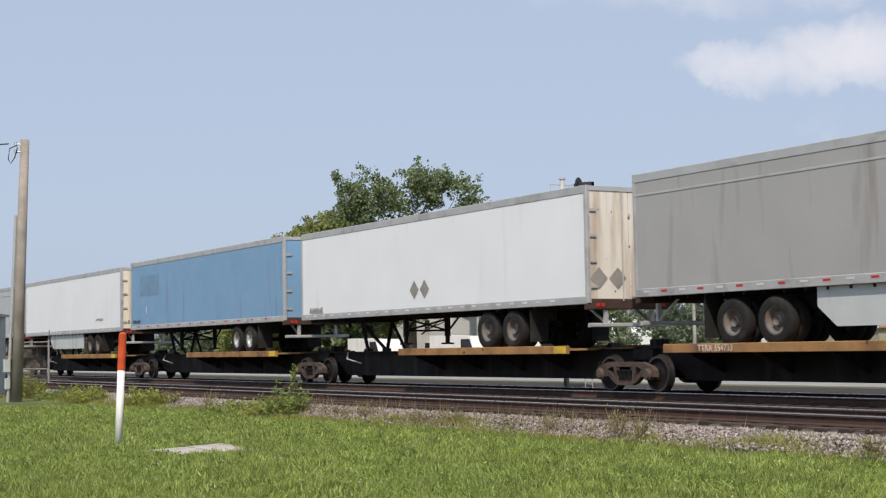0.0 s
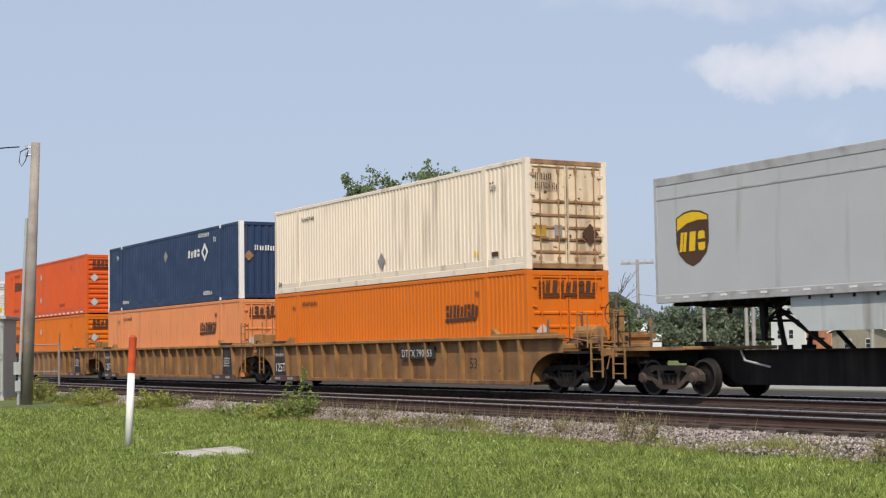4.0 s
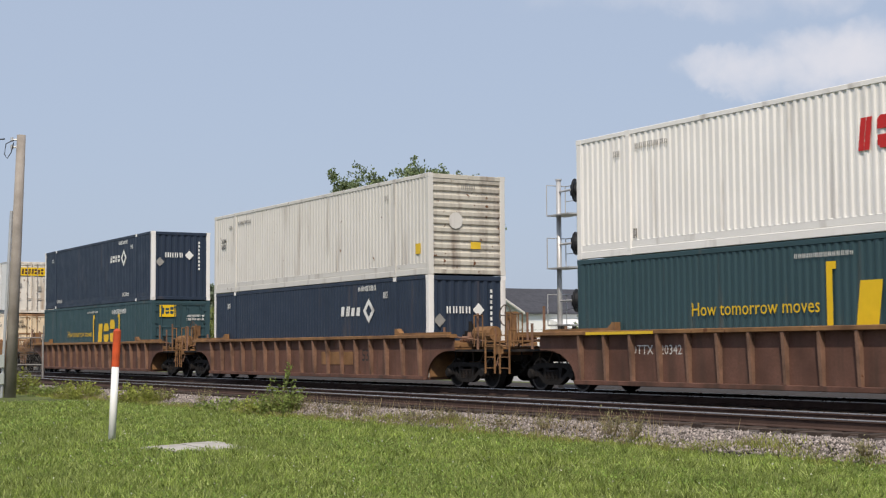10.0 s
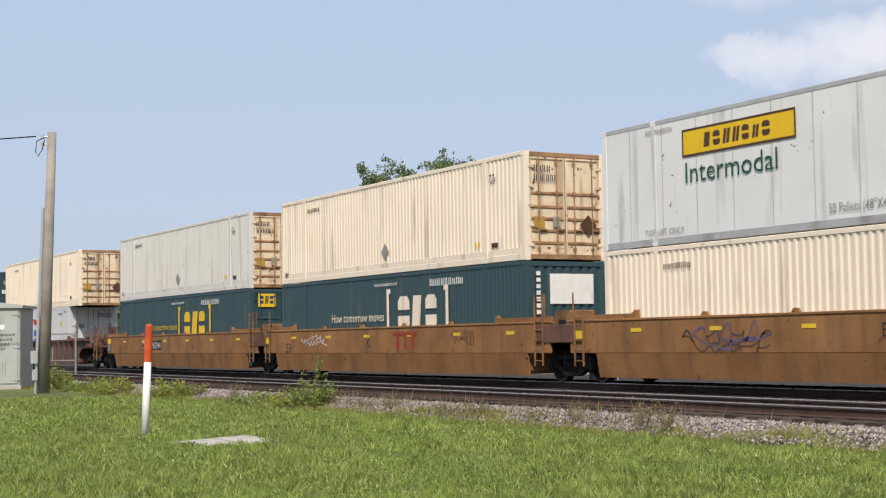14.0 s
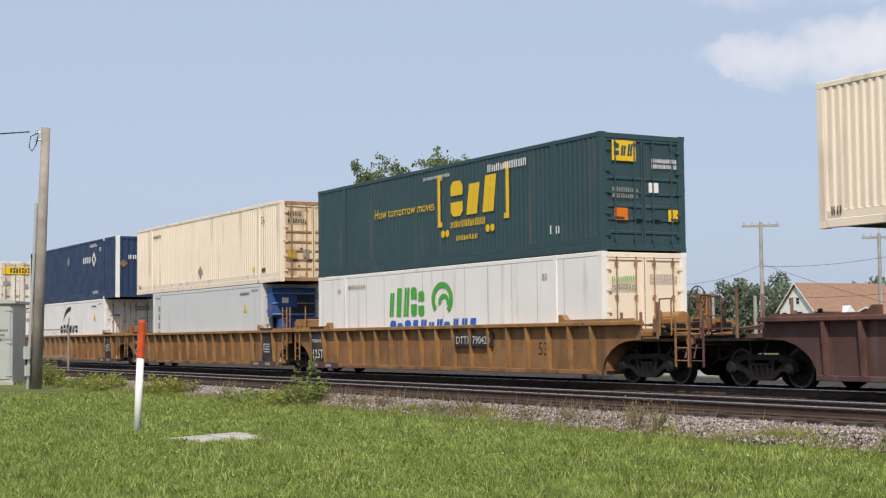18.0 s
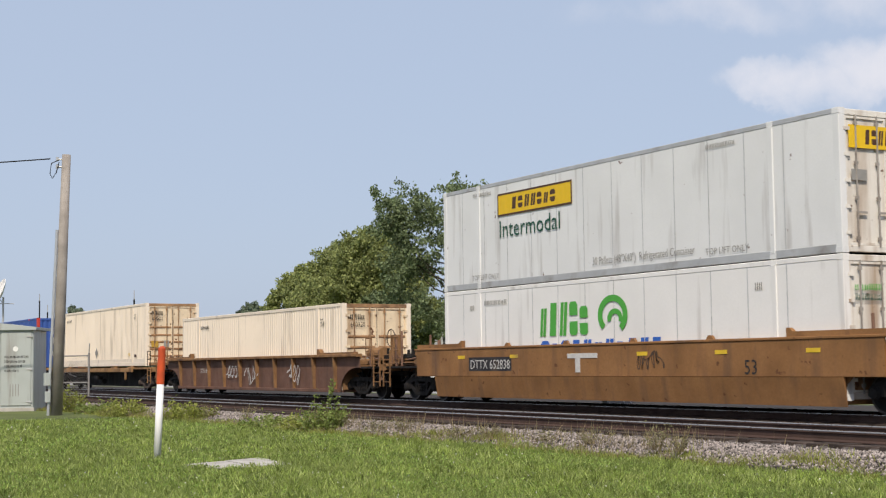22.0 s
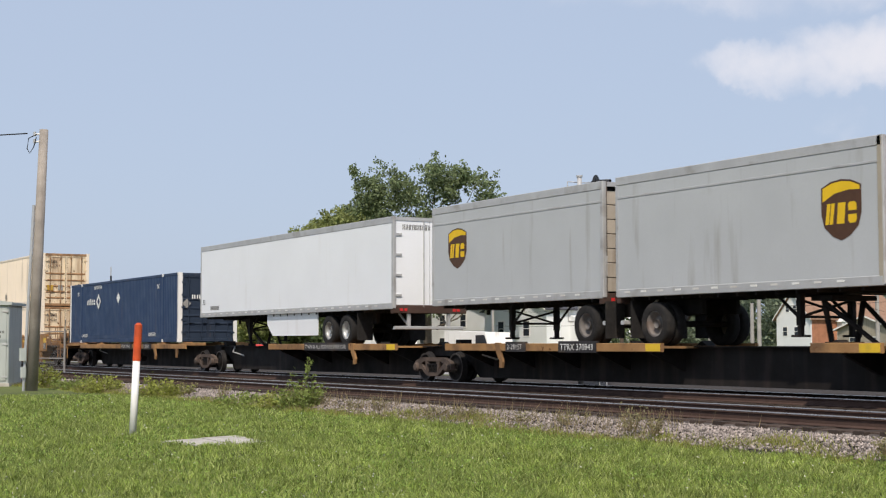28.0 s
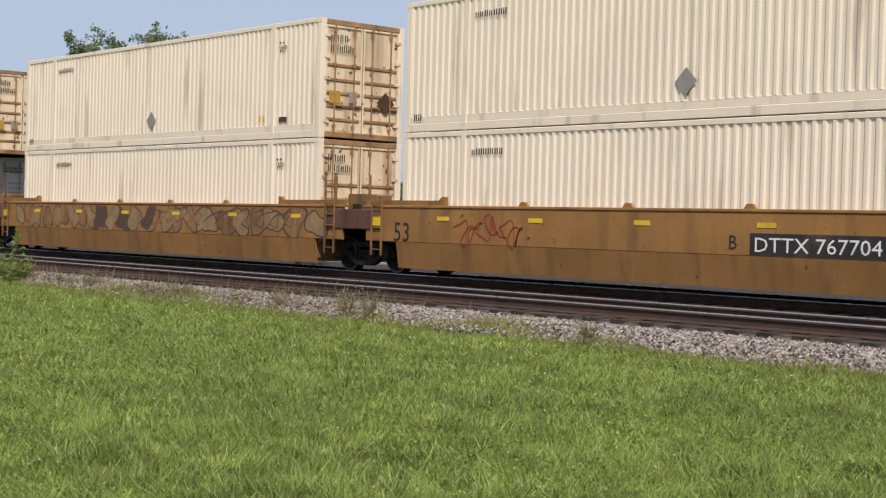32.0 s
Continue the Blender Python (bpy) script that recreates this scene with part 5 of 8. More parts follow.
def reefer_end(f, seed):
    f.end("number_stencil", words_bars(0.75, 0.12, 8, seed, rows=2), "black_mark", 0.25, 2.55)
    for k in range(5):
        f.end("stencil_mark", words_bars(0.55, 0.07, 6, seed + k), "grey_mark", 0.45, 2.0 - 0.16 * k)
    for y, z in ((-0.45, 0.9), (0.42, 0.95)):
        f.end("yellow_sticker", flat([(0, 0), (0.3, 0), (0.3, 0.26), (0, 0.26)]), "yellow_mark", y, z)
    f.end("grey_sticker", flat([(0, 0), (0.26, 0), (0.26, 0.28), (0, 0.28)]), "grey_mark", -0.95, 0.9)
    f.end("warning_triangle", flat([(0, 0), (0.32, 0), (0.16, 0.3)]), "yellow_mark", 0.85, 1.05)
    f.side("warning_triangle", flat([(0, 0), (0.34, 0), (0.17, 0.32)]), "yellow_mark", f.half - 1.75, 1.9)
    f.side("yellow_sticker", flat([(0, 0), (0.4, 0), (0.4, 0.45), (0, 0.45)]), "yellow_mark", f.half - 1.7, 0.45)
    f.side("number_stencil", words_bars(0.9, 0.1, 9, seed), "black_mark", f.half - 2.1, 2.62)
    f.side("vent_slot", words_bars(0.7, 0.06, 6, seed), "black_mark", f.half - 1.0, 2.70)
    f.side("vent_slot", words_bars(0.7, 0.06, 6, seed), "black_mark", -f.half + 0.3, 2.70)


def m_cma(full):
    def put(f, half):
        f.side("brand_shape", words_bars(3.3, 0.42, 6, 8, weight=0.2), "black_mark", -1.57, 1.74, "dark block lettering shapes")
        swoosh = [(-0.72, -0.34), (-0.45, 0.06), (-0.1, 0.28), (0.3, 0.38), (0.74, 0.38), (0.6, 0.2), (0.2, 0.14), (-0.2, 0.05), (-0.5, -0.14)]
        f.side("swoosh", flat(swoosh), "black_mark", -0.1 if full else -0.35, 2.3 if full else 2.25, "dark curved swoosh mark")
        if full:
            f.side("swoosh", flat([(-p, -q) for p, q in swoosh]), "darknavy", 0.5, 0.85, "dark curved swoosh mark")
        f.end("brand_shape", words_bars(0.5, 0.1, 5, 8), "black_mark", -1.0, 2.15)
        reefer_end(f, 8)
    return put


def m_tex(f, half):
    for k in range(3):
        f.side("brand_bar", flat([(0, 0), (0.26, 0), (0.26, 0.34), (0, 0.34)]), "black_mark", -half + 0.75, 1.75 - k * 0.5, "upright row of dark block shapes")
    f.end("brand_shape", words_bars(0.8, 0.3, 3, 9), "grey_mark", -0.85, 2.35, "grey block shapes")
    f.side("notice", flat([(0, 0), (1.2, 0), (1.2, 0.16), (0, 0.16)]), "white_mark", half - 2.4, 0.85)
    reefer_end(f, 12)


def m_apl(f, half):
    f.side("brand_shape", words_bars(2.3, 0.8, 3, 2), "blue_mark", -1.22, 1.78, "bold blue block letter shapes")
    eagle = [(0, -0.2), (0.3, -0.14), (1.15, -0.12), (1.3, 0.02), (1.45, 0.2), (0.35, 0.14), (0.16, 0.2), (0.1, 0.3), (-0.1, 0.3), (-0.16, 0.2), (-0.35, 0.14), (-1.45, 0.2), (-1.3, 0.02), (-1.15, -0.12), (-0.3, -0.14)]
    f.side("eagle_emblem", flat(eagle), "red_mark", 0.0, 2.2, "red spread wing emblem")
    reefer_end(f, 5)
    f.end("brand_shape", words_bars(0.5, 0.2, 3, 2), "black_mark", -0.95, 2.0)


def m_triton(f, half):
    for k in range(6):
        f.side("brand_bar", flat([(0, 0), (0.22, 0), (0.22, 0.24), (0, 0.24)]), "grey_mark", -half + 0.75, 2.1 - k * 0.36, "upright row of grey block shapes")
    reefer_end(f, 6)


def m_tiger(f, half):
    f.side("brand_shape", words_bars(2.3, 0.85, 5, 21), "green_mark", -2.95, 2.35, "green block lettering shapes")
    f.side("cat_emblem", disc(0.62, 18, 0.42, 0.8, -0.9, 3.9), "green_mark", 0.3, 1.95, "green curved animal emblem")
    f.side("cat_emblem", disc(0.32, 14, 0.16, 0.8, -0.4, 3.4), "green_mark", 0.4, 1.85)
    f.side("brand_shape", words_bars(5.2, 0.5, 11, 22), "blue_mark", -2.9, 1.38, "blue block lettering shapes")
    numbers(f, half, "grey_mark", 23)
    f.end("brand_shape", words_bars(0.75, 0.13, 6, 21), "green_mark", -1.0, 2.3)
    f.end("brand_shape", words_bars(0.75, 0.13, 9, 22), "darkgreen_mark", -1.0, 2.1)
    f.end("number_stencil", words_bars(0.85, 0.18, 9, 24), "grey_mark", 0.15, 2.35)


def m_jb(f, half):
    f.side("yellow_sign", flat([(0, 0), (3.65, 0), (3.65, 0.62), (0, 0.62)]), "yellow_mark", -5.0, 1.92, "yellow sign panel")
    f.side("sign_shape", words_bars(2.2, 0.32, 7, 31), "brown_mark", -4.25, 2.39)
    f.side("sign_border", Mesh().add([(0, 0, 0), (3.65, 0, 0), (3.65, 0, 0.62), (0, 0, 0.62), (0.05, 0, 0.05), (3.6, 0, 0.05), (3.6, 0, 0.57), (0.05, 0, 0.57)], [(0, 1, 5, 4), (1, 2, 6, 5), (2, 3, 7, 6), (3, 0, 4, 7)]), "brown_mark", -5.0, 1.92)
    f.side_text("inscription", "Intermodal", 0.48, "darkgreen_mark", -4.95, 1.34, 1.05, "dark green lettering")
    f.side_text("inscription", '30 Pallets (48"X40")  Refrigerated Container', 0.2, "grey_mark", -0.5, 0.30, 0.8)
    for x in (-half + 1.65, half - 4.2):
        f.side_text("inscription", "TOP LIFT ONLY", 0.15, "grey_mark", x, 0.24)
        f.side("stencil_mark", words_bars(1.0, 0.1, 9, 33), "grey_mark", x + 0.1, 2.68)
    f.end("yellow_sign", flat([(0, 0), (2.1, 0), (2.1, 0.46), (0, 0.46)]), "yellow_mark", -1.05, 2.1, "yellow sign panel")
    f.end("sign_shape", words_bars(1.25, 0.3, 7, 31), "brown_mark", -0.6, 2.48)
    f.end("grey_sticker", flat([(0, 0), (0.42, 0), (0.42, 0.22), (0, 0.22)]), "grey_mark", -1.0, 1.45)
    f.end("yellow_sticker", flat([(0, 0), (0.3, 0), (0.3, 0.42), (0, 0.42)]), "yellow", 0.75, 1.2)
    f.end("number_stencil", words_bars(0.5, 0.12, 5, 34, rows=2), "grey_mark", 0.6, 1.95)
    f.end("grey_sticker", flat([(0, 0), (0.2, 0), (0.2, 0.26), (0, 0.26)]), "grey_mark", 0.3, 1.25)


def m_pacer(f, half):
    f.side("brand_shape", words_bars(5.9, 0.55, 13, 41), "white_mark", -3.3, 1.78, "white serif lettering shapes")
    f.side("brand_line", flat([(0, 0), (5.9, 0), (5.9, 0.05), (0, 0.05)]), "red_mark", -3.3, 1.12)
    for k in range(7):
        z = 2.42 - k * 0.13
        w = 0.62 * math.sqrt(max(0.05, 1 - ((k - 3) / 3.6) ** 2))
        f.side("globe_stripe", flat([(-w, 0), (w, 0), (w, 0.085), (-w, 0.085)]), "white_mark", -5.1, z, "white globe of stripes")
    f.side("white_sticker", flat([(0, 0), (0.5, 0), (0.5, 0.35), (0, 0.35)]), "white_mark", -1.0, 2.25)
    f.side_text("length_mark", "53", 0.4, "white_mark", half - 2.6, 2.0)
    f.side("white_sticker", flat([(0, 0), (0.4, 0), (0.4, 0.36), (0, 0.36)]), "white_mark", half - 2.55, 1.45)
    f.side("stencil_mark", words_bars(0.8, 0.12, 7, 44), "white_mark", half - 4.4, 2.6)
    f.end_text("length_mark", "53", 0.38, "white_mark", -0.5, 1.95)
    f.end("white_sticker", flat([(0, 0), (0.55, 0), (0.55, 0.4), (0, 0.4)]), "white_mark", -0.55, 1.35)
    f.end("white_sticker", flat([(0, 0), (0.55, 0), (0.55, 0.25), (0, 0.25)]), "white_mark", -0.55, 0.7)
    for k in range(9):
        f.end("number_bar", flat([(0, 0), (0.1, 0), (0.1, 0.09), (0, 0.09)]), "white_mark", 0.85, 2.5 - k * 0.16)


# ---- road trailers on spine cars ----
def tyre_mesh():
    return Mesh().lathe([(0.30, -0.12), (0.44, -0.135), (0.49, -0.11), (0.505, -0.05), (0.505, 0.05), (0.49, 0.11), (0.44, 0.135), (0.30, 0.12), (0.30, -0.12)], n=26, caps=False)


def rim_mesh():
    return Mesh().lathe([(0.10, -0.06), (0.11, 0.02), (0.22, 0.03), (0.25, -0.06), (0.31, -0.118), (0.31, -0.10), (0.30, 0.10)], n=22)


def shield(s):
    return [(x * s, z * s) for x, z in ((-0.65, -0.10), (-0.55, -0.40), (-0.28, -0.62), (0, -0.73), (0.28, -0.62), (0.55, -0.40), (0.65, -0.10), (0.65, 0.56), (0.33, 0.69), (0, 0.73), (-0.33, 0.69), (-0.65, 0.56))]


def m_shield(fx, zc, s):
    def put(f, half):
        f.side("brand_shield", flat(shield(s)), "brown_mark", fx, zc, "brown shield emblem")
        f.side("shield_top", flat([(x * s, z * s) for x, z in ((-0.60, 0.22), (-0.2, 0.40), (0.25, 0.46), (0.60, 0.44), (0.60, 0.54), (0.3, 0.65), (0, 0.68), (-0.3, 0.65), (-0.60, 0.54))]), "yellow_mark", fx, zc)
        f.side("brand_shape", words_bars(1.12 * s, 0.5 * s, 3, 52, weight=0.3), "yellow_mark", fx - 0.52 * s, zc + 0.17 * s, "yellow block letter shapes")
    return put


def trailer(x0, x1, paint, label, rear=1, axles=(0, 0), skirt=None, legs=None, end_paint=None, top=4.88, bottom=2.12, trim="trim_grey", reflect="white_mark", band=False, nose=False, marks=None, bright=False, rollup=False):
    """A box trailer between x0 and x1 along the train; rear: which way its doors face."""
    x, half, wide = (x0 + x1) / 2, (x1 - x0) / 2, 1.29
    ob = thing("semi_trailer", (x, TRACK_FAR, 1.035), label, "trailer", "trailers on the train")
    z0, z1 = bottom - 1.035, top - 1.035
    end_paint = end_paint or paint
    for s in (-1, 1):
        part("side_panel", Mesh().box(-half + 0.06, half - 0.06, *sorted((s * (wide - 0.03), s * wide)), z0 + 0.10, z1 - 0.15), paint, ob, "flat sheet side" if s < 0 else "")
        part("bottom_rail", Mesh().soft(-half, half, *sorted((s * (wide - 0.08), s * (wide + 0.014))), z0 - 0.03, z0 + 0.16, 0.012), trim, ob, "riveted lower rail")
        part("top_rail", Mesh().soft(-half, half, *sorted((s * (wide - 0.06), s * (wide + 0.012))), z1 - 0.20, z1, 0.012), trim, ob)
        if band:
            part("side_band", Mesh().soft(-half + 0.05, half - 0.05, *sorted((s * wide, s * (wide + 0.010))), z1 - 0.52, z1 - 0.47, 0.004), trim, ob)
        for q in (-1, 1):
            part("corner_post", Mesh().soft(q * half - 0.05 if q < 0 else half - 0.07, q * half + 0.07 if q < 0 else half + 0.05, *sorted((s * (wide - 0.10), s * (wide + 0.008))), z0, z1, 0.012), trim, ob)
    n = int((2 * half - 0.6) / 0.62)
    for k in range(n):
        part("reflector", lambda: Mesh().box(-0.10, 0.10, -0.003, 0.003, -0.022, 0.022), reflect if k % 2 else "offwhite", ob, at=(-half + 0.4 + k * 0.62, -wide - 0.018, z0 + 0.09), key=("refl", reflect))
    part("roof", Mesh().box(-half, half, -wide + 0.03, wide - 0.03, z1 - 0.05, z1 - 0.015), paint, ob)
    part("floor", Mesh().box(-half, half, -wide + 0.03, wide - 0.03, z0, z0 + 0.10), "black_steel", ob)
    k = -half + 0.5
    cross = Mesh()
    while k < half:
        cross.box(k - 0.03, k + 0.03, -wide + 0.08, wide - 0.08, z0 - 0.10, z0)
        k += 0.6
    tagged(part("cross_member", cross, "black_steel", ob), kind="stuff")
    for q in (-1, 1):
        xe = q * half
        if q == rear and rollup:
            n = 7
            for i in range(n):
                h = (z1 - z0 - 0.34) / n
                part("door_section", Mesh().soft(*sorted((xe - q * 0.10, xe - q * 0.06)), -wide + 0.16, wide - 0.16, z0 + 0.14 + i * h, z0 + 0.14 + (i + 1) * h - 0.018, 0.008), "rollup_tan", ob, "section of the roll-up door")
            part("door_backing", Mesh().box(*sorted((xe - q * 0.13, xe - q * 0.105)), -wide + 0.12, wide - 0.12, z0 + 0.1, z1 - 0.1), "black_steel", ob)
            for s in (-1, 1):
                part("door_post", Mesh().soft(*sorted((xe - q * 0.12, xe + q * 0.03)), *sorted((s * (wide - 0.15), s * (wide - 0.005))), z0, z1 - 0.02, 0.015), "rim_dark", ob, "dark door post")
                part("grab_handle", Mesh().box(*sorted((xe + q * 0.03, xe + q * 0.06)), *sorted((s * (wide - 0.12), s * (wide - 0.06))), z0 + 0.5, z0 + 1.0), "trim_grey", ob)
        elif q == rear:
            for s in (-1, 1):
                d = part("door", Mesh().box(*sorted((xe, xe - q * 0.05)), *sorted((s * 0.01, s * (wide - 0.10))), z0 + 0.10, z1 - 0.12), end_paint, ob, "rear door leaf")
                part("lock_bar", Mesh().tube((xe + q * 0.03, s * 0.22, z0 + 0.05), (xe + q * 0.03, s * 0.22, z1 - 0.1), 0.018, n=8), "trim_grey", d)
                for i in range(4):
                    part("hinge", Mesh().box(*sorted((xe, xe + q * 0.035)), *sorted((s * (wide - 0.30), s * (wide - 0.02))), z0 + 0.35 + i * 0.62, z0 + 0.42 + i * 0.62), "trim_grey", d)
        if q == rear:
            part("door_header", Mesh().box(*sorted((xe - q * 0.06, xe + q * 0.02)), -wide + 0.1, wide - 0.1, z1 - 0.12, z1 - 0.01), trim, ob)
            g = Mesh().soft(*sorted((xe - q * 0.12, xe)), -1.2, 1.2, 0.50, 0.60, 0.015)
            for s in (-0.7, 0.7):
                g.box(*sorted((xe - q * 0.10, xe - q * 0.02)), s - 0.05, s + 0.05, 0.60, z0)
                g.tube((xe - q * 0.06, s, 0.6), (xe - q * 0.9, s, z0), 0.035, n=6)
            part("underride_guard", g, "trim_grey", ob, "rear impact guard")
            part("rear_sill", Mesh().soft(*sorted((xe - q * 0.12, xe + q * 0.03)), -wide, wide, z0 - 0.16, z0 + 0.10, 0.02), "rail_rust", ob, "worn rear sill with lamps")
            for y in (-1.0, -0.85, 0.85, 1.0):
                part("tail_lamp", Mesh().box(*sorted((xe + q * 0.03, xe + q * 0.045)), y - 0.05, y + 0.05, z0 - 0.09, z0 - 0.01), "red_mark", ob)
        if q != rear:
            part("front_wall", Mesh().soft(*sorted((xe, xe - q * 0.06)), -wide + 0.02, wide - 0.02, z0, z1, 0.03), end_paint, ob, "plain front wall")
            if nose:
                for s in (-1, 1):
                    part("nose_corner", Mesh().soft(*sorted((xe - q * 0.10, xe + q * 0.02)), *sorted((s * (wide - 0.02), s * (wide + 0.012))), z0 + 0.02, z1 - 0.02, 0.01), "nose_tan", ob, "tan corner guard")
                part("gladhand_box", Mesh().soft(*sorted((xe, xe + q * 0.06)), -1.1, -0.75, z0 + 0.18, z0 + 0.62, 0.02), "trim_grey", ob)
                part("gladhand_box", Mesh().soft(*sorted((xe, xe + q * 0.08)), 0.35, 0.85, z0 + 0.12, z0 + 0.5, 0.02), "rail_rust", ob)
                part("number_stencil", words_bars(0.55, 0.16, 6, 3), "black_mark", ob, at=pose(xe + q * 0.004, -0.3, z1 - 0.22, 0, 0, 90))
                part("marker_lamp", Mesh().soft(xe - 0.3, xe + 0.1, -0.1, 0.25, z1 - 0.01, z1 + 0.10, 0.03), "black_steel", ob, "black roof vent")
                part("roof_vent", Mesh().tube((xe - 0.7, -0.3, z1 - 0.02), (xe - 0.7, -0.3, z1 + 0.2), 0.05, n=8), "trim_grey", ob)
    for ax in axles:
        a = ax - x
        for s in (-1, 1):
            for y in (1.10, 0.80):
                w = part("tyre", tyre_mesh, "rubber", ob, "dusty truck tyre", at=pose(a, s * y, 0.505, 0, 0, 0 if s < 0 else 180), key="ty", smooth=True)
                if y > 1:
                    part("rim", rim_mesh, "rim" if bright else "rim_dark", w, "wheel rim", key="rim%d" % bright, smooth=True)
        part("axle", Mesh().tube((a, -1.0, 0.505), (a, 1.0, 0.505), 0.07, n=8), "black_steel", ob)
    if axles:
        a0, a1 = min(axles) - x - 0.9, max(axles) - x + 0.9
        bo = Mesh()
        for s in (-0.5, 0.5):
            bo.box(a0, a1, s - 0.06, s + 0.06, 0.72, z0 - 0.1)
        part("bogie_frame", bo, "black_steel", ob, "sliding axle frame")
        q = rear
        f0 = max(axles) - x + 0.85 if q > 0 else min(axles) - x - 0.85
        for s in (-1, 1):
            part("mud_flap", Mesh().box(f0 - 0.01, f0 + 0.01, *sorted((s * 0.68, s * 1.24)), 0.18, z0 - 0.1), "rubber", ob, "hanging mud flap")
    if skirt:
        for s in (-1, 1):
            a, b = skirt[0] - x, skirt[1] - x
            m = Mesh().prism([(a + 0.5, 0.35), (b, 0.35), (b, z0 - 0.03), (a, z0 - 0.03), (a, 0.75)], "y", *sorted((s * 1.16, s * 1.19)))
            part("side_skirt", m, "trailer_white" if bright else "skirt", ob, "pale grey aerodynamic side skirt")
    if legs is not None:
        g = legs - x
        for s in (-1, 1):
            m = Mesh().soft(g - 0.07, g + 0.07, s * 0.72 - 0.07, s * 0.72 + 0.07, 0.42, z0, 0.01).box(g - 0.05, g + 0.05, s * 0.72 - 0.05, s * 0.72 + 0.05, 0.22, 0.42).box(g - 0.14, g + 0.14, s * 0.72 - 0.14, s * 0.72 + 0.14, 0.18, 0.23)
            m.tube((g, s * 0.72, 0.55), (g + 0.75 * rear, s * 0.72, z0 - 0.05), 0.035, n=6)
            part("landing_leg", m, "black_steel", ob, "folding landing leg")
        part("leg_brace", Mesh().tube((g, -0.72, 0.95), (g, 0.72, 0.6), 0.03, n=6).tube((g, 0.72, 0.95), (g, -0.72, 0.6), 0.03, n=6).tube((g, -0.72, 0.6), (g, 0.72, 0.6), 0.03, n=6), "black_steel", ob)
    part("king_pin_plate", Mesh().box(-rear * (half - 1.2) - 0.5, -rear * (half - 1.2) + 0.5, -0.6, 0.6, z0 - 0.14, z0 - 0.1).tube((-rear * (half - 0.95), 0, z0 - 0.14), (-rear * (half - 0.95), 0, z0 - 0.28), 0.06, n=8), "black_steel", ob)
    if marks:
        marks(Faces(ob, half, wide + 0.001), half)
    return ob

M["palewhite"] = shade("pale_reefer_paint", (0.76, 0.76, 0.75), rough=0.5, vary=0.05, scale=0.7, grain=25, bump=0.03, dirt=GRIME, amount=0.25, streak=True, rust=0.1)
M["red_post"] = shade("red_post_paint", (0.55, 0.05, 0.04), rough=0.5, vary=0.08, scale=1, grain=25, bump=0.03, dirt=GRIME, amount=0.2)
# dark copy of truck_steel with the shade under the well cars in its colour
M["dark_truck"] = shade("shaded_truck_casting", (0.016, 0.014, 0.013), rough=0.8, vary=0.3, scale=4, grain=30, bump=0.2, dirt=(0.04, 0.032, 0.028), amount=0.3)
M["dark_panel"] = shade("dull_black_panel_paint", (0.035, 0.033, 0.036), rough=0.7, vary=0.2, scale=3, grain=30, bump=0.03, dirt=(0.14, 0.10, 0.07), amount=0.4)
M["nose_tan"] = shade("tan_corner_guard", (0.38, 0.34, 0.27), rough=0.6, vary=0.08, scale=2, grain=30, dirt=GRIME, amount=0.3, streak=True)
M["rollup_tan"] = shade("grey_tan_door_sections", (0.46, 0.41, 0.35), rough=0.6, vary=0.08, scale=2, grain=30, dirt=GRIME, amount=0.35, streak=True, per_piece=0.08)
M["skirt"] = shade("pale_skirt_panel", (0.52, 0.56, 0.56), rough=0.5, vary=0.06, scale=1.5, grain=30, dirt=GRIME, amount=0.3, streak=True)
M["rim_dark"] = shade("dark_steel_rim", (0.16, 0.145, 0.135), rough=0.6, vary=0.2, scale=8, grain=50, dirt=(0.2, 0.1, 0.05), amount=0.4)


M["sand_spray"] = shade("sprayed_sand_graffiti", (0.30, 0.20, 0.10), rough=0.7, vary=0.2, scale=3, grain=40, bump=0.02, dirt=(0.12, 0.07, 0.04), amount=0.5)
M["purple_spray"] = shade("sprayed_purple_graffiti", (0.13, 0.10, 0.17), rough=0.7, vary=0.15, scale=8, grain=40, bump=0.02)


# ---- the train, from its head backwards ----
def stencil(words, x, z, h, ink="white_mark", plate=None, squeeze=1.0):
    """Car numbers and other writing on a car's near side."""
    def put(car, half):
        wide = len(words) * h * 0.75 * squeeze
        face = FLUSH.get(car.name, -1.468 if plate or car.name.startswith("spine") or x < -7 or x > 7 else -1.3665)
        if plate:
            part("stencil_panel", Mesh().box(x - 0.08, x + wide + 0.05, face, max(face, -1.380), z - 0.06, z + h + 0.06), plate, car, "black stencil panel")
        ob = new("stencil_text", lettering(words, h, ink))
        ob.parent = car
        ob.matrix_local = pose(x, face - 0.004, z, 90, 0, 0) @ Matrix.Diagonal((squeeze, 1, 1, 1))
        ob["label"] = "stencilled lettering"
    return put


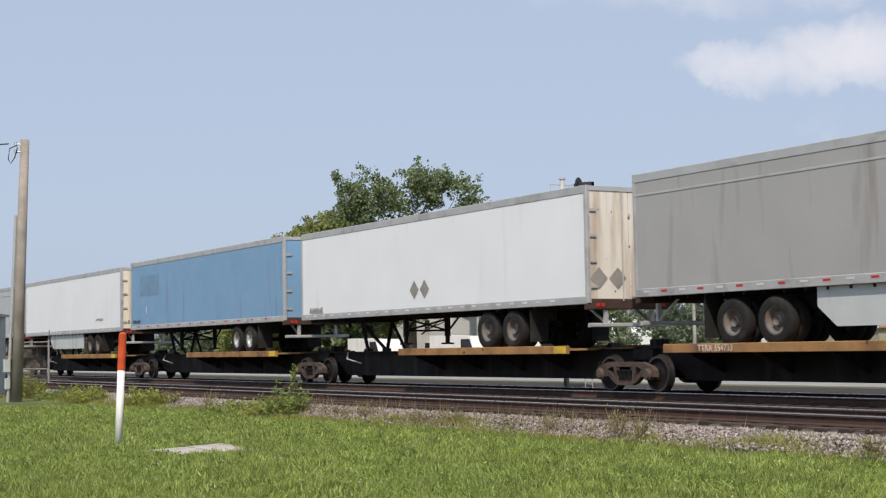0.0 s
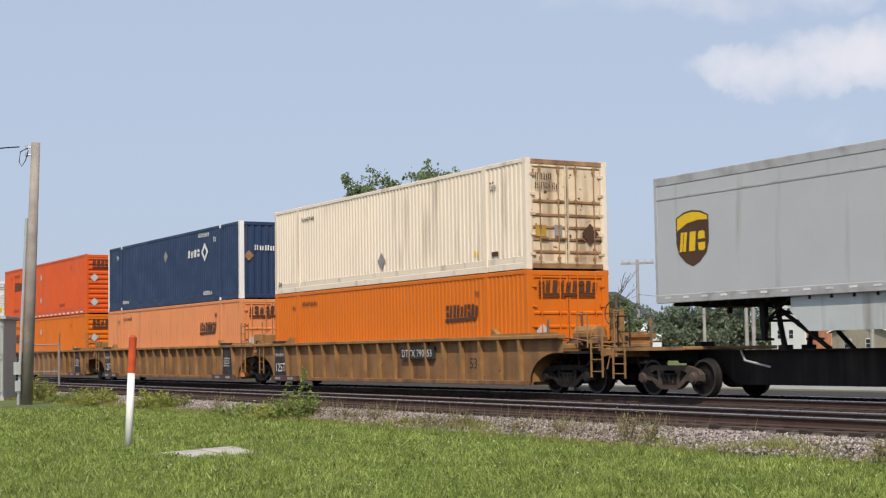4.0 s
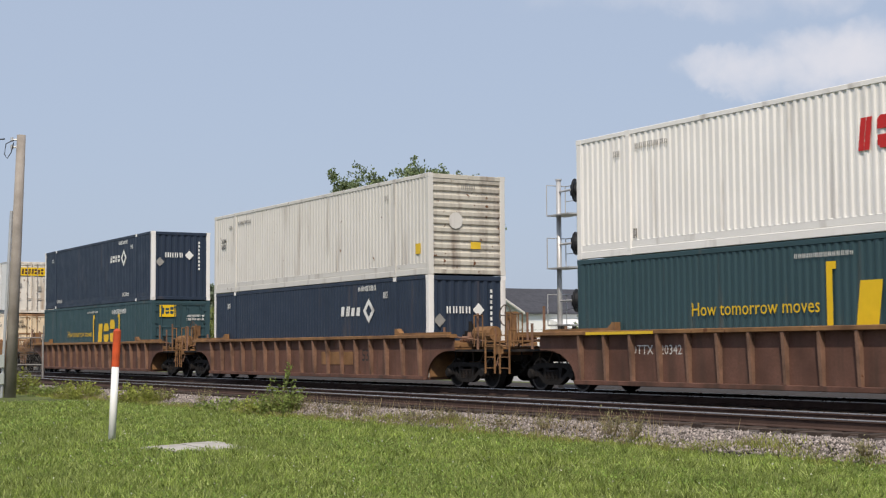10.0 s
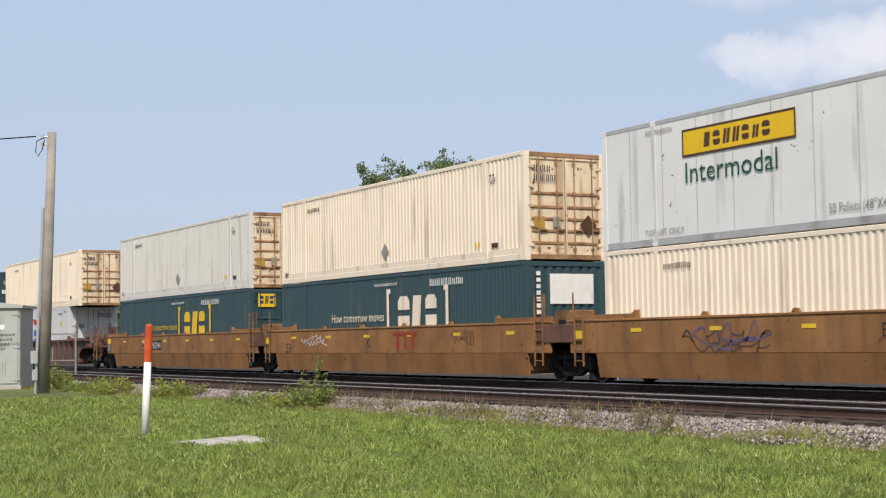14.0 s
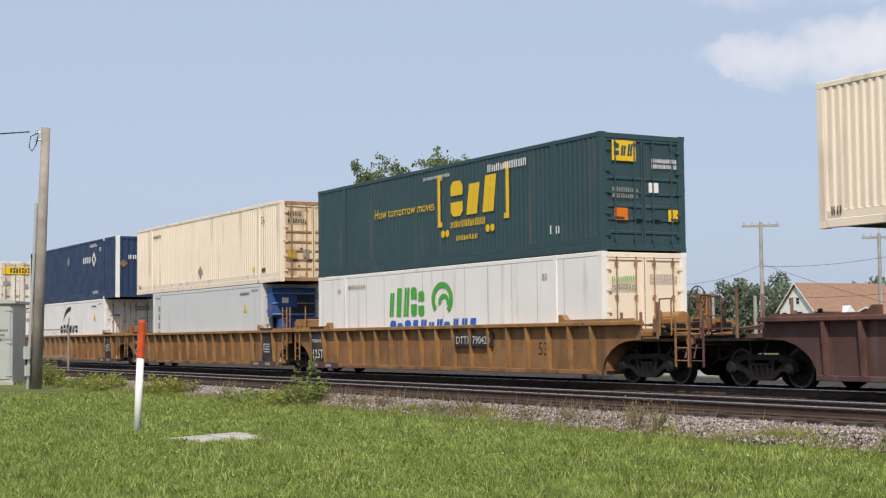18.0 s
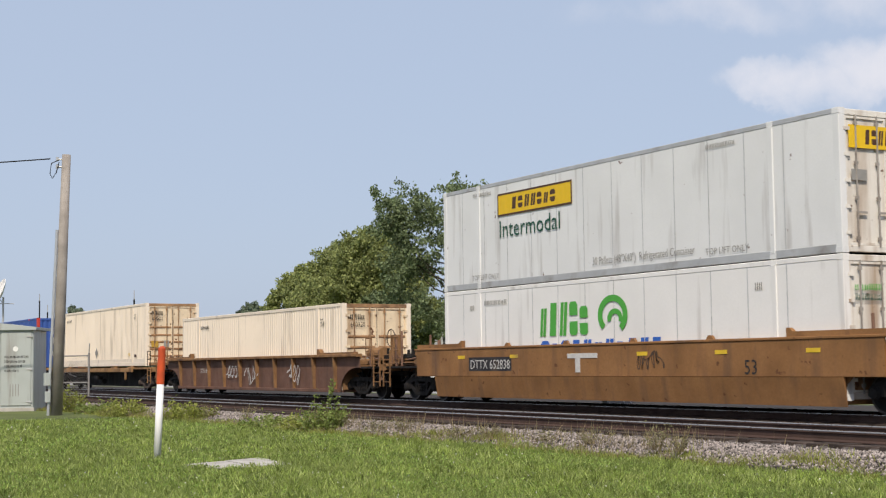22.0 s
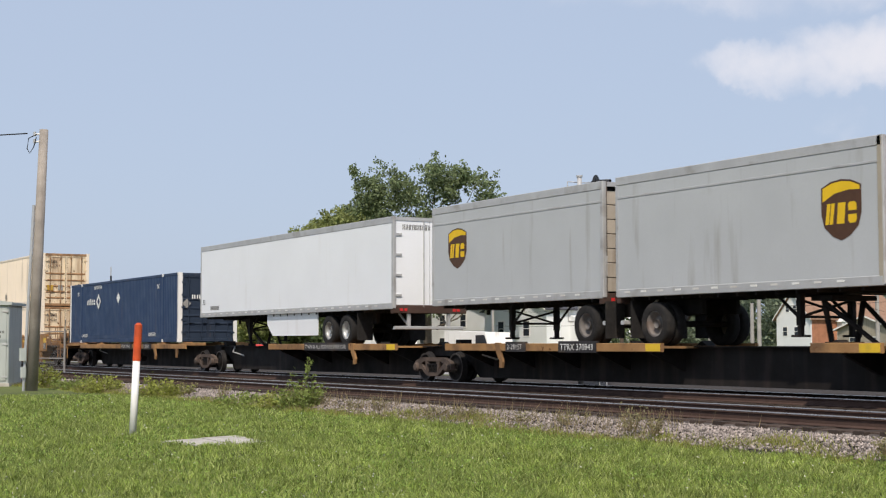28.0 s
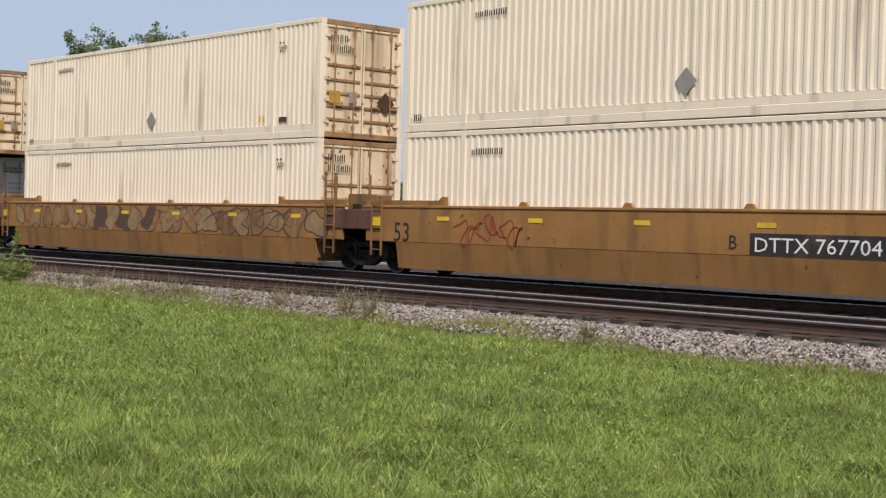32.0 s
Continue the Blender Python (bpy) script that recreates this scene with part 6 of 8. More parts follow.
def scrawl(x, z, w, h, ink, seed, n=6, thick=0.02):
    """Looping spray-paint strokes."""
    def put(car, half):
        rnd = random.Random(seed)
        m = Mesh()
        f1, f2, p1, p2 = rnd.uniform(0.8, 1.2), rnd.uniform(1.6, 2.4), rnd.uniform(0, 6), rnd.uniform(0, 6)
        steps = n * 22
        pts = []
        for k in range(steps + 1):
            u = k / steps
            a = 2 * math.pi * n * u
            tall = 0.30 + 0.20 * math.sin(f2 * a * 0.5 + p1)
            pts.append(Vector((w * u + 0.55 * w / n * math.sin(a * f1 + p1), h * (0.5 + tall * math.sin(a + 0.6 * math.sin(f2 * a + p2))))))
        for k, p in enumerate(pts):
            d = (pts[min(k + 1, steps)] - pts[max(k - 1, 0)]).normalized()
            o = Vector((-d.y, d.x)) * thick * (0.75 + 0.25 * math.sin(k * 0.35))
            m.v += [(p.x - o.x, 0, p.y - o.y), (p.x + o.x, 0, p.y + o.y)]
        for k in range(steps):
            m.f.append((2 * k, 2 * k + 2, 2 * k + 3, 2 * k + 1))
        part("graffiti", m, ink, car, "sprayed graffiti scrawl", at=(x, FLUSH.get(car.name, -1.446) - 0.0006 - 0.0006 * (seed % 9), z))
    return put


def bubbles(x, z, w, h, fill, edge, seed, n=5):
    """A row of swollen sprayed shapes with a darker outline."""
    def put(car, half):
        rnd = random.Random(seed)
        for k in range(n):
            cx, ww = x + w * (k + 0.5) / n + rnd.uniform(-0.1, 0.1), w / n * rnd.uniform(0.55, 0.8)
            lump = [rnd.uniform(0.45, 1.2) for _ in range(9)]
            tilt = rnd.uniform(-0.6, 0.6)
            for grow, ink, y in ((1.0, edge, -1.424), (0.86, fill if k % 2 else "sand_spray", -1.4262)):
                o = []
                for i in range(28):
                    a = 2 * math.pi * i / 28
                    j = 9 * i / 28
                    r = lump[int(j) % 9] * (1 - j % 1) + lump[(int(j) + 1) % 9] * (j % 1)
                    q = max(-h / 2, min(h / 2, h * 0.62 * r * grow * math.sin(a)))
                    o.append((ww * r * grow * math.cos(a) + tilt * q, q))
                part("graffiti", flat(o), ink, car, "swollen sprayed graffiti shape", at=(cx, y - 0.0007 * (k % 3), z + h / 2))
    return put


def patch(x0, x1, z0, z1, ink, y=-1.428, name="paint_patch", label=""):
    def put(car, half):
        part(name, Mesh().box(x0, x1, y - 0.004, max(y, -1.37), z0, z1), ink, car, label)
    return put


def slant(x0, x1, z0, z1, lean, ink):
    """A repainted stretch of the upper side with a leaning border."""
    def put(car, half):
        part("repaint", Mesh().prism([(x0 + lean, z0), (x1, z0), (x1, z1), (x0, z1)], "y", -1.446, -1.37), ink, car, "dull maroon repainted stretch")
    return put


def low_slant(x0, x1, ink):
    """The same on the slanted lower sheet."""
    def put(car, half):
        part("repaint", Mesh().prism([(-1.365, 0.738), (-1.426, 0.738), (-1.335, 0.155), (-1.314, 0.155)], "x", x0, x1), ink, car, "dull maroon repainted stretch")
    return put


def several(*fs):
    def put(car, half):
        for f in fs:
            f(car, half)
    return put


L53, L40 = 16.15, 12.19
UP, LOW, FLAT = 3.188, 0.28, 1.19
WELL = 8.2
TRAIN = []


def put(ob):
    TRAIN.append(ob)
    return ob


SPINE = "articulated spine cars"
LS = "black spine car with worn ochre wheel decks"
put(spine_car(261.0, 252.3, 269.8, SPINE, LS, ("joint", "joint"), decks=[(254.2, 264.0)], hitch=266.5, marks=stencil("TTRX 554733", -5.6, 0.94, 0.14)))
put(spine_car(243.7, 235.1, None, SPINE, LS, ("joint", "joint"), decks=[(242.0, 250.5)], hitch=238.0))
put(spine_car(226.5, 217.8, None, SPINE, LS, ("joint", "joint"), decks=[(224.6, 233.2)], hitch=220.4))
put(spine_car(209.1, 200.4, None, SPINE, LS, ("joint", "joint"), decks=[(207.2, 215.7)], hitch=203.0))
put(spine_car(191.7, 183.0, None, SPINE, LS, ("solo", "joint"), decks=[(190.0, 198.0)], hitch=186.0))
m_haz = lambda f, half: [f.side("hazard_diamond", flat([(0, -0.28), (0.27, 0), (0, 0.28), (-0.27, 0)]), "grey_mark", dx, 1.75, "grey placard diamond") for dx in (-0.40, 0.20)] + [
    f.side("number_stencil", words_bars(1.0, 0.2, 8, 3), "black_mark", -half + 0.6, 1.45), f.end("hazard_diamond", flat([(0, -0.27), (0.26, 0), (0, 0.27), (-0.26, 0)]), "grey_mark", -0.93, 1.68, "weathered placard diamond"),
    f.end("hazard_diamond", flat([(0, -0.27), (0.26, 0), (0, 0.27), (-0.26, 0)]), "grey_mark", -0.36, 1.68, "weathered placard diamond")]
put(trailer(253.1, 269.25, "pewter", "silver-grey box trailer with pale side skirt", rear=-1, axles=(256.24, 257.51), skirt=(258.7, 265.3), legs=265.9, band=True, reflect="red_mark", top=4.99, bottom=2.2))
put(trailer(235.1, 251.2, "trailer_white", "white box trailer with grey placard diamonds", axles=(246.55, 247.8), legs=241.2, end_paint="white_door", marks=m_haz, top=4.96))
M["patch_blue"] = shade("dull_blue_patch_paint", (0.165, 0.29, 0.43), rough=0.5, vary=0.06, scale=1, grain=20, bump=0.02, dirt=(0.3, 0.4, 0.5), amount=0.3)
m_blue = lambda f, half: [f.side("faded_patch", flat([(0, 0), (2.4, 0), (2.4, 0.85), (0, 0.85)]), "patch_blue", -half + 1.2, 2.5, "patch of darker blue paint"),
                          f.side("number_stencil", words_bars(1.0, 0.16, 9, 5), "darknavy", -half + 0.3, 1.5), f.side("scratch", flat([(0, 0), (0.07, 0), (0.07, 0.3), (0, 0.3)]), "white_mark", -half + 2.0, 1.75)]
put(trailer(217.45, 233.6, "lightblue", "sky-blue box trailer with faded paint", axles=(229.2, 230.4), legs=222.2, reflect="red_mark", marks=m_blue, bright=True, top=5.03, bottom=2.14))
m_air = lambda f, half: [f.side_text("inscription", "AIR-RIDE EQUIPPED", 0.11, "black_mark", 4.43, 1.6, 0.85), f.end("number_stencil", words_bars(0.2, 0.2, 1, 2, rows=4), "black_mark", -0.75, 2.4),
                         f.end("number_stencil", words_bars(0.7, 0.16, 6, 4), "black_mark", -0.95, 1.55), f.end("round_sticker", disc(0.2, 14), "brown_mark", -0.55, 1.15)]
put(trailer(199.95, 216.0, "trailer_white", "white box trailer with cream doors and side skirt", axles=(211.2, 212.4), skirt=(204.4, 210.1), legs=203.2, end_paint="cream", marks=m_air, top=4.95))
put(trailer(182.95, 198.9, "silver", "silver-grey box trailer with brown shield emblem", axles=(194.1, 195.45), skirt=(187.1, 193.3), legs=185.8, band=True, top=4.93, rollup=True, marks=m_shield(-6.7, 2.45, 0.85)))

G1 = "ochre articulated well cars"
LW = "weathered ochre ribbed double-stack well car"
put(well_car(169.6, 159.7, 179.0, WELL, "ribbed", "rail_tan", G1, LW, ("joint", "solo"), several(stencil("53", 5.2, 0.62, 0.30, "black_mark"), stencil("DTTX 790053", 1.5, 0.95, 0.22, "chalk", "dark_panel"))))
put(well_car(150.0, 140.2, None, WELL, "ribbed", "rail_tan", G1, LW, ("joint", "joint"), None))
put(well_car(130.4, 120.5, None, WELL, "ribbed", "rail_tan", G1, LW, ("solo", "joint"), several(stencil("53", 5.9, 0.62, 0.34, "black_mark"), stencil("DTTX 790053", -6.3, 0.95, 0.22, "chalk", "dark_panel"))))
put(container(169.55, UP, L53, "cream", "cream ribbed container with rust-stained doors", end_paint="cream_door", marks=m_cream(1)))
put(container(169.55, LOW, L53, "orange", "orange ribbed container with dark block lettering", marks=m_orange(2, 1)))
put(container(150.2, UP, L53, "navy", "navy blue ribbed container with white corner posts", end="flat", posts="white", marks=m_umax(3, "grey_mark")))
put(container(150.2, LOW, L53, "faded_orange", "faded orange ribbed container", marks=m_orange(4, 1)))
put(container(130.4, UP + 0.045, L53, "vermilion", "red-orange ribbed container with slatted end", end="ribs", marks=m_orange(5, 3)))
put(container(130.4, LOW + 0.03, L53, "orange", "orange ribbed container with slatted end", end="ribs", marks=m_orange(6, 2)))

put(well_car(107.0, 96.85, 116.0, 7.6, "yellow", "rail_yellow", "single well cars", "golden yellow smooth-sided well car with maroon patches", gear="rail_brown", marks=several(
    stencil("WRWK 70008", -6.0, 0.88, 0.26, "black_mark", None, 0.95), slant(5.6, 8.84, 0.745, 1.275, 0.12, "rail_maroon"), low_slant(5.75, 7.72, "rail_maroon"), patch(8.0, 8.45, 0.95, 1.15, "silver", -1.448), patch(7.0, 7.6, 0.95, 1.12, "yellow", -1.448), patch(-6.1, -4.6, 0.76, 1.19, "rail_smooth", -1.430), patch(-8.6, -7.7, 0.95, 1.15, "silver", -1.430))))
put(container(107.1, UP - 0.03, L40, "white", "white refrigerated container with dark lettering shapes", style="smooth", end="reefer", end_paint="white", marks=m_cma(True)))
put(container(107.1, LOW - 0.05, L40, "palegrey", "pale grey refrigerated container", style="smooth", end="reefer", end_paint="white", marks=m_tex))

G2 = "brown single well cars"
LB = "rusty brown ribbed double-stack well car"
put(well_car(83.65, 74.1, 93.2, WELL, "ribbed", "rail_brown", G2, LB, marks=several(stencil("DTTX 620342", -6.0, 0.92, 0.22, "chalk"), patch(-7.5, -5.0, 1.375, 1.44, "yellow", -1.534))))
put(well_car(60.2, 50.3, 70.0, WELL, "ribbed", "rail_brown", G2, LB, marks=several(stencil("53", 4.2, 0.72, 0.36, "black_mark"), patch(1.4, 3.6, 0.6, 1.0, "rail_tan", -1.374))))
put(well_car(37.2, 27.4, 47.1, WELL, "ribbed", "rail_brown", G2, LB, marks=several(stencil("53", 4.1, 0.72, 0.36, "black_mark"))))
put(container(83.6, UP, L53, "white", "white ribbed container with red and black lettering shapes", end="ribs", marks=m_xpo))
put(container(83.6, LOW, L53, "teal", "dark teal container with yellow emblem", end="flat", marks=m_csx(11)))
put(container(60.3, UP, L53, "offwhite", "dirty pale grey container with soot-streaked end", end="ribs", end_paint="grey_end", posts="offwhite", marks=m_plain(13)))
put(container(60.3, LOW, L53, "darknavy", "dark navy container with white corner posts", end="flat", posts="white", marks=m_umax(14, low=True)))
put(container(37.2, UP, L53, "darknavy", "dark navy container with white corner posts", end="flat", posts="white", marks=m_umax(15, low=True)))
put(container(37.2, LOW, L53, "teal", "dark teal container with yellow emblem and doors", marks=m_csx(16, end="doors")))

G3 = "rust-brown articulated well cars"
LR = "rust-brown smooth-sided articulated well car"
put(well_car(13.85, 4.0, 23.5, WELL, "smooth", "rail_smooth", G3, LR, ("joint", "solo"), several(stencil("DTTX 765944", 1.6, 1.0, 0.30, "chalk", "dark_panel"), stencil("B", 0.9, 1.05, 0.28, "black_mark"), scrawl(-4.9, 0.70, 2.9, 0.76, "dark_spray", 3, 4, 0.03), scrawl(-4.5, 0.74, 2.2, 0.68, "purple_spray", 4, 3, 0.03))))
put(well_car(-5.85, -15.6, None, WELL, "smooth", "rail_smooth", G3, LR, ("joint", "joint"), several(stencil("C", -1.0, 0.95, 0.26, "black_mark"), patch(0.8, 2.3, 1.28, 1.38, "red_spray"), patch(1.0, 1.15, 0.85, 1.275, "red_spray"), patch(1.5, 1.65, 0.85, 1.275, "red_spray"), patch(1.95, 2.15, 0.85, 1.275, "red_spray"), stencil("53", -7.4, 0.77, 0.34, "black_mark"), scrawl(4.4, 0.95, 1.2, 0.45, "dark_spray", 5), scrawl(-6.0, 0.95, 1.9, 0.4, "chalk", 6))))
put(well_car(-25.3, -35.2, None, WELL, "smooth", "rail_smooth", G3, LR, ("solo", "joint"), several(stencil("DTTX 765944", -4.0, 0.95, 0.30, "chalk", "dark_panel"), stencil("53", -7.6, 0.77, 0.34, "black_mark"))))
put(container(13.85, UP, L53, "palewhite", "white plate-sided container with yellow signs", style="plate", end="reefer", end_paint="white_door", rails="trim_grey", marks=m_jb))
put(container(13.85, LOW, L53, "cream", "cream ribbed container with rust-stained doors", end_paint="cream_door", marks=m_cream(21)))
put(container(-5.8, UP, L53, "cream", "cream ribbed container with rust-stained doors", end_paint="cream_door", marks=m_cream(22)))
put(container(-5.8, LOW, L53, "teal", "dark teal container with a white end panel", end="flat", marks=m_csx(23, end="white", ink="cream")))
put(container(-25.0, UP, L53, "offwhite", "chalky white ribbed container with rust-stained doors", end_paint="cream_door", marks=m_cream(24)))
put(container(-25.0, LOW, L53, "teal", "dark teal container with yellow emblem", marks=m_csx(25, end="doors")))

put(well_car(-48.2, -58.3, -38.0, WELL, "ribbed", "rail_maroon", "single well cars", "dull maroon ribbed well car with bare patches", marks=several(patch(-1.55, -1.35, 0.35, 1.0, "nose_tan", -1.374), patch(-0.95, -0.80, 0.35, 1.1, "nose_tan", -1.374), patch(2.6, 2.78, 0.35, 1.0, "nose_tan", -1.374), patch(3.1, 3.3, 0.35, 1.1, "nose_tan", -1.374))))
put(container(-48.2, UP, L53, "cream", "cream ribbed container overhanging the one below", end_paint="cream_door", marks=m_cream(31)))
put(container(-48.1, LOW, L40, "palegrey", "pale grey container with red winged emblem", style="smooth", end="reefer", end_paint="palegrey", marks=m_apl))

put(well_car(-71.9, -81.6, -62.2, WELL + 0.22, "ribbed", "rail_tan", G1, LW, ("joint", "solo"), several(stencil("53", 5.6, 0.66, 0.34, "black_mark"), stencil("DTTX 790420", 1.6, 0.95, 0.22, "chalk", "dark_panel"))))
put(well_car(-91.1, -100.6, None, WELL, "ribbed", "rail_tan", G1, LW, ("joint", "joint"), several(stencil("53", 5.6, 0.66, 0.34, "black_mark"))))
put(well_car(-110.2, -120.3, None, WELL, "ribbed", "rail_tan", G1, LW, ("solo", "joint"), several(stencil("53", 6.4, 0.66, 0.34, "black_mark"), stencil("DTTX 790420", -6.3, 0.95, 0.22, "chalk", "dark_panel"))))
put(container(-71.66, UP, L53, "teal", "dark teal container with large yellow emblem", marks=m_csx(41, big=True, end="doors")))
put(container(-71.66, LOW, L53, "white", "white plate-sided container with green emblem", style="plate", end="reefer", end_paint="cream", marks=m_tiger))
put(container(-91.0, UP, L53, "cream", "cream ribbed container overhanging the one below", end_paint="cream_door", marks=m_cream(42)))
put(container(-90.75, LOW, L40, "palegrey", "pale grey refrigerated container", style="smooth", end="reefer", marks=m_triton))
put(container(-110.2, UP, L53, "navy", "navy blue container overhanging the one below", end="flat", end_paint="navy", posts="white", marks=m_umax(43, "grey_mark")))
put(container(-110.15, LOW, L40, "white", "white refrigerated container with dark swoosh", style="smooth", end="reefer", marks=m_cma(False)))


def genset(x, z):
    g = thing("generator_set", (x, TRACK_FAR, z), "blue clip-on generator hung on a container end", "generator", "containers on the train")
    part("housing", Mesh().soft(-0.25, 0.16, -1.1, 0.6, 0.0, 1.05, 0.05), "genset", g, "blue sheet steel housing")
    part("control_box", Mesh().soft(0.16, 0.26, -0.85, -0.15, 0.35, 0.82, 0.02), "genset", g)
    for y in (-0.3, 0.0, 0.3):
        part("grille", Mesh().box(0.16, 0.185, y, y + 0.28, 0.12, 0.8), "black_mark", g, "dark louvred grille")
    for z in (0.1, 0.5, 0.86):
        part("trim_strip", Mesh().soft(0.16, 0.20, -1.09, 0.59, z - 0.02, z + 0.02, 0.005), "lightblue", g)
    part("sticker", Mesh().box(0.26, 0.264, -0.75, -0.5, 0.5, 0.7), "white_mark", g)
    part("fuel_tank", Mesh().soft(-0.22, 0.12, -0.8, 0.8, -0.5, -0.02, 0.1), "genset", g)
    part("hanger", Mesh().box(-0.24, -0.18, -0.9, -0.8, -0.4, 1.0), "black_steel", g)
    return put(g)


genset(-90.75 + 6.45, 1.95)

G4 = "single well cars"
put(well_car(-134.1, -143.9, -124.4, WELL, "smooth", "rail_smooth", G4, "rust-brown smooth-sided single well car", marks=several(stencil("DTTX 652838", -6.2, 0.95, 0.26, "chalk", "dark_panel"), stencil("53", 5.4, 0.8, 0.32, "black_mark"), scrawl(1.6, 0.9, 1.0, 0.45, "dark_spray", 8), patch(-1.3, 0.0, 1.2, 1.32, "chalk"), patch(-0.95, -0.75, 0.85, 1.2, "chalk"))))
put(container(-133.9, UP, L53, "palewhite", "white plate-sided container with yellow signs", style="plate", end="reefer", end_paint="white_door", rails="trim_grey", marks=m_jb))
put(container(-133.9, LOW, L53, "white", "white plate-sided container with green emblem", style="plate", end="reefer", end_paint="white_door", marks=m_tiger))
put(well_car(-157.2, -166.6, -148.0, WELL, "ribbed", "rail_umber", G2, "rusty brown well car with white graffiti tags", gear="rust_edge", marks=several(stencil("DTTX 680318", -5.5, 0.86, 0.18, "chalk", None, 0.8), scrawl(-2.2, 0.40, 1.1, 0.75, "chalk", 11, 3, 0.026), scrawl(-0.2, 0.40, 1.1, 0.75, "chalk", 14, 3, 0.026), scrawl(3.9, 0.40, 1.1, 0.75, "chalk", 17, 3, 0.026))))
put(container(-157.1, LOW, L53, "cream", "cream ribbed container with rust-stained doors", end_paint="cream_door", marks=m_cream(51, "600920")))

G5 = "spine cars with containers"
LP = "black spine car with ochre side beams and pedestals"
put(spine_car(-179.3, -187.9, -170.9, G5, LP, ("joint", "solo"), low=0.20, boxes=True))
put(spine_car(-197.2, -206.6, None, G5, LP, ("joint", "joint"), low=0.20, boxes=True))
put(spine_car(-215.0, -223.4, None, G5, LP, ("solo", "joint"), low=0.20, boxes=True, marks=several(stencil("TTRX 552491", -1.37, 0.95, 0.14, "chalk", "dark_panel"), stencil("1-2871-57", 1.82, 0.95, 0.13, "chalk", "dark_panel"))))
put(container(-178.45, FLAT, L53, "cream", "cream ribbed container with rust-stained doors", end_paint="cream_door", marks=m_cream(61, "804821")))
put(container(-198.95, FLAT, L53, "blue", "blue ribbed container with a red corner post", end="flat", posts="red_post", marks=m_pacer))
put(container(-217.55, FLAT, L53, "orange", "orange ribbed container with slatted end", end="ribs", marks=m_orange(62, 2)))

put(spine_car(-237.4, -246.8, -228.2, SPINE, LS, ("joint", "solo"), decks=[(-245.4, -235.7), (-231.0, -229.15)], hitch=-231.5, low=0.14, struts=(-242.6,), marks=several(stencil("2-28157", -4.7, 0.945, 0.14, "chalk", "dark_panel", 1.1), stencil("TTRX 370943", -2.25, 0.935, 0.16, "white_mark", "dark_panel", 1.1))))
put(spine_car(-256.0, -265.3, None, SPINE, LS, ("joint", "joint"), decks=[(-258.0, -248.4)], hitch=-262.2, low=0.14, struts=(-251.3,), marks=stencil("TWIN 48-ALL PURPOSE SPINE CAR", 1.2, 0.94, 0.14, "chalk", "dark_panel", 1.05)))
put(spine_car(-274.2, -282.8, None, G5, LP, ("solo", "joint"), boxes=True, low=0.14, struts=(-270.4,), marks=several(stencil("TTRX 370943", -0.7, 0.935, 0.15, "chalk", "dark_panel", 1.08), stencil("2-28157", 2.5, 0.94, 0.14, "chalk", "dark_panel", 1.1))))
put(trailer(-237.5, -229.2, "silver", "short silver-grey trailer with brown shield emblem", rear=-1, axles=(-236.2,), legs=-232.0, band=True, nose=True, top=5.02, bottom=2.2, marks=m_shield(3.11, 2.64, 0.82)))
put(trailer(-246.35, -238.1, "silver", "short silver-grey trailer with brown shield emblem", rear=1, axles=(-238.9,), legs=-243.0, band=True, rollup=True, top=5.0, bottom=2.2, marks=m_shield(-2.73, 2.73, 0.78)))
m_van = lambda f, half: [f.side_text("length_mark", "53", 0.2, "black_mark", -half + 0.25, 1.62), f.side("number_stencil", words_bars(0.9, 0.16, 9, 71), "black_mark", -half + 1.1, 1.55), f.end("number_stencil", words_bars(1.0, 0.16, 9, 72), "black_mark", -0.95, 3.7)]
put(trailer(-265.2, -248.85, "trailer_white", "clean white box trailer with side skirt", axles=(-253.5, -252.2), skirt=(-258.7, -254.4), legs=-261.4, top=4.97, bottom=2.18, bright=True, marks=m_van))
put(container(-275.85, FLAT, L53, "navy", "navy blue ribbed container with a white corner post", end_paint="darknavy", posts="white", marks=m_umax(73, near_left=True)))

G6 = "ochre smooth articulated well cars"
LO = "ochre smooth-sided articulated well car"
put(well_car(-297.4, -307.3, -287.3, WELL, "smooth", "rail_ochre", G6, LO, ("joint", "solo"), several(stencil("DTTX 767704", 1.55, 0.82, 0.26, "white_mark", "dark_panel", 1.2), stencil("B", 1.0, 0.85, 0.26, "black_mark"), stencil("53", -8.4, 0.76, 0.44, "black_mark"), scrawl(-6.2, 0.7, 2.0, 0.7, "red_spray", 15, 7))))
put(well_car(-317.1, -327.2, None, WELL, "smooth", "rail_ochre", G6, "ochre smooth-sided articulated well car covered in graffiti", ("joint", "joint"), several(bubbles(-8.2, 0.745, 5.0, 0.72, "rail_tan", "dark_spray", 16, 8), bubbles(-3.6, 0.745, 4.2, 0.72, "dark_spray", "rail_brown", 17, 6), bubbles(0.2, 0.745, 3.4, 0.72, "sand_spray", "dark_spray", 26, 5), bubbles(3.2, 0.745, 5.4, 0.72, "rail_tan", "dark_spray", 18, 7), scrawl(0.6, 0.85, 2.6, 0.5, "red_spray", 33, 5, 0.014), scrawl(3.6, 0.8, 3.8, 0.6, "dark_spray", 34, 6, 0.02))))
put(well_car(-336.9, -347.0, None, WELL, "smooth", "rail_ochre", G6, LO, ("solo", "joint"), several(bubbles(-6.4, 0.72, 4.2, 0.7, "rail_smooth", "dark_spray", 19, 6), bubbles(0.6, 0.74, 4.6, 0.68, "dark_spray", "rail_brown", 20, 6))))
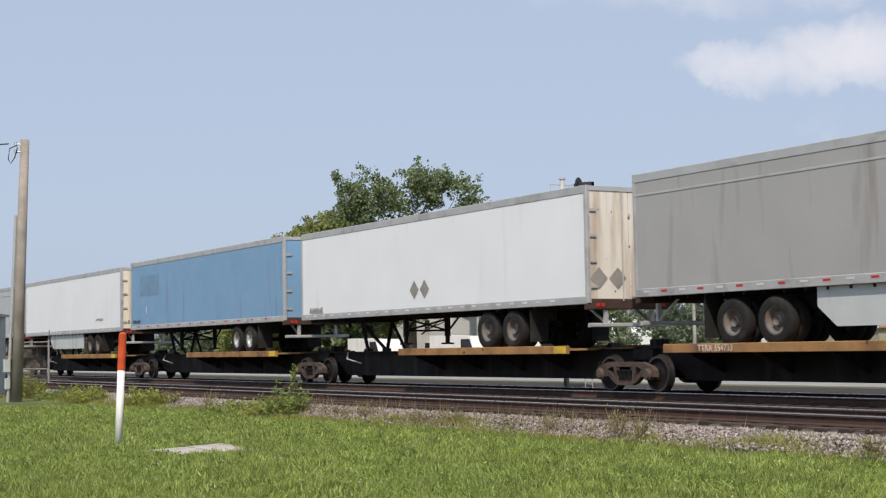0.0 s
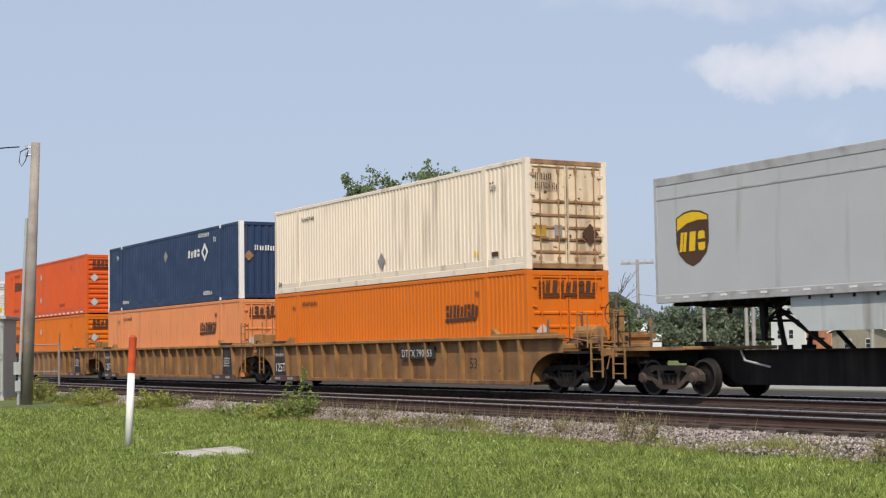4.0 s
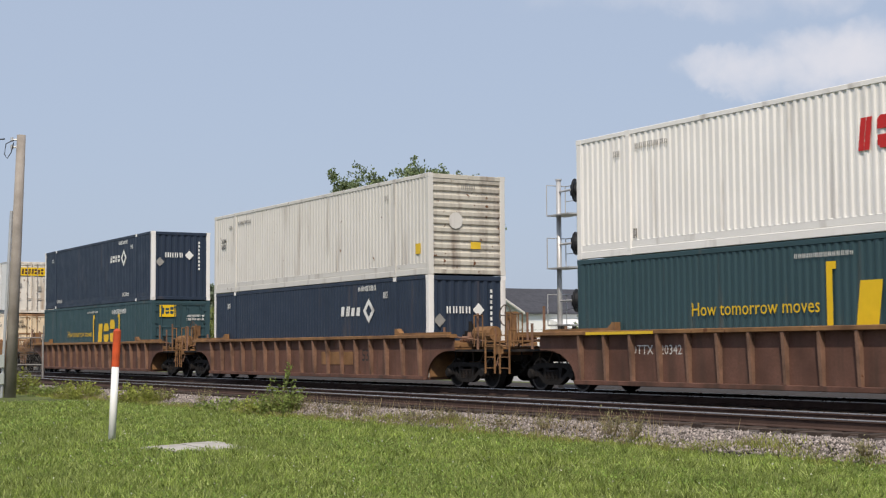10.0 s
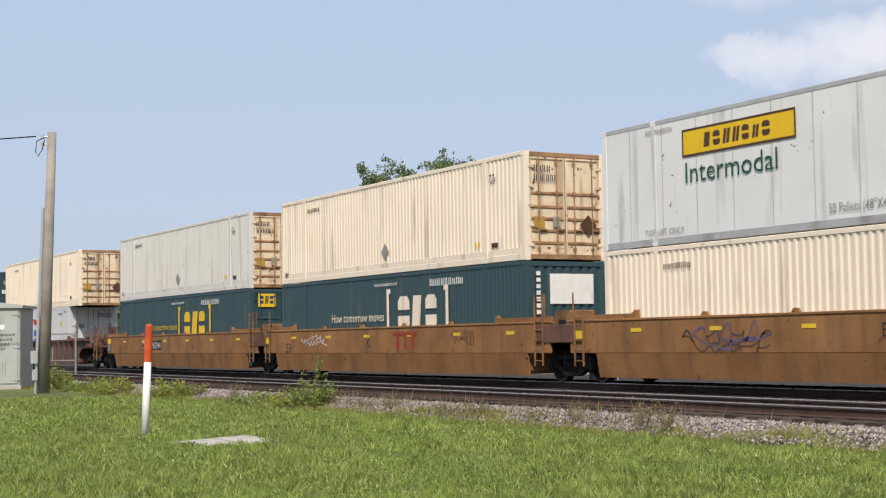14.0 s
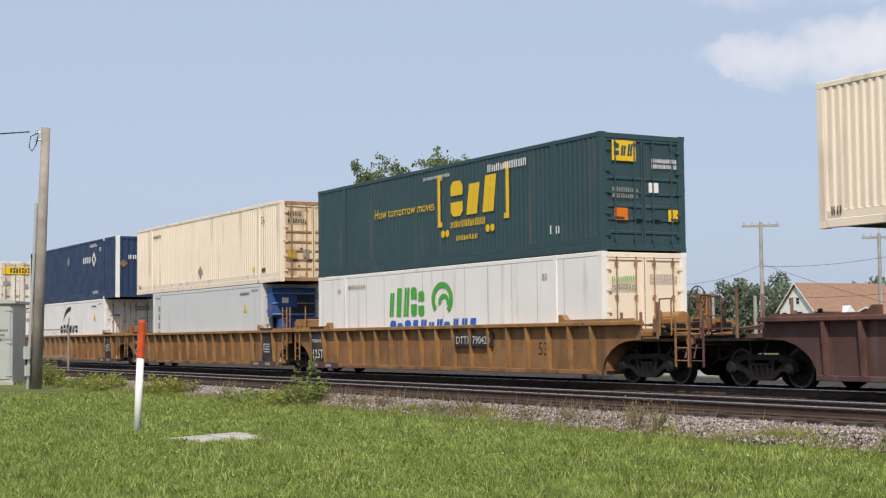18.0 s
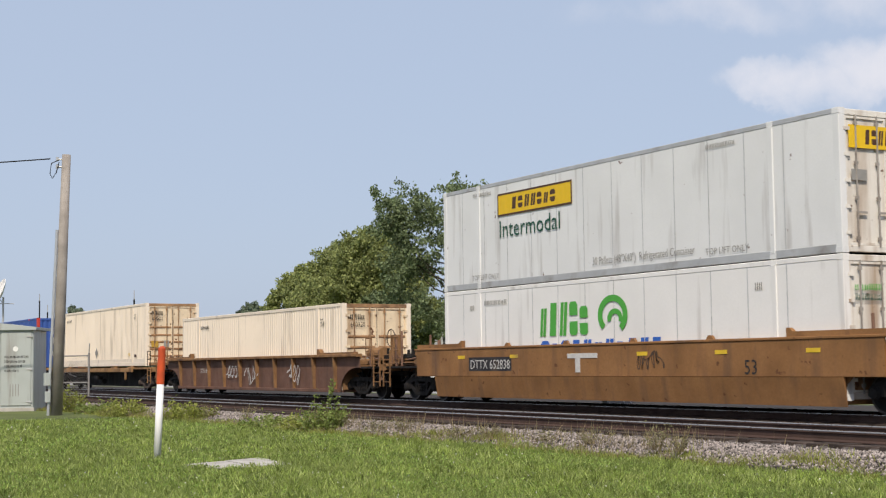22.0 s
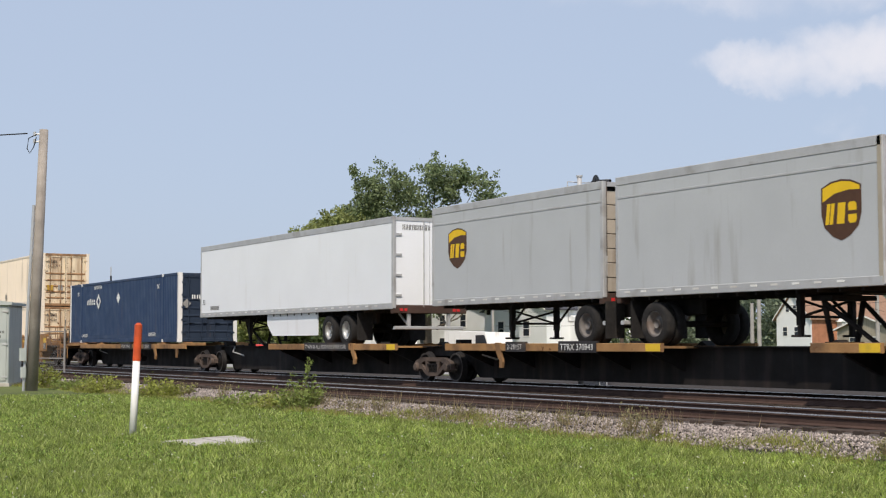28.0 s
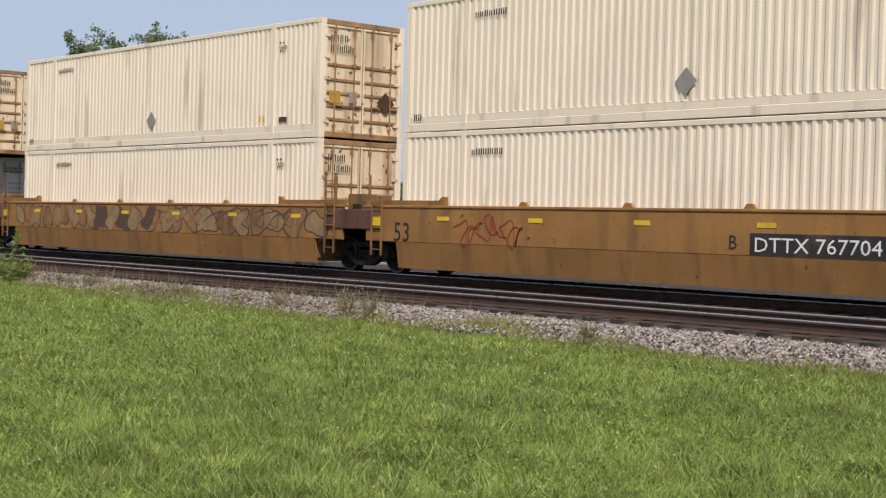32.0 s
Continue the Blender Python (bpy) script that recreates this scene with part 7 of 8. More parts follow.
put(container(-297.6, UP, L53, "cream", "cream ribbed container with rust-stained doors", end_paint="cream_door", marks=m_cream(81, "601509")))
put(container(-297.6, LOW, L53, "cream", "cream ribbed container with rust-stained doors", end_paint="cream_door", marks=m_cream(82, "604368")))
put(container(-317.0, UP, L53, "cream", "cream ribbed container with rust-stained doors", end_paint="cream_door", marks=m_cream(83)))
put(container(-317.0, LOW, L53, "cream", "cream ribbed container with rust-stained doors", end_paint="cream_door", marks=m_cream(84)))
put(container(-336.2, UP, L53, "cream", "cream ribbed container overhanging the one below", end_paint="cream_door", marks=m_cream(85)))
put(container(-336.2, LOW, L40, "palegrey", "pale grey refrigerated container", style="smooth", end="reefer", marks=m_triton))
# ---- beside the track ----
post = thing("marker_post", (-24.18, 7.85, LAWN), "white plastic utility marker post with orange top", "marker post")
part("tube", Mesh().tube((0, 0, -0.1), (0.017, 0.05, 1.26), 0.062, n=18), "plastic_white", post, smooth=True)
part("cap", Mesh().tube((0.017, 0.05, 1.26), (0.025, 0.075, 1.86), 0.066, n=18).tube((0.025, 0.075, 1.86), (0.025, 0.076, 1.90), 0.066, 0.03, n=18), "plastic_orange", post, "orange cap sleeve")

slab = thing("concrete_slab", (-21.75, 8.38, LAWN), "weathered concrete cover slab in the grass", "slab")
part("slab_half", Mesh().prism([(-0.46, -0.72), (0.78, -0.62), (0.72, -0.03), (-0.76, 0.04)], "z", -0.06, 0.035), "concrete", slab, "cracked half of the slab")
part("slab_half", Mesh().prism([(-0.78, 0.06), (0.715, -0.01), (0.66, 0.60), (-1.10, 0.80)], "z", -0.06, 0.042), "concrete", slab, "cracked half of the slab")

pole = thing("utility_pole", (-49.42, 12.57, LAWN), "weathered wooden utility pole with conduit", "utility pole")
part("shaft", Mesh().tube((0, 0, -0.2), (0.07, 0.26, 8.76), 0.20, 0.145, n=16), "pole_wood", pole, smooth=True)
part("conduit", Mesh().tube((0.02, -0.27, 0), (0.04, -0.03, 6.2), 0.05, n=10), "galv", pole, "pale riser conduit")
part("meter_box", Mesh().soft(-0.06, 0.14, -0.42, -0.20, 1.0, 1.42, 0.03), "cabinet", pole, "grey junction box")
part("meter_box", Mesh().soft(-0.04, 0.12, -0.38, -0.20, 0.45, 0.8, 0.03), "cabinet", pole, "grey junction box")
for z in (8.6, 8.35):
    part("insulator", Mesh().tube((0.05, 0.15, z), (-0.05, -0.02, z), 0.03, n=8).tube((-0.05, -0.02, z - 0.06), (-0.05, -0.02, z + 0.08), 0.05, n=8), "galv", pole)
loop = Mesh()
pts = [(0.0, 0.05, 8.6), (-0.04, -0.22, 8.45), (-0.06, -0.26, 8.1), (-0.04, -0.18, 7.95), (0.0, -0.06, 8.15), (0.02, 0.02, 8.5)]
loop.line(pts, 0.018)
part("cable_loop", loop, "wire", pole, "slack loop of cable")
span = Mesh()
pa, pb = Vector((-49.4, 12.3, LAWN + 8.6)), Vector((-58.6, -6.7, LAWN + 8.45))
span.line([pa.lerp(pb, k / 14) - Vector((0, 0, 1.4 * (k / 14) * (1 - k / 14))) for k in range(15)], 0.022)
solid("overhead_cable", span, "wire", "thin dark cable slung from the wooden pole", "cable")

cab = thing("equipment_cabinet", pose(-56.6, 12.57, LAWN, 0, 0, 62), "grey metal railway equipment cabinet with double doors", "cabinet")
part("base", Mesh().box(-1.25, 1.25, -1.0, 1.0, -0.1, 0.12), "concrete", cab, "concrete footing")
part("body", Mesh().soft(-1.2, 1.2, -0.95, 0.95, 0.12, 3.0, 0.03), "cabinet", cab)
part("roof", Mesh().prism([(-1.32, 3.0), (1.32, 3.0), (1.32, 3.10), (0, 3.26), (-1.32, 3.10)], "y", -1.07, 1.07), "cabinet", cab, "overhanging ridged roof")
for s in (-1, 1):
    d = part("door", Mesh().soft(*sorted((s * 0.02, s * 1.12)), -0.985, -0.95, 0.22, 2.9, 0.01), "cabinet", cab, "flush steel door")
    for z in (0.35, 1.55, 2.75):
        part("hinge", Mesh().soft(s * 1.12 - 0.16, s * 1.12 + 0.05, -1.005, -0.985, z - 0.03, z + 0.03, 0.005), "trim_grey", d, "strap hinge")
part("handle", Mesh().soft(-0.12, -0.06, -1.03, -0.985, 1.3, 1.6, 0.01), "galv", cab, "door handle")
for k in range(4):
    part("notice_line", words_bars(0.9 - 0.12 * k, 0.09, 9 - k, 60 + k), "black_mark", cab, "unreadable black notice lines", at=(0.15, -0.99, 2.05 - 0.17 * k))
part("round_sticker", disc(0.1, 14), "white_mark", cab, at=(0.55, -0.99, 2.3))
for k in range(4):
    part("vent_slot", Mesh().box(0.35 + 0.1 * k, 0.38 + 0.1 * k, -0.992, -0.985, 0.55, 1.0), "grey_mark", cab)

gate = thing("chain_link_gate", pose(-63.6, 16.9, LAWN, 0, 0, 28), "chain-link fence panel with a barbed wire arm", "fence")
for x in (-0.95, 0.95):
    part("post", Mesh().tube((x, 0, -0.1), (x, 0, 2.2), 0.045, n=10), "dull_galv", gate, "galvanised post")
for z in (0.35, 0.95, 2.1):
    part("rail", Mesh().tube((-0.95, 0, z), (0.95, 0, z), 0.028, n=8), "dull_galv", gate)
mesh_wire = Mesh()
for k in range(-12, 14):
    for s in (-1, 1):
        x0 = k * 0.15
        a, b = (x0, 0.15), (x0 + s * 1.95, 2.1)
        pts = []
        for u in np.linspace(0, 1, 30):
            x, z = a[0] + (b[0] - a[0]) * u, a[1] + (b[1] - a[1]) * u
            if -0.95 <= x <= 0.95:
                pts.append((x, 0, z))
        if len(pts) > 1:
            mesh_wire.tube(pts[0], pts[-1], 0.004, n=3, caps=False)
part("wire_mesh", mesh_wire, "dull_galv", gate, "diamond wire mesh")
part("barbed_arm", Mesh().tube((-0.95, 0, 2.2), (-0.6, -0.3, 2.6), 0.02, n=6), "galv", gate)
part("barbed_arm", Mesh().tube((0.95, 0, 2.2), (1.3, -0.3, 2.6), 0.02, n=6), "galv", gate)

# ---- signal mast behind the train ----
sig = thing("railway_signal", (-36.9, 26.0, LAWN), "silver signal mast with three black lamp heads and ladder", "railway signal")
part("base", Mesh().soft(-0.3, 0.3, -0.3, 0.3, -0.1, 0.14, 0.03), "concrete", sig)
part("mast", Mesh().tube((0, 0, 0.14), (0, 0, 6.65), 0.085, 0.075, n=14), "signal_silver", sig, smooth=True)
part("mast_cap", Mesh().tube((0, 0, 6.65), (0, 0, 6.7), 0.1, n=14), "signal_silver", sig)
lad = Mesh()
for s in (0.62, 0.98):
    lad.tube((s, 0.25, 0.1), (s, 0.25, 6.2), 0.018, n=6)
for k in range(19):
    lad.tube((0.62, 0.25, 0.4 + k * 0.31), (0.98, 0.25, 0.4 + k * 0.31), 0.012, n=5)
part("ladder", lad, "signal_silver", sig, "narrow service ladder")
for zc in (6.30, 4.68, 2.95):
    h = part("lamp_head", Mesh().lathe([(0.34, -0.03), (0.36, 0.0), (0.34, 0.03)], n=26), "signal_black", sig, "round black backing disc", at=pose(0.66, 0.15, zc, 0, 0, 127))
    big = zc < 6
    hood = Mesh()
    n = 18
    w, ln = (0.21, 0.46) if not big else (0.30, 0.50)
    for k in range(n + 1):
        a = math.radians(-55 + 290 * k / n)
        hood.v += [(w * math.cos(a), -0.03, w * math.sin(a)), (w * math.cos(a) * 0.96, -ln * (0.86 + 0.14 * math.sin(a)), w * math.sin(a) * 0.96)]
    for k in range(n):
        hood.f.append((2 * k, 2 * k + 2, 2 * k + 3, 2 * k + 1))
    part("hood", hood, "signal_black", h, "deep lamp hood")
    part("lens", Mesh().lathe([(0.02, -0.05), (0.11, -0.04), (0.12, -0.031)], n=16), "pane", h)
    part("lamp_case", Mesh().soft(-0.12, 0.12, 0.03, 0.13, -0.16, 0.16, 0.03), "signal_black", h)
    part("bracket", Mesh().tube((0, 0, zc), (0.72, -0.05, zc), 0.035, n=8), "signal_silver", sig)
    pf = part("platform", Mesh().box(-0.14, 1.0, -0.35, 0.35, zc - 0.76, zc - 0.72), "signal_silver", sig, "grated service platform")
    for a, b, r in (((-0.14, 0.35, -0.74), (-0.14, 0.35, 0.2), 0.016), ((1.0, 0.35, -0.74), (1.0, 0.35, 0.2), 0.016), ((-0.14, 0.35, 0.2), (1.0, 0.35, 0.2), 0.016), ((-0.14, 0.35, -0.27), (1.0, 0.35, -0.27), 0.012),
                    ((-0.14, -0.35, -0.74), (-0.14, -0.35, 0.2), 0.016), ((-0.14, -0.35, 0.2), (-0.14, 0.35, 0.2), 0.016)):
        part("guard_rail", Mesh().tube((a[0], a[1], zc + a[2]), (b[0], b[1], zc + b[2]), r, n=6), "signal_silver", pf)


# ---- plants ----
def quads(points, sizes, rnd):
    """Leaf quads of random turn at the given points."""
    n = len(points)
    u = rnd.normal(size=(n, 3))
    u /= np.linalg.norm(u, axis=1)[:, None]
    w = rnd.normal(size=(n, 3))
    v = np.cross(u, w)
    v /= np.linalg.norm(v, axis=1)[:, None]
    a, b = u * sizes[:, None], v * sizes[:, None] * 0.55
    co = np.stack([points - a, points - b, points + a, points + b], 1).reshape(-1, 3)
    return co


def mesh_of(name, co, per, material):
    n = len(co) // per
    me = bpy.data.meshes.new(name)
    me.vertices.add(len(co))
    me.vertices.foreach_set("co", np.ascontiguousarray(co, dtype=np.float32).ravel())
    me.loops.add(n * per)
    me.loops.foreach_set("vertex_index", np.arange(n * per, dtype=np.int32))
    me.polygons.add(n)
    me.polygons.foreach_set("loop_start", np.arange(0, n * per, per, dtype=np.int32))
    me.polygons.foreach_set("loop_total", np.full(n, per, dtype=np.int32))
    me.materials.append(M[material])
    me.update(calc_edges=True)
    return me


def crown_points(blobs, per_volume, rnd, spread=0.35):
    out = []
    for bx, by, bz, rx, ry, rz in blobs:
        n = int(per_volume * (rx * ry * rz) ** 0.75)
        p = rnd.normal(size=(n, 3))
        p /= np.linalg.norm(p, axis=1)[:, None]
        r = 0.25 + 1.05 * rnd.random(n) ** spread
        out.append(p * r[:, None] * (rx, ry, rz) + (bx, by, bz))
    return np.concatenate(out)


def tree(x, y, height, wide, label, seed, leaf="leaf", lobes=26, per=420, size=0.30, trunk=0.38, low=0.22, depth=None, skew=0.0, sprays=9, shape=None):
    """A trunk with forking limbs; each limb ends in several clumps of leaves."""
    rnd = np.random.default_rng(seed)
    t = thing("tree", (x, y, LAWN), label, "tree", "trees beyond the track")
    depth = depth or wide
    wood = Mesh()
    wood.tube((0, 0, -0.2), (0.1, 0, height * 0.35), trunk, trunk * 0.7, 10).tube((0.1, 0, height * 0.35), (0.3, 0.3, height * 0.75), trunk * 0.68, trunk * 0.25, 8)
    part("trunk", wood, "bark", t)
    limbs = Mesh()
    leaves = []
    for k in range(lobes):
        a = 2.39996 * k
        if shape:
            bx, bz, r = shape[k % len(shape)]
            bx, bz, r = bx + rnd.normal() * 0.62, bz + rnd.normal() * 0.5, r * rnd.uniform(0.7, 1.1)
            # bx runs across the line of sight
            cx, cy = bx * 0.5 + math.cos(a) * depth * 0.18 * 0.86, bx * 0.86 - math.cos(a) * depth * 0.18 * 0.5
        else:
            u = (k + 0.5) / lobes
            bz = height * (low + (1 - low) * u)
            ring = math.sin(math.pi * min(1.0, 0.22 + 0.80 * u)) ** 0.8
            rr = ring * math.sqrt(rnd.uniform(0.25, 1.0))
            cx, cy = math.cos(a) * wide * 0.5 * rr + skew * u, math.sin(a) * depth * 0.5 * rr
            r = height * rnd.uniform(0.075, 0.125)
            bz = min(bz, height - r * 0.8)
        reach = math.hypot(cx, cy)
        z0 = max(height * 0.15, bz - 0.8 * reach - 1.5)
        root = Vector((cx * 0.12 + 0.2, cy * 0.12 + 0.1, z0 if bz > height * 0.35 else z0 * 0.8))
        tip = Vector((cx, cy, bz))
        if k < 24:
            bow = Vector((cx * 0.12, cy * 0.12, -0.5)) + Vector(rnd.normal(size=3) * 0.35)
            p0 = root
            for j in range(1, 5):
                u = j / 4
                p1 = root.lerp(tip, u) + bow * (4 * u * (1 - u))
                limbs.tube(p0, p1, trunk * (0.17 - 0.035 * (j - 1)), trunk * (0.17 - 0.035 * j), 6, caps=False)
                p0 = p1
        axis = np.array([cx * 0.12, cy * 0.12, 0.38])
        for _ in range(sprays):
            d = rnd.normal(size=3) * 0.62 + axis
            d /= np.linalg.norm(d)
            base = np.array([cx, cy, bz]) + rnd.normal(size=3) * r * 0.22
            n = int(per * r / sprays)
            u = rnd.random(n) ** 0.75
            wide_at = r * (0.34 * (1 - u) + 0.11)
            p = base + d * (r * rnd.uniform(0.9, 1.7) * u)[:, None] + rnd.normal(size=(n, 3)) * wide_at[:, None] * (1, 1, 0.75)
            leaves.append(p)
    part("branch_framework", limbs, "bark", t, "forked limbs")
    pts = np.concatenate(leaves)
    sizes = size * rnd.uniform(0.6, 1.35, len(pts))
    crown = new("crown", mesh_of("crown", quads(pts, sizes, rnd), 4, leaf))
    crown.parent = t
    crown["label"] = "uneven crown of small leaves with gaps"
    return t


# across the line of sight, height, clump radius: the tall tree's lopsided crown with a hole in it
TALL = [(-6.3, 18.0, 1.0), (-6.4, 16.2, 1.1), (-4.8, 17.0, 1.2), (-4.7, 15.2, 1.3), (-3.2, 18.5, 1.2), (-2.0, 16.8, 1.4), (0.3, 19.0, 1.3), (2.5, 18.9, 1.4), (4.2, 18.4, 1.1), (1.8, 17.0, 1.2),
        (5.7, 16.4, 1.4), (7.0, 15.2, 1.2), (5.9, 13.6, 1.4), (7.4, 13.0, 1.2), (7.3, 11.2, 1.2), (5.6, 11.6, 1.4), (4.0, 12.6, 1.2), (6.6, 9.5, 1.3), (-0.8, 15.0, 1.4),
        (0.7, 13.8, 1.3), (2.4, 14.0, 1.2), (2.4, 11.4, 1.3), (3.2, 9.8, 1.4), (-4.2, 13.2, 1.4), (-5.0, 11.6, 1.4), (-2.9, 11.8, 1.3), (-5.4, 9.6, 1.4), (0.9, 9.6, 1.2), (-3.2, 7.6, 1.5), (0.0, 7.0, 1.5), (3.0, 7.4, 1.4), (-1.4, 5.6, 1.3)]
tree(-134.0, 75.0, 20.4, 16, "tall maple tree with a lopsided airy crown", 3, lobes=196, per=190, size=0.175, trunk=0.5, shape=TALL, depth=13, sprays=6)
tree(-154.0, 75.5, 16.5, 14, "broad light green tree with a dense crown", 4, leaf="leaf_light", lobes=64, per=760, size=0.20, low=0.14)
tree(-164.0, 77.0, 15.6, 13, "broad light green tree with a dense crown", 5, leaf="leaf_light", lobes=56, per=760, size=0.20, low=0.14)
tree(-176.5, 77.0, 13.6, 12, "broad light green tree with a dense crown", 6, leaf="leaf_light", lobes=46, per=760, size=0.20, low=0.12)
tree(-159.0, 80.0, 11.0, 11, "dark green tree with a dense low crown", 7, lobes=40, per=640, size=0.26, low=0.08)
tree(-147.0, 73.0, 9.0, 7.5, "dark green tree with a dense low crown", 8, lobes=34, per=640, size=0.26, low=0.08)
tree(-65.6, 48.9, 4.3, 2.8, "small green tree beside the signal", 9, leaf="leaf", lobes=20, per=420, size=0.10, trunk=0.10, low=0.2)
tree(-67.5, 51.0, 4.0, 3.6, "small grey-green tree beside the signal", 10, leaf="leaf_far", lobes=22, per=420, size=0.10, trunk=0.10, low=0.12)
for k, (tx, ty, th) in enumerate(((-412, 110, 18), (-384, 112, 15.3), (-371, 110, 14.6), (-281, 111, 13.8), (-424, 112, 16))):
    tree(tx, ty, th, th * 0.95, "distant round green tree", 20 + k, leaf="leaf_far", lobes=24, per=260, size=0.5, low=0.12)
dead = thing("dead_tree", (-64.6, 48.2, LAWN), "bare dead tree with crooked grey branches", "tree", "trees beyond the track")
part("trunk", Mesh().tube((0, 0, -0.1), (0.1, 0, 4.4), 0.13, 0.09, 8), "bark", dead)
rb = random.Random(5)
for k in range(5):
    m = Mesh()
    p = Vector((0.1, 0, 3.6 + 0.2 * k))
    d = Vector((rb.uniform(-0.1, 0.45), rb.uniform(0.1, 0.75), 1)).normalized()
    for j in range(4):
        q = p + d * 0.46
        m.tube(p, q, 0.03 * (1 - j / 5), 0.03 * (1 - (j + 1) / 5), 6, caps=False)
        if j > 0:
            m.tube(p, p + (d + Vector((rb.uniform(-0.5, 0.5), rb.uniform(-0.6, 0.6), 0.2))).normalized() * 0.5, 0.014, 0.005, 5, caps=False)
        p = q
        d = (d + Vector((rb.uniform(-0.3, 0.4), rb.uniform(-0.3, 0.5), rb.uniform(-0.1, 0.4)))).normalized()
    part("branch", m, "bark", dead, "crooked bare branch")


def wood_line(name, x0, x1, y0, y1, h, n, seed, label):
    rnd = np.random.default_rng(seed)
    blobs = []
    for k in range(n):
        u = k / (n - 1)
        hh = h * (0.66 + 0.2 * math.sin(7 * u + seed) + 0.14 * math.sin(31 * u) + 0.36 * rnd.random() ** 2)
        cx, cy = x0 + (x1 - x0) * u + rnd.normal() * 2, y0 + (y1 - y0) * u + rnd.normal() * 3
        for z in np.linspace(1.5, hh, 5):
            r = 2.6 * rnd.uniform(0.7, 1.1) * (1.15 - 0.5 * z / hh)
            blobs.append((cx + rnd.normal() * 1.2, cy + rnd.normal(), z + LAWN, r, r, r * 0.9))
    pts = crown_points(blobs, 62, rnd, 0.6)
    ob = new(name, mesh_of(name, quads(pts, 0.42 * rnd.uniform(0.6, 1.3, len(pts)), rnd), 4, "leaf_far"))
    tagged(ob, label, "woods", kind="stuff")


wood_line("far_woods", -266, -138, 198, 232, 10.5, 92, 31, "distant belt of dark green trees")
wood_line("hedgerow", -140, -96, 232, 236, 11.5, 34, 33, "distant belt of dark green trees")
wood_line("low_woods", -560, -300, 130, 200, 9.0, 60, 35, "low distant belt of green trees")
wood_line("right_woods", -100, -20, 236, 240, 12.5, 50, 36, "distant belt of dark green trees")


# ---- houses beyond the road ----
def window(parent, x, y, z, w, h, face):
    """face: -y or +x wall."""
    at = pose(x, y, z, 0, 0, 0 if face == "-y" else 90)
    f = part("window", Mesh().box(-w / 2 - 0.1, w / 2 + 0.1, -0.05, 0.02, -0.1, h + 0.1), "white", parent, "white window frame", at=at)
    for k in range(2):
        part("pane", Mesh().box(-w / 2, w / 2, -0.06, -0.052, k * h / 2 + 0.03, (k + 1) * h / 2 - 0.03), "pane", f)


def house(x0, x1, y0, y1, eave, peak, wall, roof, label, windows=(), side_wall=None, porch=None):
    """A gabled house whose gable looks along -y."""
    h = thing("house", (x0, y0, LAWN), label, "house", "houses beyond the road")
    w, d = x1 - x0, y1 - y0
    e, p = eave - LAWN, peak - LAWN
    part("gable_wall", Mesh().prism([(0, 0), (w, 0), (w, e), (w / 2, p - 0.1), (0, e)], "y", 0, 0.25), wall, h)
    part("back_wall", Mesh().prism([(0, 0), (w, 0), (w, e), (w / 2, p - 0.1), (0, e)], "y", d - 0.25, d), wall, h)
    part("side_wall", Mesh().box(w - 0.25, w, 0.25, d - 0.25, 0, e), side_wall or wall, h)
    part("side_wall", Mesh().box(0, 0.25, 0.25, d - 0.25, 0, e), wall, h)
    rise = p - e
    for s in (-1, 1):
        xe = w / 2 + s * (w / 2 + 0.45)
        ze = e - rise * 0.45 / (w / 2)
        o = [(w / 2, p), (w / 2, p + 0.18), (xe, ze + 0.18), (xe, ze)]
        part("roof_slope", Mesh().prism(o[::-1] if s > 0 else o, "y", -0.45, d + 0.45), roof, h, "shingled roof slope")
        part("fascia", Mesh().prism([(w / 2, p - 0.02), (w / 2, p + 0.2), (xe, ze + 0.2), (xe, ze - 0.02)][::-s], "y", -0.5, -0.452), "white", h, "white barge board")
    lines = Mesh()
    z = 0.3
    while z < e:
        lines.box(0.02, w - 0.02, -0.015, 0.0, z, z + 0.03)
        z += 0.22
    part("siding_laps", lines, wall, h, "lapped boards")
    for x, z, ww, hh in windows:
        window(h, x, -0.0, z, ww, hh, "-y")
    return h


wh = house(-140.6, -128.2, 86, 100, 4.8, 7.4, "siding", "shingle", "white two-storey house with dark roof", [(3.5, 2.4, 1.1, 1.6), (8.6, 2.4, 1.1, 1.6), (3.5, 0.4, 1.1, 1.2), (8.6, 0.4, 1.1, 1.2)])
porch = part("annex", Mesh().prism([(12.4, 0), (18.5, 0), (18.5, 2.9), (12.4, 4.6)], "y", 3, 11), "siding", wh, "lean-to annex")
house(-165.0, -147.0, 90, 101, 5.4, 7.6, "siding", "shingle", "long white two-storey house", [(3, 3.6, 1.2, 1.5), (8, 3.6, 1.2, 1.5), (13, 3.6, 1.2, 1.5), (3, 0.9, 1.2, 1.4), (8, 0.9, 1.2, 1.4), (13, 0.9, 1.2, 1.4)])
bh = house(-179.5, -171.8, 165, 184, 5.3, 9.4, "siding", "red_shingle", "house with white gable and terracotta roof", [(2.6, 6.6, 0.7, 1.0), (4.2, 6.6, 0.7, 1.0), (2.0, 2.8, 0.9, 1.4), (4.6, 2.8, 0.9, 1.4)], side_wall="brickwork")
part("dormer", Mesh().box(7.5, 8.9, 5.6, 7.4, 1.6, 5.0), "siding", bh, "white entrance dormer")
part("dormer_roof", Mesh().prism([(5.2, 5.0), (7.8, 5.0), (6.5, 6.3)], "x", 6.6, 9.1), "siding", bh, "small white gable")
window(bh, 8.9, 6.5, 2.6, 0.9, 1.8, "+x")
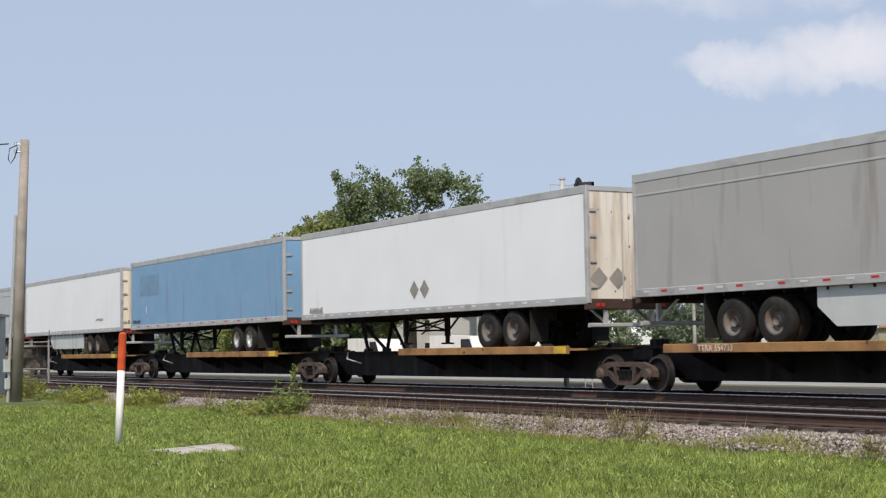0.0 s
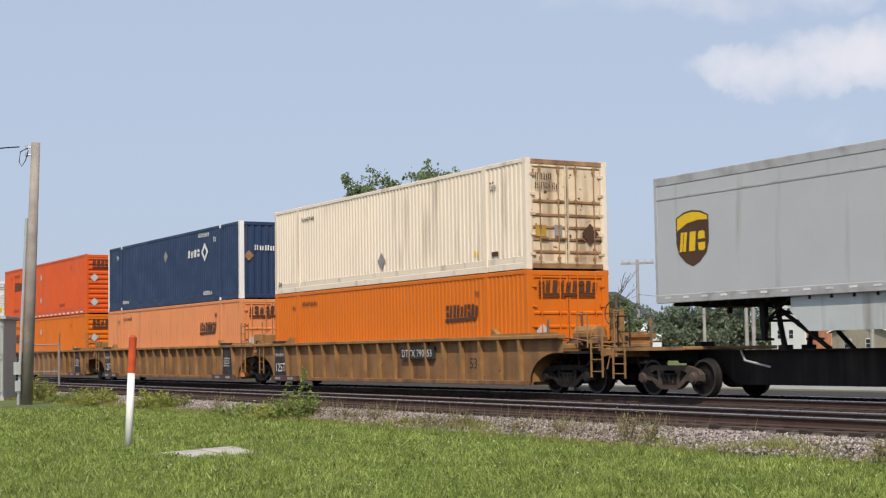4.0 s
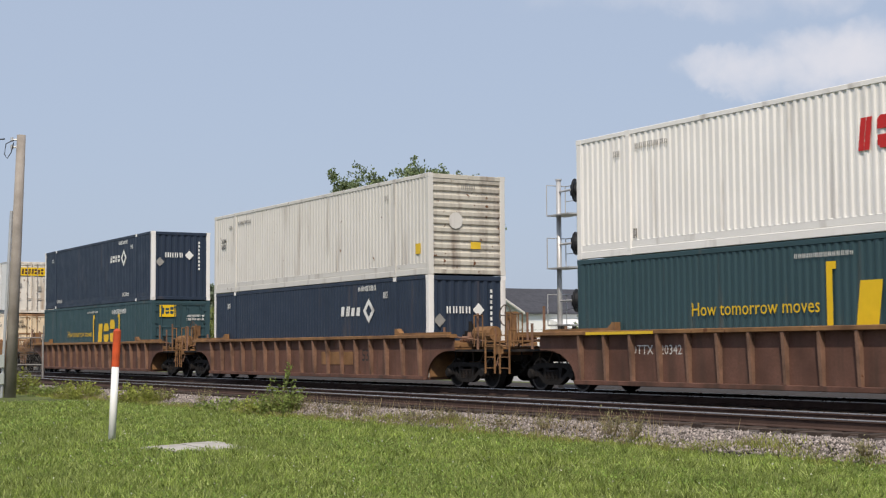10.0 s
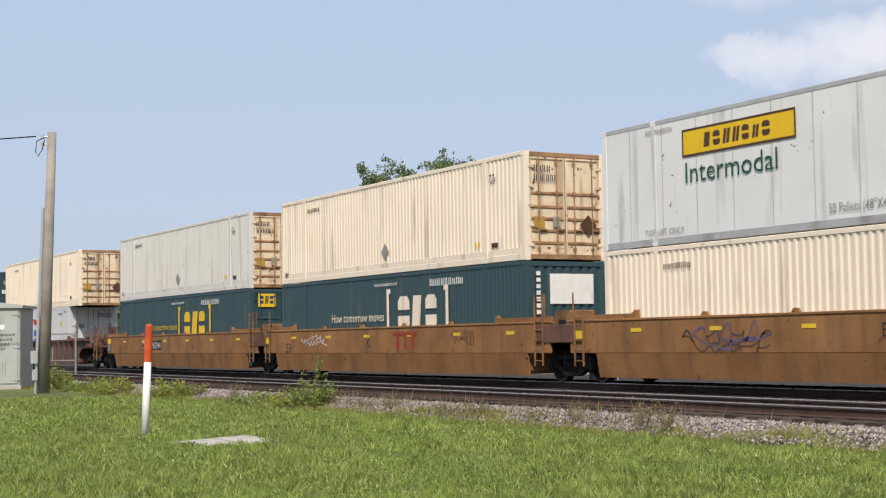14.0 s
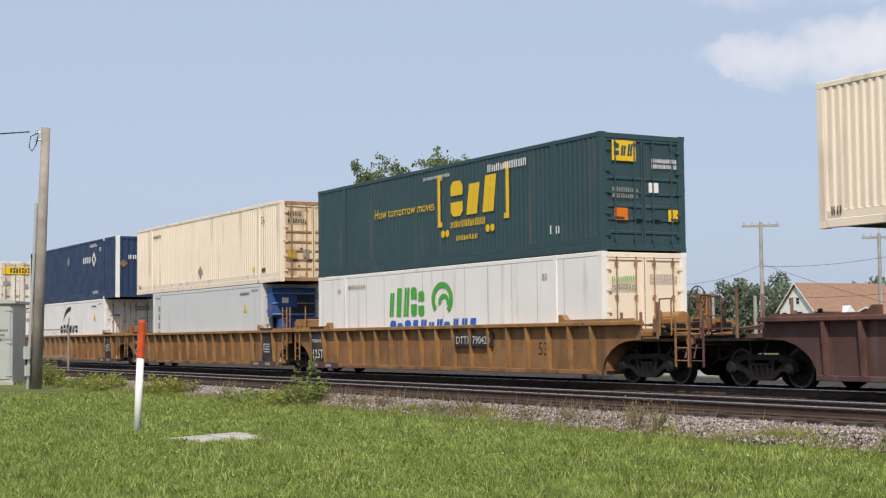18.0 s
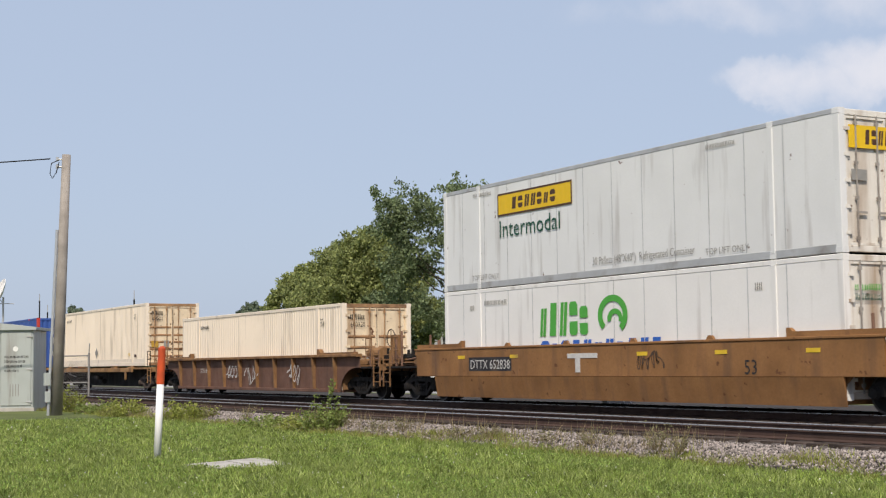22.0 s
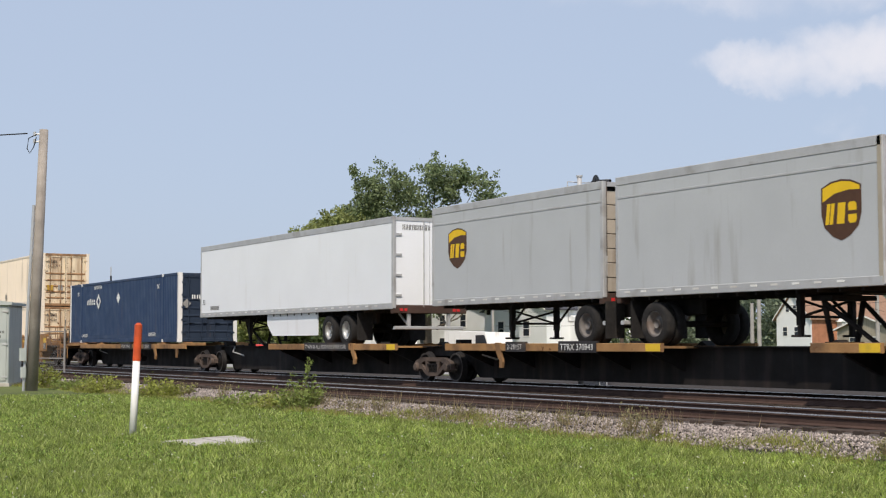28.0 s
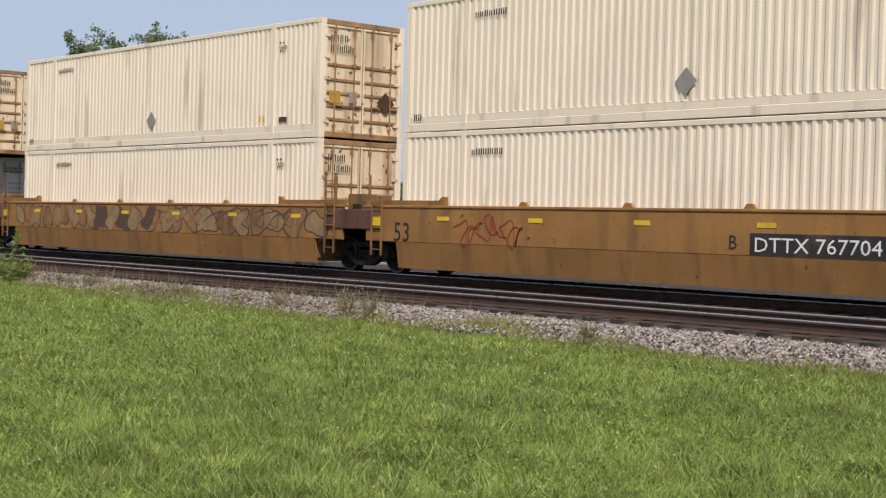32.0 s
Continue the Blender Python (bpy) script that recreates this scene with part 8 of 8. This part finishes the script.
house(-121.5, -113.0, 150, 164, 3.9, 6.6, "palegrey", "shingle", "grey house with a dark roof", [(2.4, 1.4, 1.0, 1.2), (5.6, 1.4, 1.0, 1.2)])
house(-151.0, -140.5, 150, 162, 3.0, 4.8, "nose_tan", "red_shingle", "low tan house with a reddish roof", [(3, 1.2, 1.2, 1.2), (7, 1.2, 1.2, 1.2)])

rd = Mesh().box(X0 - 500, X1 + 200, 35.0, 41.0, LAWN - 0.1, LAWN + 0.115)
solid("road", rd, "road", "pale asphalt road beyond the tracks", "road", kind="structure")


# parked vehicles glimpsed under the trailers
def parked_car(x, y, paint, label, turn=0, van=False):
    c = thing("parked_car", pose(x, y, LAWN + 0.11, 0, 0, turn), label, "car", "parked vehicles")
    prof = [(-2.2, 0.35), (2.2, 0.35), (2.25, 0.75), (1.5, 0.95), (0.85, 1.42), (-1.2, 1.45), (-2.0, 0.98), (-2.25, 0.9)]
    if van:
        prof = [(-2.6, 0.4), (2.6, 0.4), (2.65, 1.0), (1.9, 1.2), (1.5, 2.1), (-2.6, 2.2)]
    part("body", Mesh().prism(prof, "y", -0.9, 0.9), paint, c)
    glass = [(0.75, 1.36), (1.35, 0.98), (-1.75, 1.0), (-1.1, 1.38)] if not van else [(1.45, 1.95), (1.8, 1.3), (0.6, 1.3), (0.6, 1.95)]
    for s in (-1, 1):
        part("side_window", Mesh().prism(glass, "y", *sorted((s * 0.9, s * 0.91))), "pane", c)
        for wx in (-1.4, 1.4):
            part("wheel", Mesh().lathe([(0.1, -0.1), (0.31, -0.1), (0.33, -0.06), (0.33, 0.1)], n=16), "rubber", c, at=pose(wx, s * 0.85, 0.33, 0, 0, 0 if s < 0 else 180))
    return c


parked_car(-73.0, 44.5, "white", "white panel van parked by the road", 4, True)
parked_car(-109.0, 45.0, "red_post", "red car parked by the road", 0)
parked_car(-60.0, 45.0, "palegrey", "silver car parked by the road", 3)
parked_car(-64.5, 45.0, "white", "white car parked by the road", 3)
parked_car(-87.0, 46.0, "white", "white panel van parked by the road", 0, True)


# ---- far utility poles, wires, antennas ----
def far_pole(x, y, top, arm, label, can=True):
    p = thing("power_pole", (x, y, LAWN), label, "utility pole", "power poles beyond the track")
    part("shaft", Mesh().tube((0, 0, -0.1), (0, 0, top - LAWN), 0.125, 0.09, 10), "galv_wood", p)
    if arm:
        part("crossarm", Mesh().soft(-0.06, 0.06, -arm, arm, top - LAWN - 0.28, top - LAWN - 0.14, 0.01), "galv_wood", p, "wooden crossarm", at=pose(0, 0, 0, 0, 0, -45))
        for s in (-0.9, -0.45, 0.45, 0.9):
            part("insulator", Mesh().tube((0, s * arm, top - LAWN - 0.14), (0, s * arm, top - LAWN), 0.04, n=6), "signal_silver", p, at=pose(0, 0, 0, 0, 0, -45))
    if can:
        part("transformer", Mesh().tube((-0.15, -0.32, top - LAWN - 1.9), (-0.15, -0.32, top - LAWN - 1.05), 0.2, n=12), "signal_silver", p, "grey pole transformer")
    return p


M["galv_wood"] = shade("sun_bleached_pole_wood", (0.37, 0.355, 0.34), rough=0.9, vary=0.2, scale=1.5, grain=20, dirt=(0.16, 0.13, 0.1), amount=0.4, streak=True)
far_pole(-61.2, 55.0, 7.35, 1.0, "sun-bleached power pole with crossarm", False)
far_pole(-71.4, 55.0, 6.5, 1.0, "sun-bleached power pole with crossarm", False)
far_pole(-92.0, 57.0, 5.2, 0.95, "sun-bleached power pole with crossarm", False)
tv = far_pole(-57.4, 60.0, 6.6, 0.9, "sun-bleached power pole with a roof antenna on top", False)
part("antenna_rod", Mesh().tube((0, 0, 6.9), (0, 0, 9.5), 0.035, n=6), "signal_silver", tv, "thin antenna rod")
for z, w in ((9.35, 0.3), (9.2, 0.45)):
    part("antenna_bar", Mesh().tube((-w * 0.7, -w * 0.7, z), (w * 0.7, w * 0.7, z), 0.02, n=5).tube((-w * 0.4, w * 0.4, z), (w * 0.4, -w * 0.4, z), 0.02, n=5), "signal_silver", tv)
far_pole(-66.5, 56.0, 3.4, 0, "short sun-bleached wooden pole", False)
far_pole(-58.4, 52.0, 3.2, 0, "short sun-bleached wooden pole", False)
for k, (a, b, sag) in enumerate((((-61.2, 55, 5.0), (-71.4, 55, 4.4), 0.5), ((-61.2, 55, 4.9), (-45.0, 56, 6.2), 0.6), ((-71.4, 55, 4.3), (-92.0, 57, 3.6), 0.6), ((-61.2, 55, 3.4), (-90.0, 56, 2.4), 0.5), ((-61.2, 55, 3.2), (-40.0, 55, 4.2), 0.5), ((-61.2, 55, 5.05), (-56.0, 60, 2.6), 0.1))):
    w = Mesh()
    a, b = Vector(a), Vector(b)
    w.line([a.lerp(b, j / 12) - Vector((0, 0, 4 * sag * (j / 12) * (1 - j / 12))) for j in range(13)], 0.009, 4)
    solid("overhead_wire", w, "wire", "thin dark overhead wire", "wire", "wires beyond the track")
for x, y, top in ((-164.9, 40.0, 9.5), (-161.3, 40.0, 8.1), (-129.9, 40.0, 8.1)):
    a = thing("antenna_mast", (x, y, LAWN), "thin dark antenna mast", "antenna", "antenna masts")
    part("mast", Mesh().tube((0, 0, 0), (0, 0, top - LAWN - 0.8), 0.09, n=6), "signal_black", a)
    part("whip", Mesh().tube((0, 0, top - LAWN - 0.8), (0, 0, top - LAWN), 0.05, n=5), "signal_silver", a)
dish = thing("satellite_dish", (-183.0, 40.0, LAWN), "pale satellite dish on a steel post", "satellite dish")
part("post", Mesh().tube((0, 0, 0), (0, 0, 10.4), 0.12, n=8), "signal_silver", dish)
bowl = Mesh()
rings = [(0.02, 0.0), (0.8, 0.08), (1.5, 0.28), (1.95, 0.50), (1.97, 0.46), (1.5, 0.22), (0.8, 0.0), (0.02, -0.06)]
bowl.lathe(rings, n=24)
part("reflector", bowl, "white", dish, "shallow round reflector", at=Matrix.Translation((-0.3, -0.2, 10.7)) @ Vector((0.02, -0.92, 0.42)).to_track_quat("Y", "Z").to_matrix().to_4x4())
part("feed_arm", Mesh().tube((0.1, -1.2, 9.6), (0.1, 1.3, 9.6), 0.06, n=6).tube((0, 0, 9.6), (0, -1.6, 11.6), 0.05, n=6), "signal_silver", dish)

M["dry_green"] = foliage("dusty_weed_leaves", (0.27, 0.25, 0.13), 0.4)

# ---- shrubs and weeds at the foot of the ballast ----
def shrub(x, y, h, w, label, seed, leaf="weed", n=900, size=0.045, stalk=0.0):
    rnd = np.random.default_rng(seed)
    s = thing("shrub", (x, y, LAWN), label, "shrub", "shrubs along the track")
    stems = Mesh()
    pts = []
    for k in range(26):
        a, r = rnd.uniform(0, 6.28), w / 2 * math.sqrt(rnd.random())
        top = Vector((r * math.cos(a), r * math.sin(a), h * rnd.uniform(0.35, 1.15) * (1 - 0.4 * r / w * 2)))
        foot = Vector((top.x * 0.4, top.y * 0.4, 0))
        stems.tube(foot, top, 0.008, 0.003, 4, caps=False)
        for j in range(int(n * 0.85) // 26):
            u = rnd.uniform(0.25, 1.02)
            pts.append(foot.lerp(top, u) + Vector(rnd.normal(size=3) * 0.07))
    if stalk:
        for o in (0.0, 0.08):
            top = Vector((0.25 + o, 0.1, h + stalk * (1 - 3 * o)))
            stems.tube((0.1, 0, 0.3), top, 0.008, 0.003, 4, caps=False)
            for j in range(46):
                pts.append(Vector((0.1, 0, 0.3)).lerp(top, rnd.uniform(0.4, 1)) + Vector(rnd.normal(size=3) * 0.035))
    tagged(part("stem", stems, "dry_weed", s), kind="stuff")
    p = np.array([tuple(q) for q in pts])
    ob = new("leaves", mesh_of("leaves", quads(p, size * 0.92 * rnd.uniform(0.5, 1.5, len(p)), rnd), 4, leaf))
    ob.parent = s
    return s


shrub(-31.3, 14.15, 0.88, 1.25, "leafy green shrub with a tall weed stalk", 1, "weed_dark", 1900, 0.042, 0.35)
shrub(-32.2, 14.0, 0.45, 1.2, "low yellow-green shrub beside the ballast", 11, "weed", 900, 0.04)
shrub(-34.6, 14.2, 0.36, 1.9, "low yellow-green shrub beside the ballast", 15, "weed_dark", 1100, 0.04)
shrub(-40.3, 14.2, 0.55, 1.5, "low yellow-green shrub beside the ballast", 2, "weed", 1100, 0.045)
shrub(-41.7, 14.2, 0.66, 1.3, "low yellow-green shrub beside the ballast", 12, "weed", 1000, 0.045)
shrub(-46.0, 14.1, 0.58, 1.5, "low yellow-green shrub beside the ballast", 3, "weed", 1200, 0.045)
shrub(-47.4, 14.2, 0.68, 1.2, "low yellow-green shrub beside the ballast", 13, "weed", 900, 0.045)
shrub(-49.9, 14.0, 0.5, 1.6, "clump of tall green weeds", 4, "weed_dark", 900, 0.045)
shrub(-52.8, 14.0, 0.9, 1.2, "clump of tall green weeds", 14, "weed", 1200, 0.045)


def blades(n, where, height, width, material, name, label, seed, category="grass", lean=0.5):
    """Upright tapered blades; where(rnd, n) gives their feet."""
    rnd = np.random.default_rng(seed)
    foot = where(rnd, n)
    n = len(foot)
    far = np.hypot(foot[:, 0], foot[:, 1])
    a = rnd.uniform(0, 2 * np.pi, n)
    h = height * rnd.uniform(0.45, 1.25, n)
    w = width * (0.6 + far / 22) * rnd.uniform(0.7, 1.3, n)
    d = rnd.normal(size=(n, 2)) * lean
    if category == "grass":
        # blades of one clump lean together and share their height
        cell = np.floor(foot[:, :2] / 0.12 + 0.35 * np.sin(foot[:, 1::-1] * 9)).astype(int)
        h1 = (np.sin(cell[:, 0] * 12.9898 + cell[:, 1] * 78.233) * 43758.5) % 1
        h2 = (np.sin(cell[:, 0] * 39.346 + cell[:, 1] * 11.135) * 24634.6) % 1
        h = h * (0.5 + 0.95 * h1)
        d = d * 0.8 + 0.42 * np.stack([np.cos(h2 * 6.283), np.sin(h2 * 6.283)], 1)
    tip = foot + np.stack([d[:, 0] * h, d[:, 1] * h, h], 1)
    off = np.stack([np.cos(a) * w, np.sin(a) * w, np.zeros(n)], 1)
    co = np.stack([foot - off, foot + off, tip], 1).reshape(-1, 3)
    tagged(new(name, mesh_of(name, co, 3, material)), label, category, kind="stuff")


def lawn_feet(rnd, n):
    yaw = np.radians(rnd.uniform(29, 80, n * 2))
    r = 7.0 * (46 / 7.0) ** rnd.random(n * 2)
    x, y = -np.sin(yaw) * r, np.cos(yaw) * r
    tuft = np.sin(x * 2.1 + 1.3 * np.sin(y * 1.7)) * np.sin(y * 2.6 + 1.1 * np.sin(x * 1.3))
    keep = (y < 14.2 + 0.12 * np.sin(x * 1.3) + 0.08 * np.sin(x * 3.7)) & (rnd.random(n * 2) < 0.62 + 0.38 * tuft)
    slab_clear = (np.abs(x + 21.9 + 0.55 * (y - 8.4)) > 0.62) | (np.abs(y - 8.4) > 0.58)
    keep &= slab_clear
    x, y = x[keep][:n], y[keep][:n]
    return np.stack([x, y, LAWN + 0.2 * np.clip(y - 14.0, 0, 1)], 1)


blades(400000, lawn_feet, 0.068, 0.0062, "grass", "lawn_grass", "short mown green lawn grass", 41)


def dark_feet(rnd, n):
    p = lawn_feet(rnd, n * 3)
    m = np.sin(p[:, 0] * 0.9 + 2 * np.sin(p[:, 1] * 0.8)) + np.sin(p[:, 1] * 1.7 + p[:, 0] * 0.4) > 0.9
    return p[m]


blades(60000, dark_feet, 0.09, 0.006, "weed_dark", "lawn_tufts", "taller darker tufts in the lawn", 42)


blades(110000, lawn_feet, 0.088, 0.0050, "grass_light", "pale_lawn_blades", "scattered pale grass blades in the lawn", 46, lean=0.7)


def edge_feet(rnd, n):
    x = -6 - 60 * rnd.random(n) ** 1.2
    y = 14.08 + 0.16 * rnd.normal(size=n) + 0.22 * np.sin(x * 0.7) + 0.15 * np.sin(x * 2.3)
    z = LAWN + np.clip((y - 14.1) * 0.33, 0, 0.25)
    return np.stack([x, y, z], 1)


blades(26000, edge_feet, 0.10, 0.0045, "weed", "verge_grass", "yellow-green tall grass along the ballast edge", 43, lean=0.35)


def stalk_feet(rnd, n):
    c = np.array([-33.0, -31.5, -30.5, -28.5, -27.5, -25.6, -24.0, -21.8, -20.4, -19.4, -18.6])
    x = c[rnd.integers(0, len(c), n)] + rnd.normal(size=n) * 0.55
    y = 14.5 + 0.35 * rnd.normal(size=n)
    z = LAWN + np.clip((y - 14.1) * 0.33, 0, 0.25)
    return np.stack([x, y, z], 1)


blades(6000, edge_feet, 0.14, 0.0035, "dry_weed", "dry_verge_stalks", "reddish-brown dry stalks along the ballast edge", 47, "weeds", 0.4)
blades(1000, stalk_feet, 0.30, 0.003, "dry_weed", "dry_weeds", "dry brownish weed stalks on the ballast", 44, "weeds", 0.3)


def ballast_weed(x, y, h, w, seed):
    """A thin grey-green weed of many fine twigs."""
    rnd = np.random.default_rng(seed)
    s = thing("weed", (x, y, LAWN + 0.15), "thin grey-green weed with dry twigs on the ballast", "weed", "weeds on the ballast")
    twigs = Mesh()
    pts = []
    for k in range(22):
        a = rnd.uniform(0, 6.28)
        top = Vector((w * 0.5 * math.cos(a) * rnd.random(), w * 0.5 * math.sin(a) * rnd.random(), h * rnd.uniform(0.4, 1.0)))
        twigs.tube((top.x * 0.3, top.y * 0.3, 0), top, 0.005, 0.002, 3, caps=False)
        for j in range(7):
            pts.append(Vector((top.x * 0.3, top.y * 0.3, 0)).lerp(top, rnd.uniform(0.2, 1.0)) + Vector(rnd.normal(size=3) * 0.035))
    tagged(part("stem", twigs, "dry_weed", s), kind="stuff")
    p = np.array([tuple(q) for q in pts])
    ob = new("leaves", mesh_of("leaves", quads(p, 0.022 * rnd.uniform(0.6, 1.5, len(p)), rnd), 4, "dry_green"))
    ob.parent = s


for k, (x, y, h, w) in enumerate(((-18.9, 14.3, 0.42, 0.7), (-18.2, 14.2, 0.5, 0.6), (-20.9, 14.5, 0.34, 1.1), (-22.3, 14.35, 0.2, 1.4), (-24.4, 14.5, 0.26, 0.9), (-25.2, 14.25, 0.18, 1.3), (-27.9, 14.4, 0.34, 0.7), (-29.0, 14.35, 0.22, 1.5),
                                  (-31.2, 14.4, 0.36, 1.3), (-32.6, 14.2, 0.3, 1.2), (-13.3, 14.0, 0.24, 0.5), (-37.2, 14.5, 0.45, 1.0), (-39.6, 14.4, 0.4, 1.3))):
    ballast_weed(x, y, h, w, 70 + k)


def clover(rnd, n):
    p = lawn_feet(rnd, n)
    p[:, 2] += 0.07 * rnd.random(len(p)) + 0.02
    return p


rc = np.random.default_rng(45)
pts = lawn_feet(rc, 120000)
patchy = np.sin(pts[:, 0] * 0.8 + 1.9 * np.sin(pts[:, 1] * 0.9)) + np.sin(pts[:, 1] * 2.1 + pts[:, 0] * 0.7) + rc.normal(size=len(pts)) * 0.5
pts = pts[patchy > 0.15]
pts[:, 2] += rc.uniform(0.02, 0.075, len(pts))
tagged(new("broad_lawn_leaves", mesh_of("broad_lawn_leaves", quads(pts, 0.0135 * (0.55 + np.hypot(pts[:, 0], pts[:, 1]) / 30) * rc.uniform(0.6, 1.5, len(pts)), rc), 4, "clover")), "patches of broad-leaved weeds in the lawn", "grass", kind="stuff")
pts = clover(rc, 1100)
tagged(new("clover_flowers", mesh_of("clover_flowers", quads(pts, 0.011 * (0.5 + np.hypot(pts[:, 0], pts[:, 1]) / 20), rc), 4, "flower")), "scattered small white clover flowers", "flowers", kind="stuff")


def stones(n, seed):
    """Crushed stones on the near shoulder of the ballast."""
    rnd = np.random.default_rng(seed)
    x = -7 - 75 * rnd.random(n) ** 1.15
    y = 14.1 + 1.58 * rnd.random(n) ** 0.9
    z = np.where(y < 14.9, LAWN + 0.03 + (y - 14.1) * 0.20, -0.258)
    r = rnd.uniform(0.016, 0.037, n)
    base = np.array([(1, 0, 0), (0, 1, 0), (-1, 0, 0), (0, -1, 0), (0, 0, 0.8), (0, 0, -0.8)], float)
    v = base[None] * rnd.uniform(0.6, 1.35, (n, 6, 1)) + rnd.normal(size=(n, 6, 3)) * 0.18
    a = rnd.uniform(0, 6.28, n)
    c, s = np.cos(a), np.sin(a)
    vx = v[..., 0] * c[:, None] - v[..., 1] * s[:, None]
    vy = v[..., 0] * s[:, None] + v[..., 1] * c[:, None]
    v = np.stack([vx, vy, v[..., 2]], -1) * r[:, None, None] + np.stack([x, y, z + r * 0.4], 1)[:, None]
    tri = np.array([(0, 1, 4), (1, 2, 4), (2, 3, 4), (3, 0, 4), (1, 0, 5), (2, 1, 5), (3, 2, 5), (0, 3, 5)])
    me = bpy.data.meshes.new("ballast_stones")
    me.vertices.add(n * 6)
    me.vertices.foreach_set("co", v.astype(np.float32).ravel())
    idx = (tri[None] + (np.arange(n) * 6)[:, None, None]).astype(np.int32)
    me.loops.add(n * 24)
    me.loops.foreach_set("vertex_index", idx.ravel())
    me.polygons.add(n * 8)
    me.polygons.foreach_set("loop_start", np.arange(0, n * 24, 3, dtype=np.int32))
    me.polygons.foreach_set("loop_total", np.full(n * 8, 3, dtype=np.int32))
    me.materials.append(M["stone"])
    me.update(calc_edges=True)
    tagged(new("ballast_stones", me), "loose grey and pinkish crushed stones", "ballast", kind="stuff")


stones(98000, 51)


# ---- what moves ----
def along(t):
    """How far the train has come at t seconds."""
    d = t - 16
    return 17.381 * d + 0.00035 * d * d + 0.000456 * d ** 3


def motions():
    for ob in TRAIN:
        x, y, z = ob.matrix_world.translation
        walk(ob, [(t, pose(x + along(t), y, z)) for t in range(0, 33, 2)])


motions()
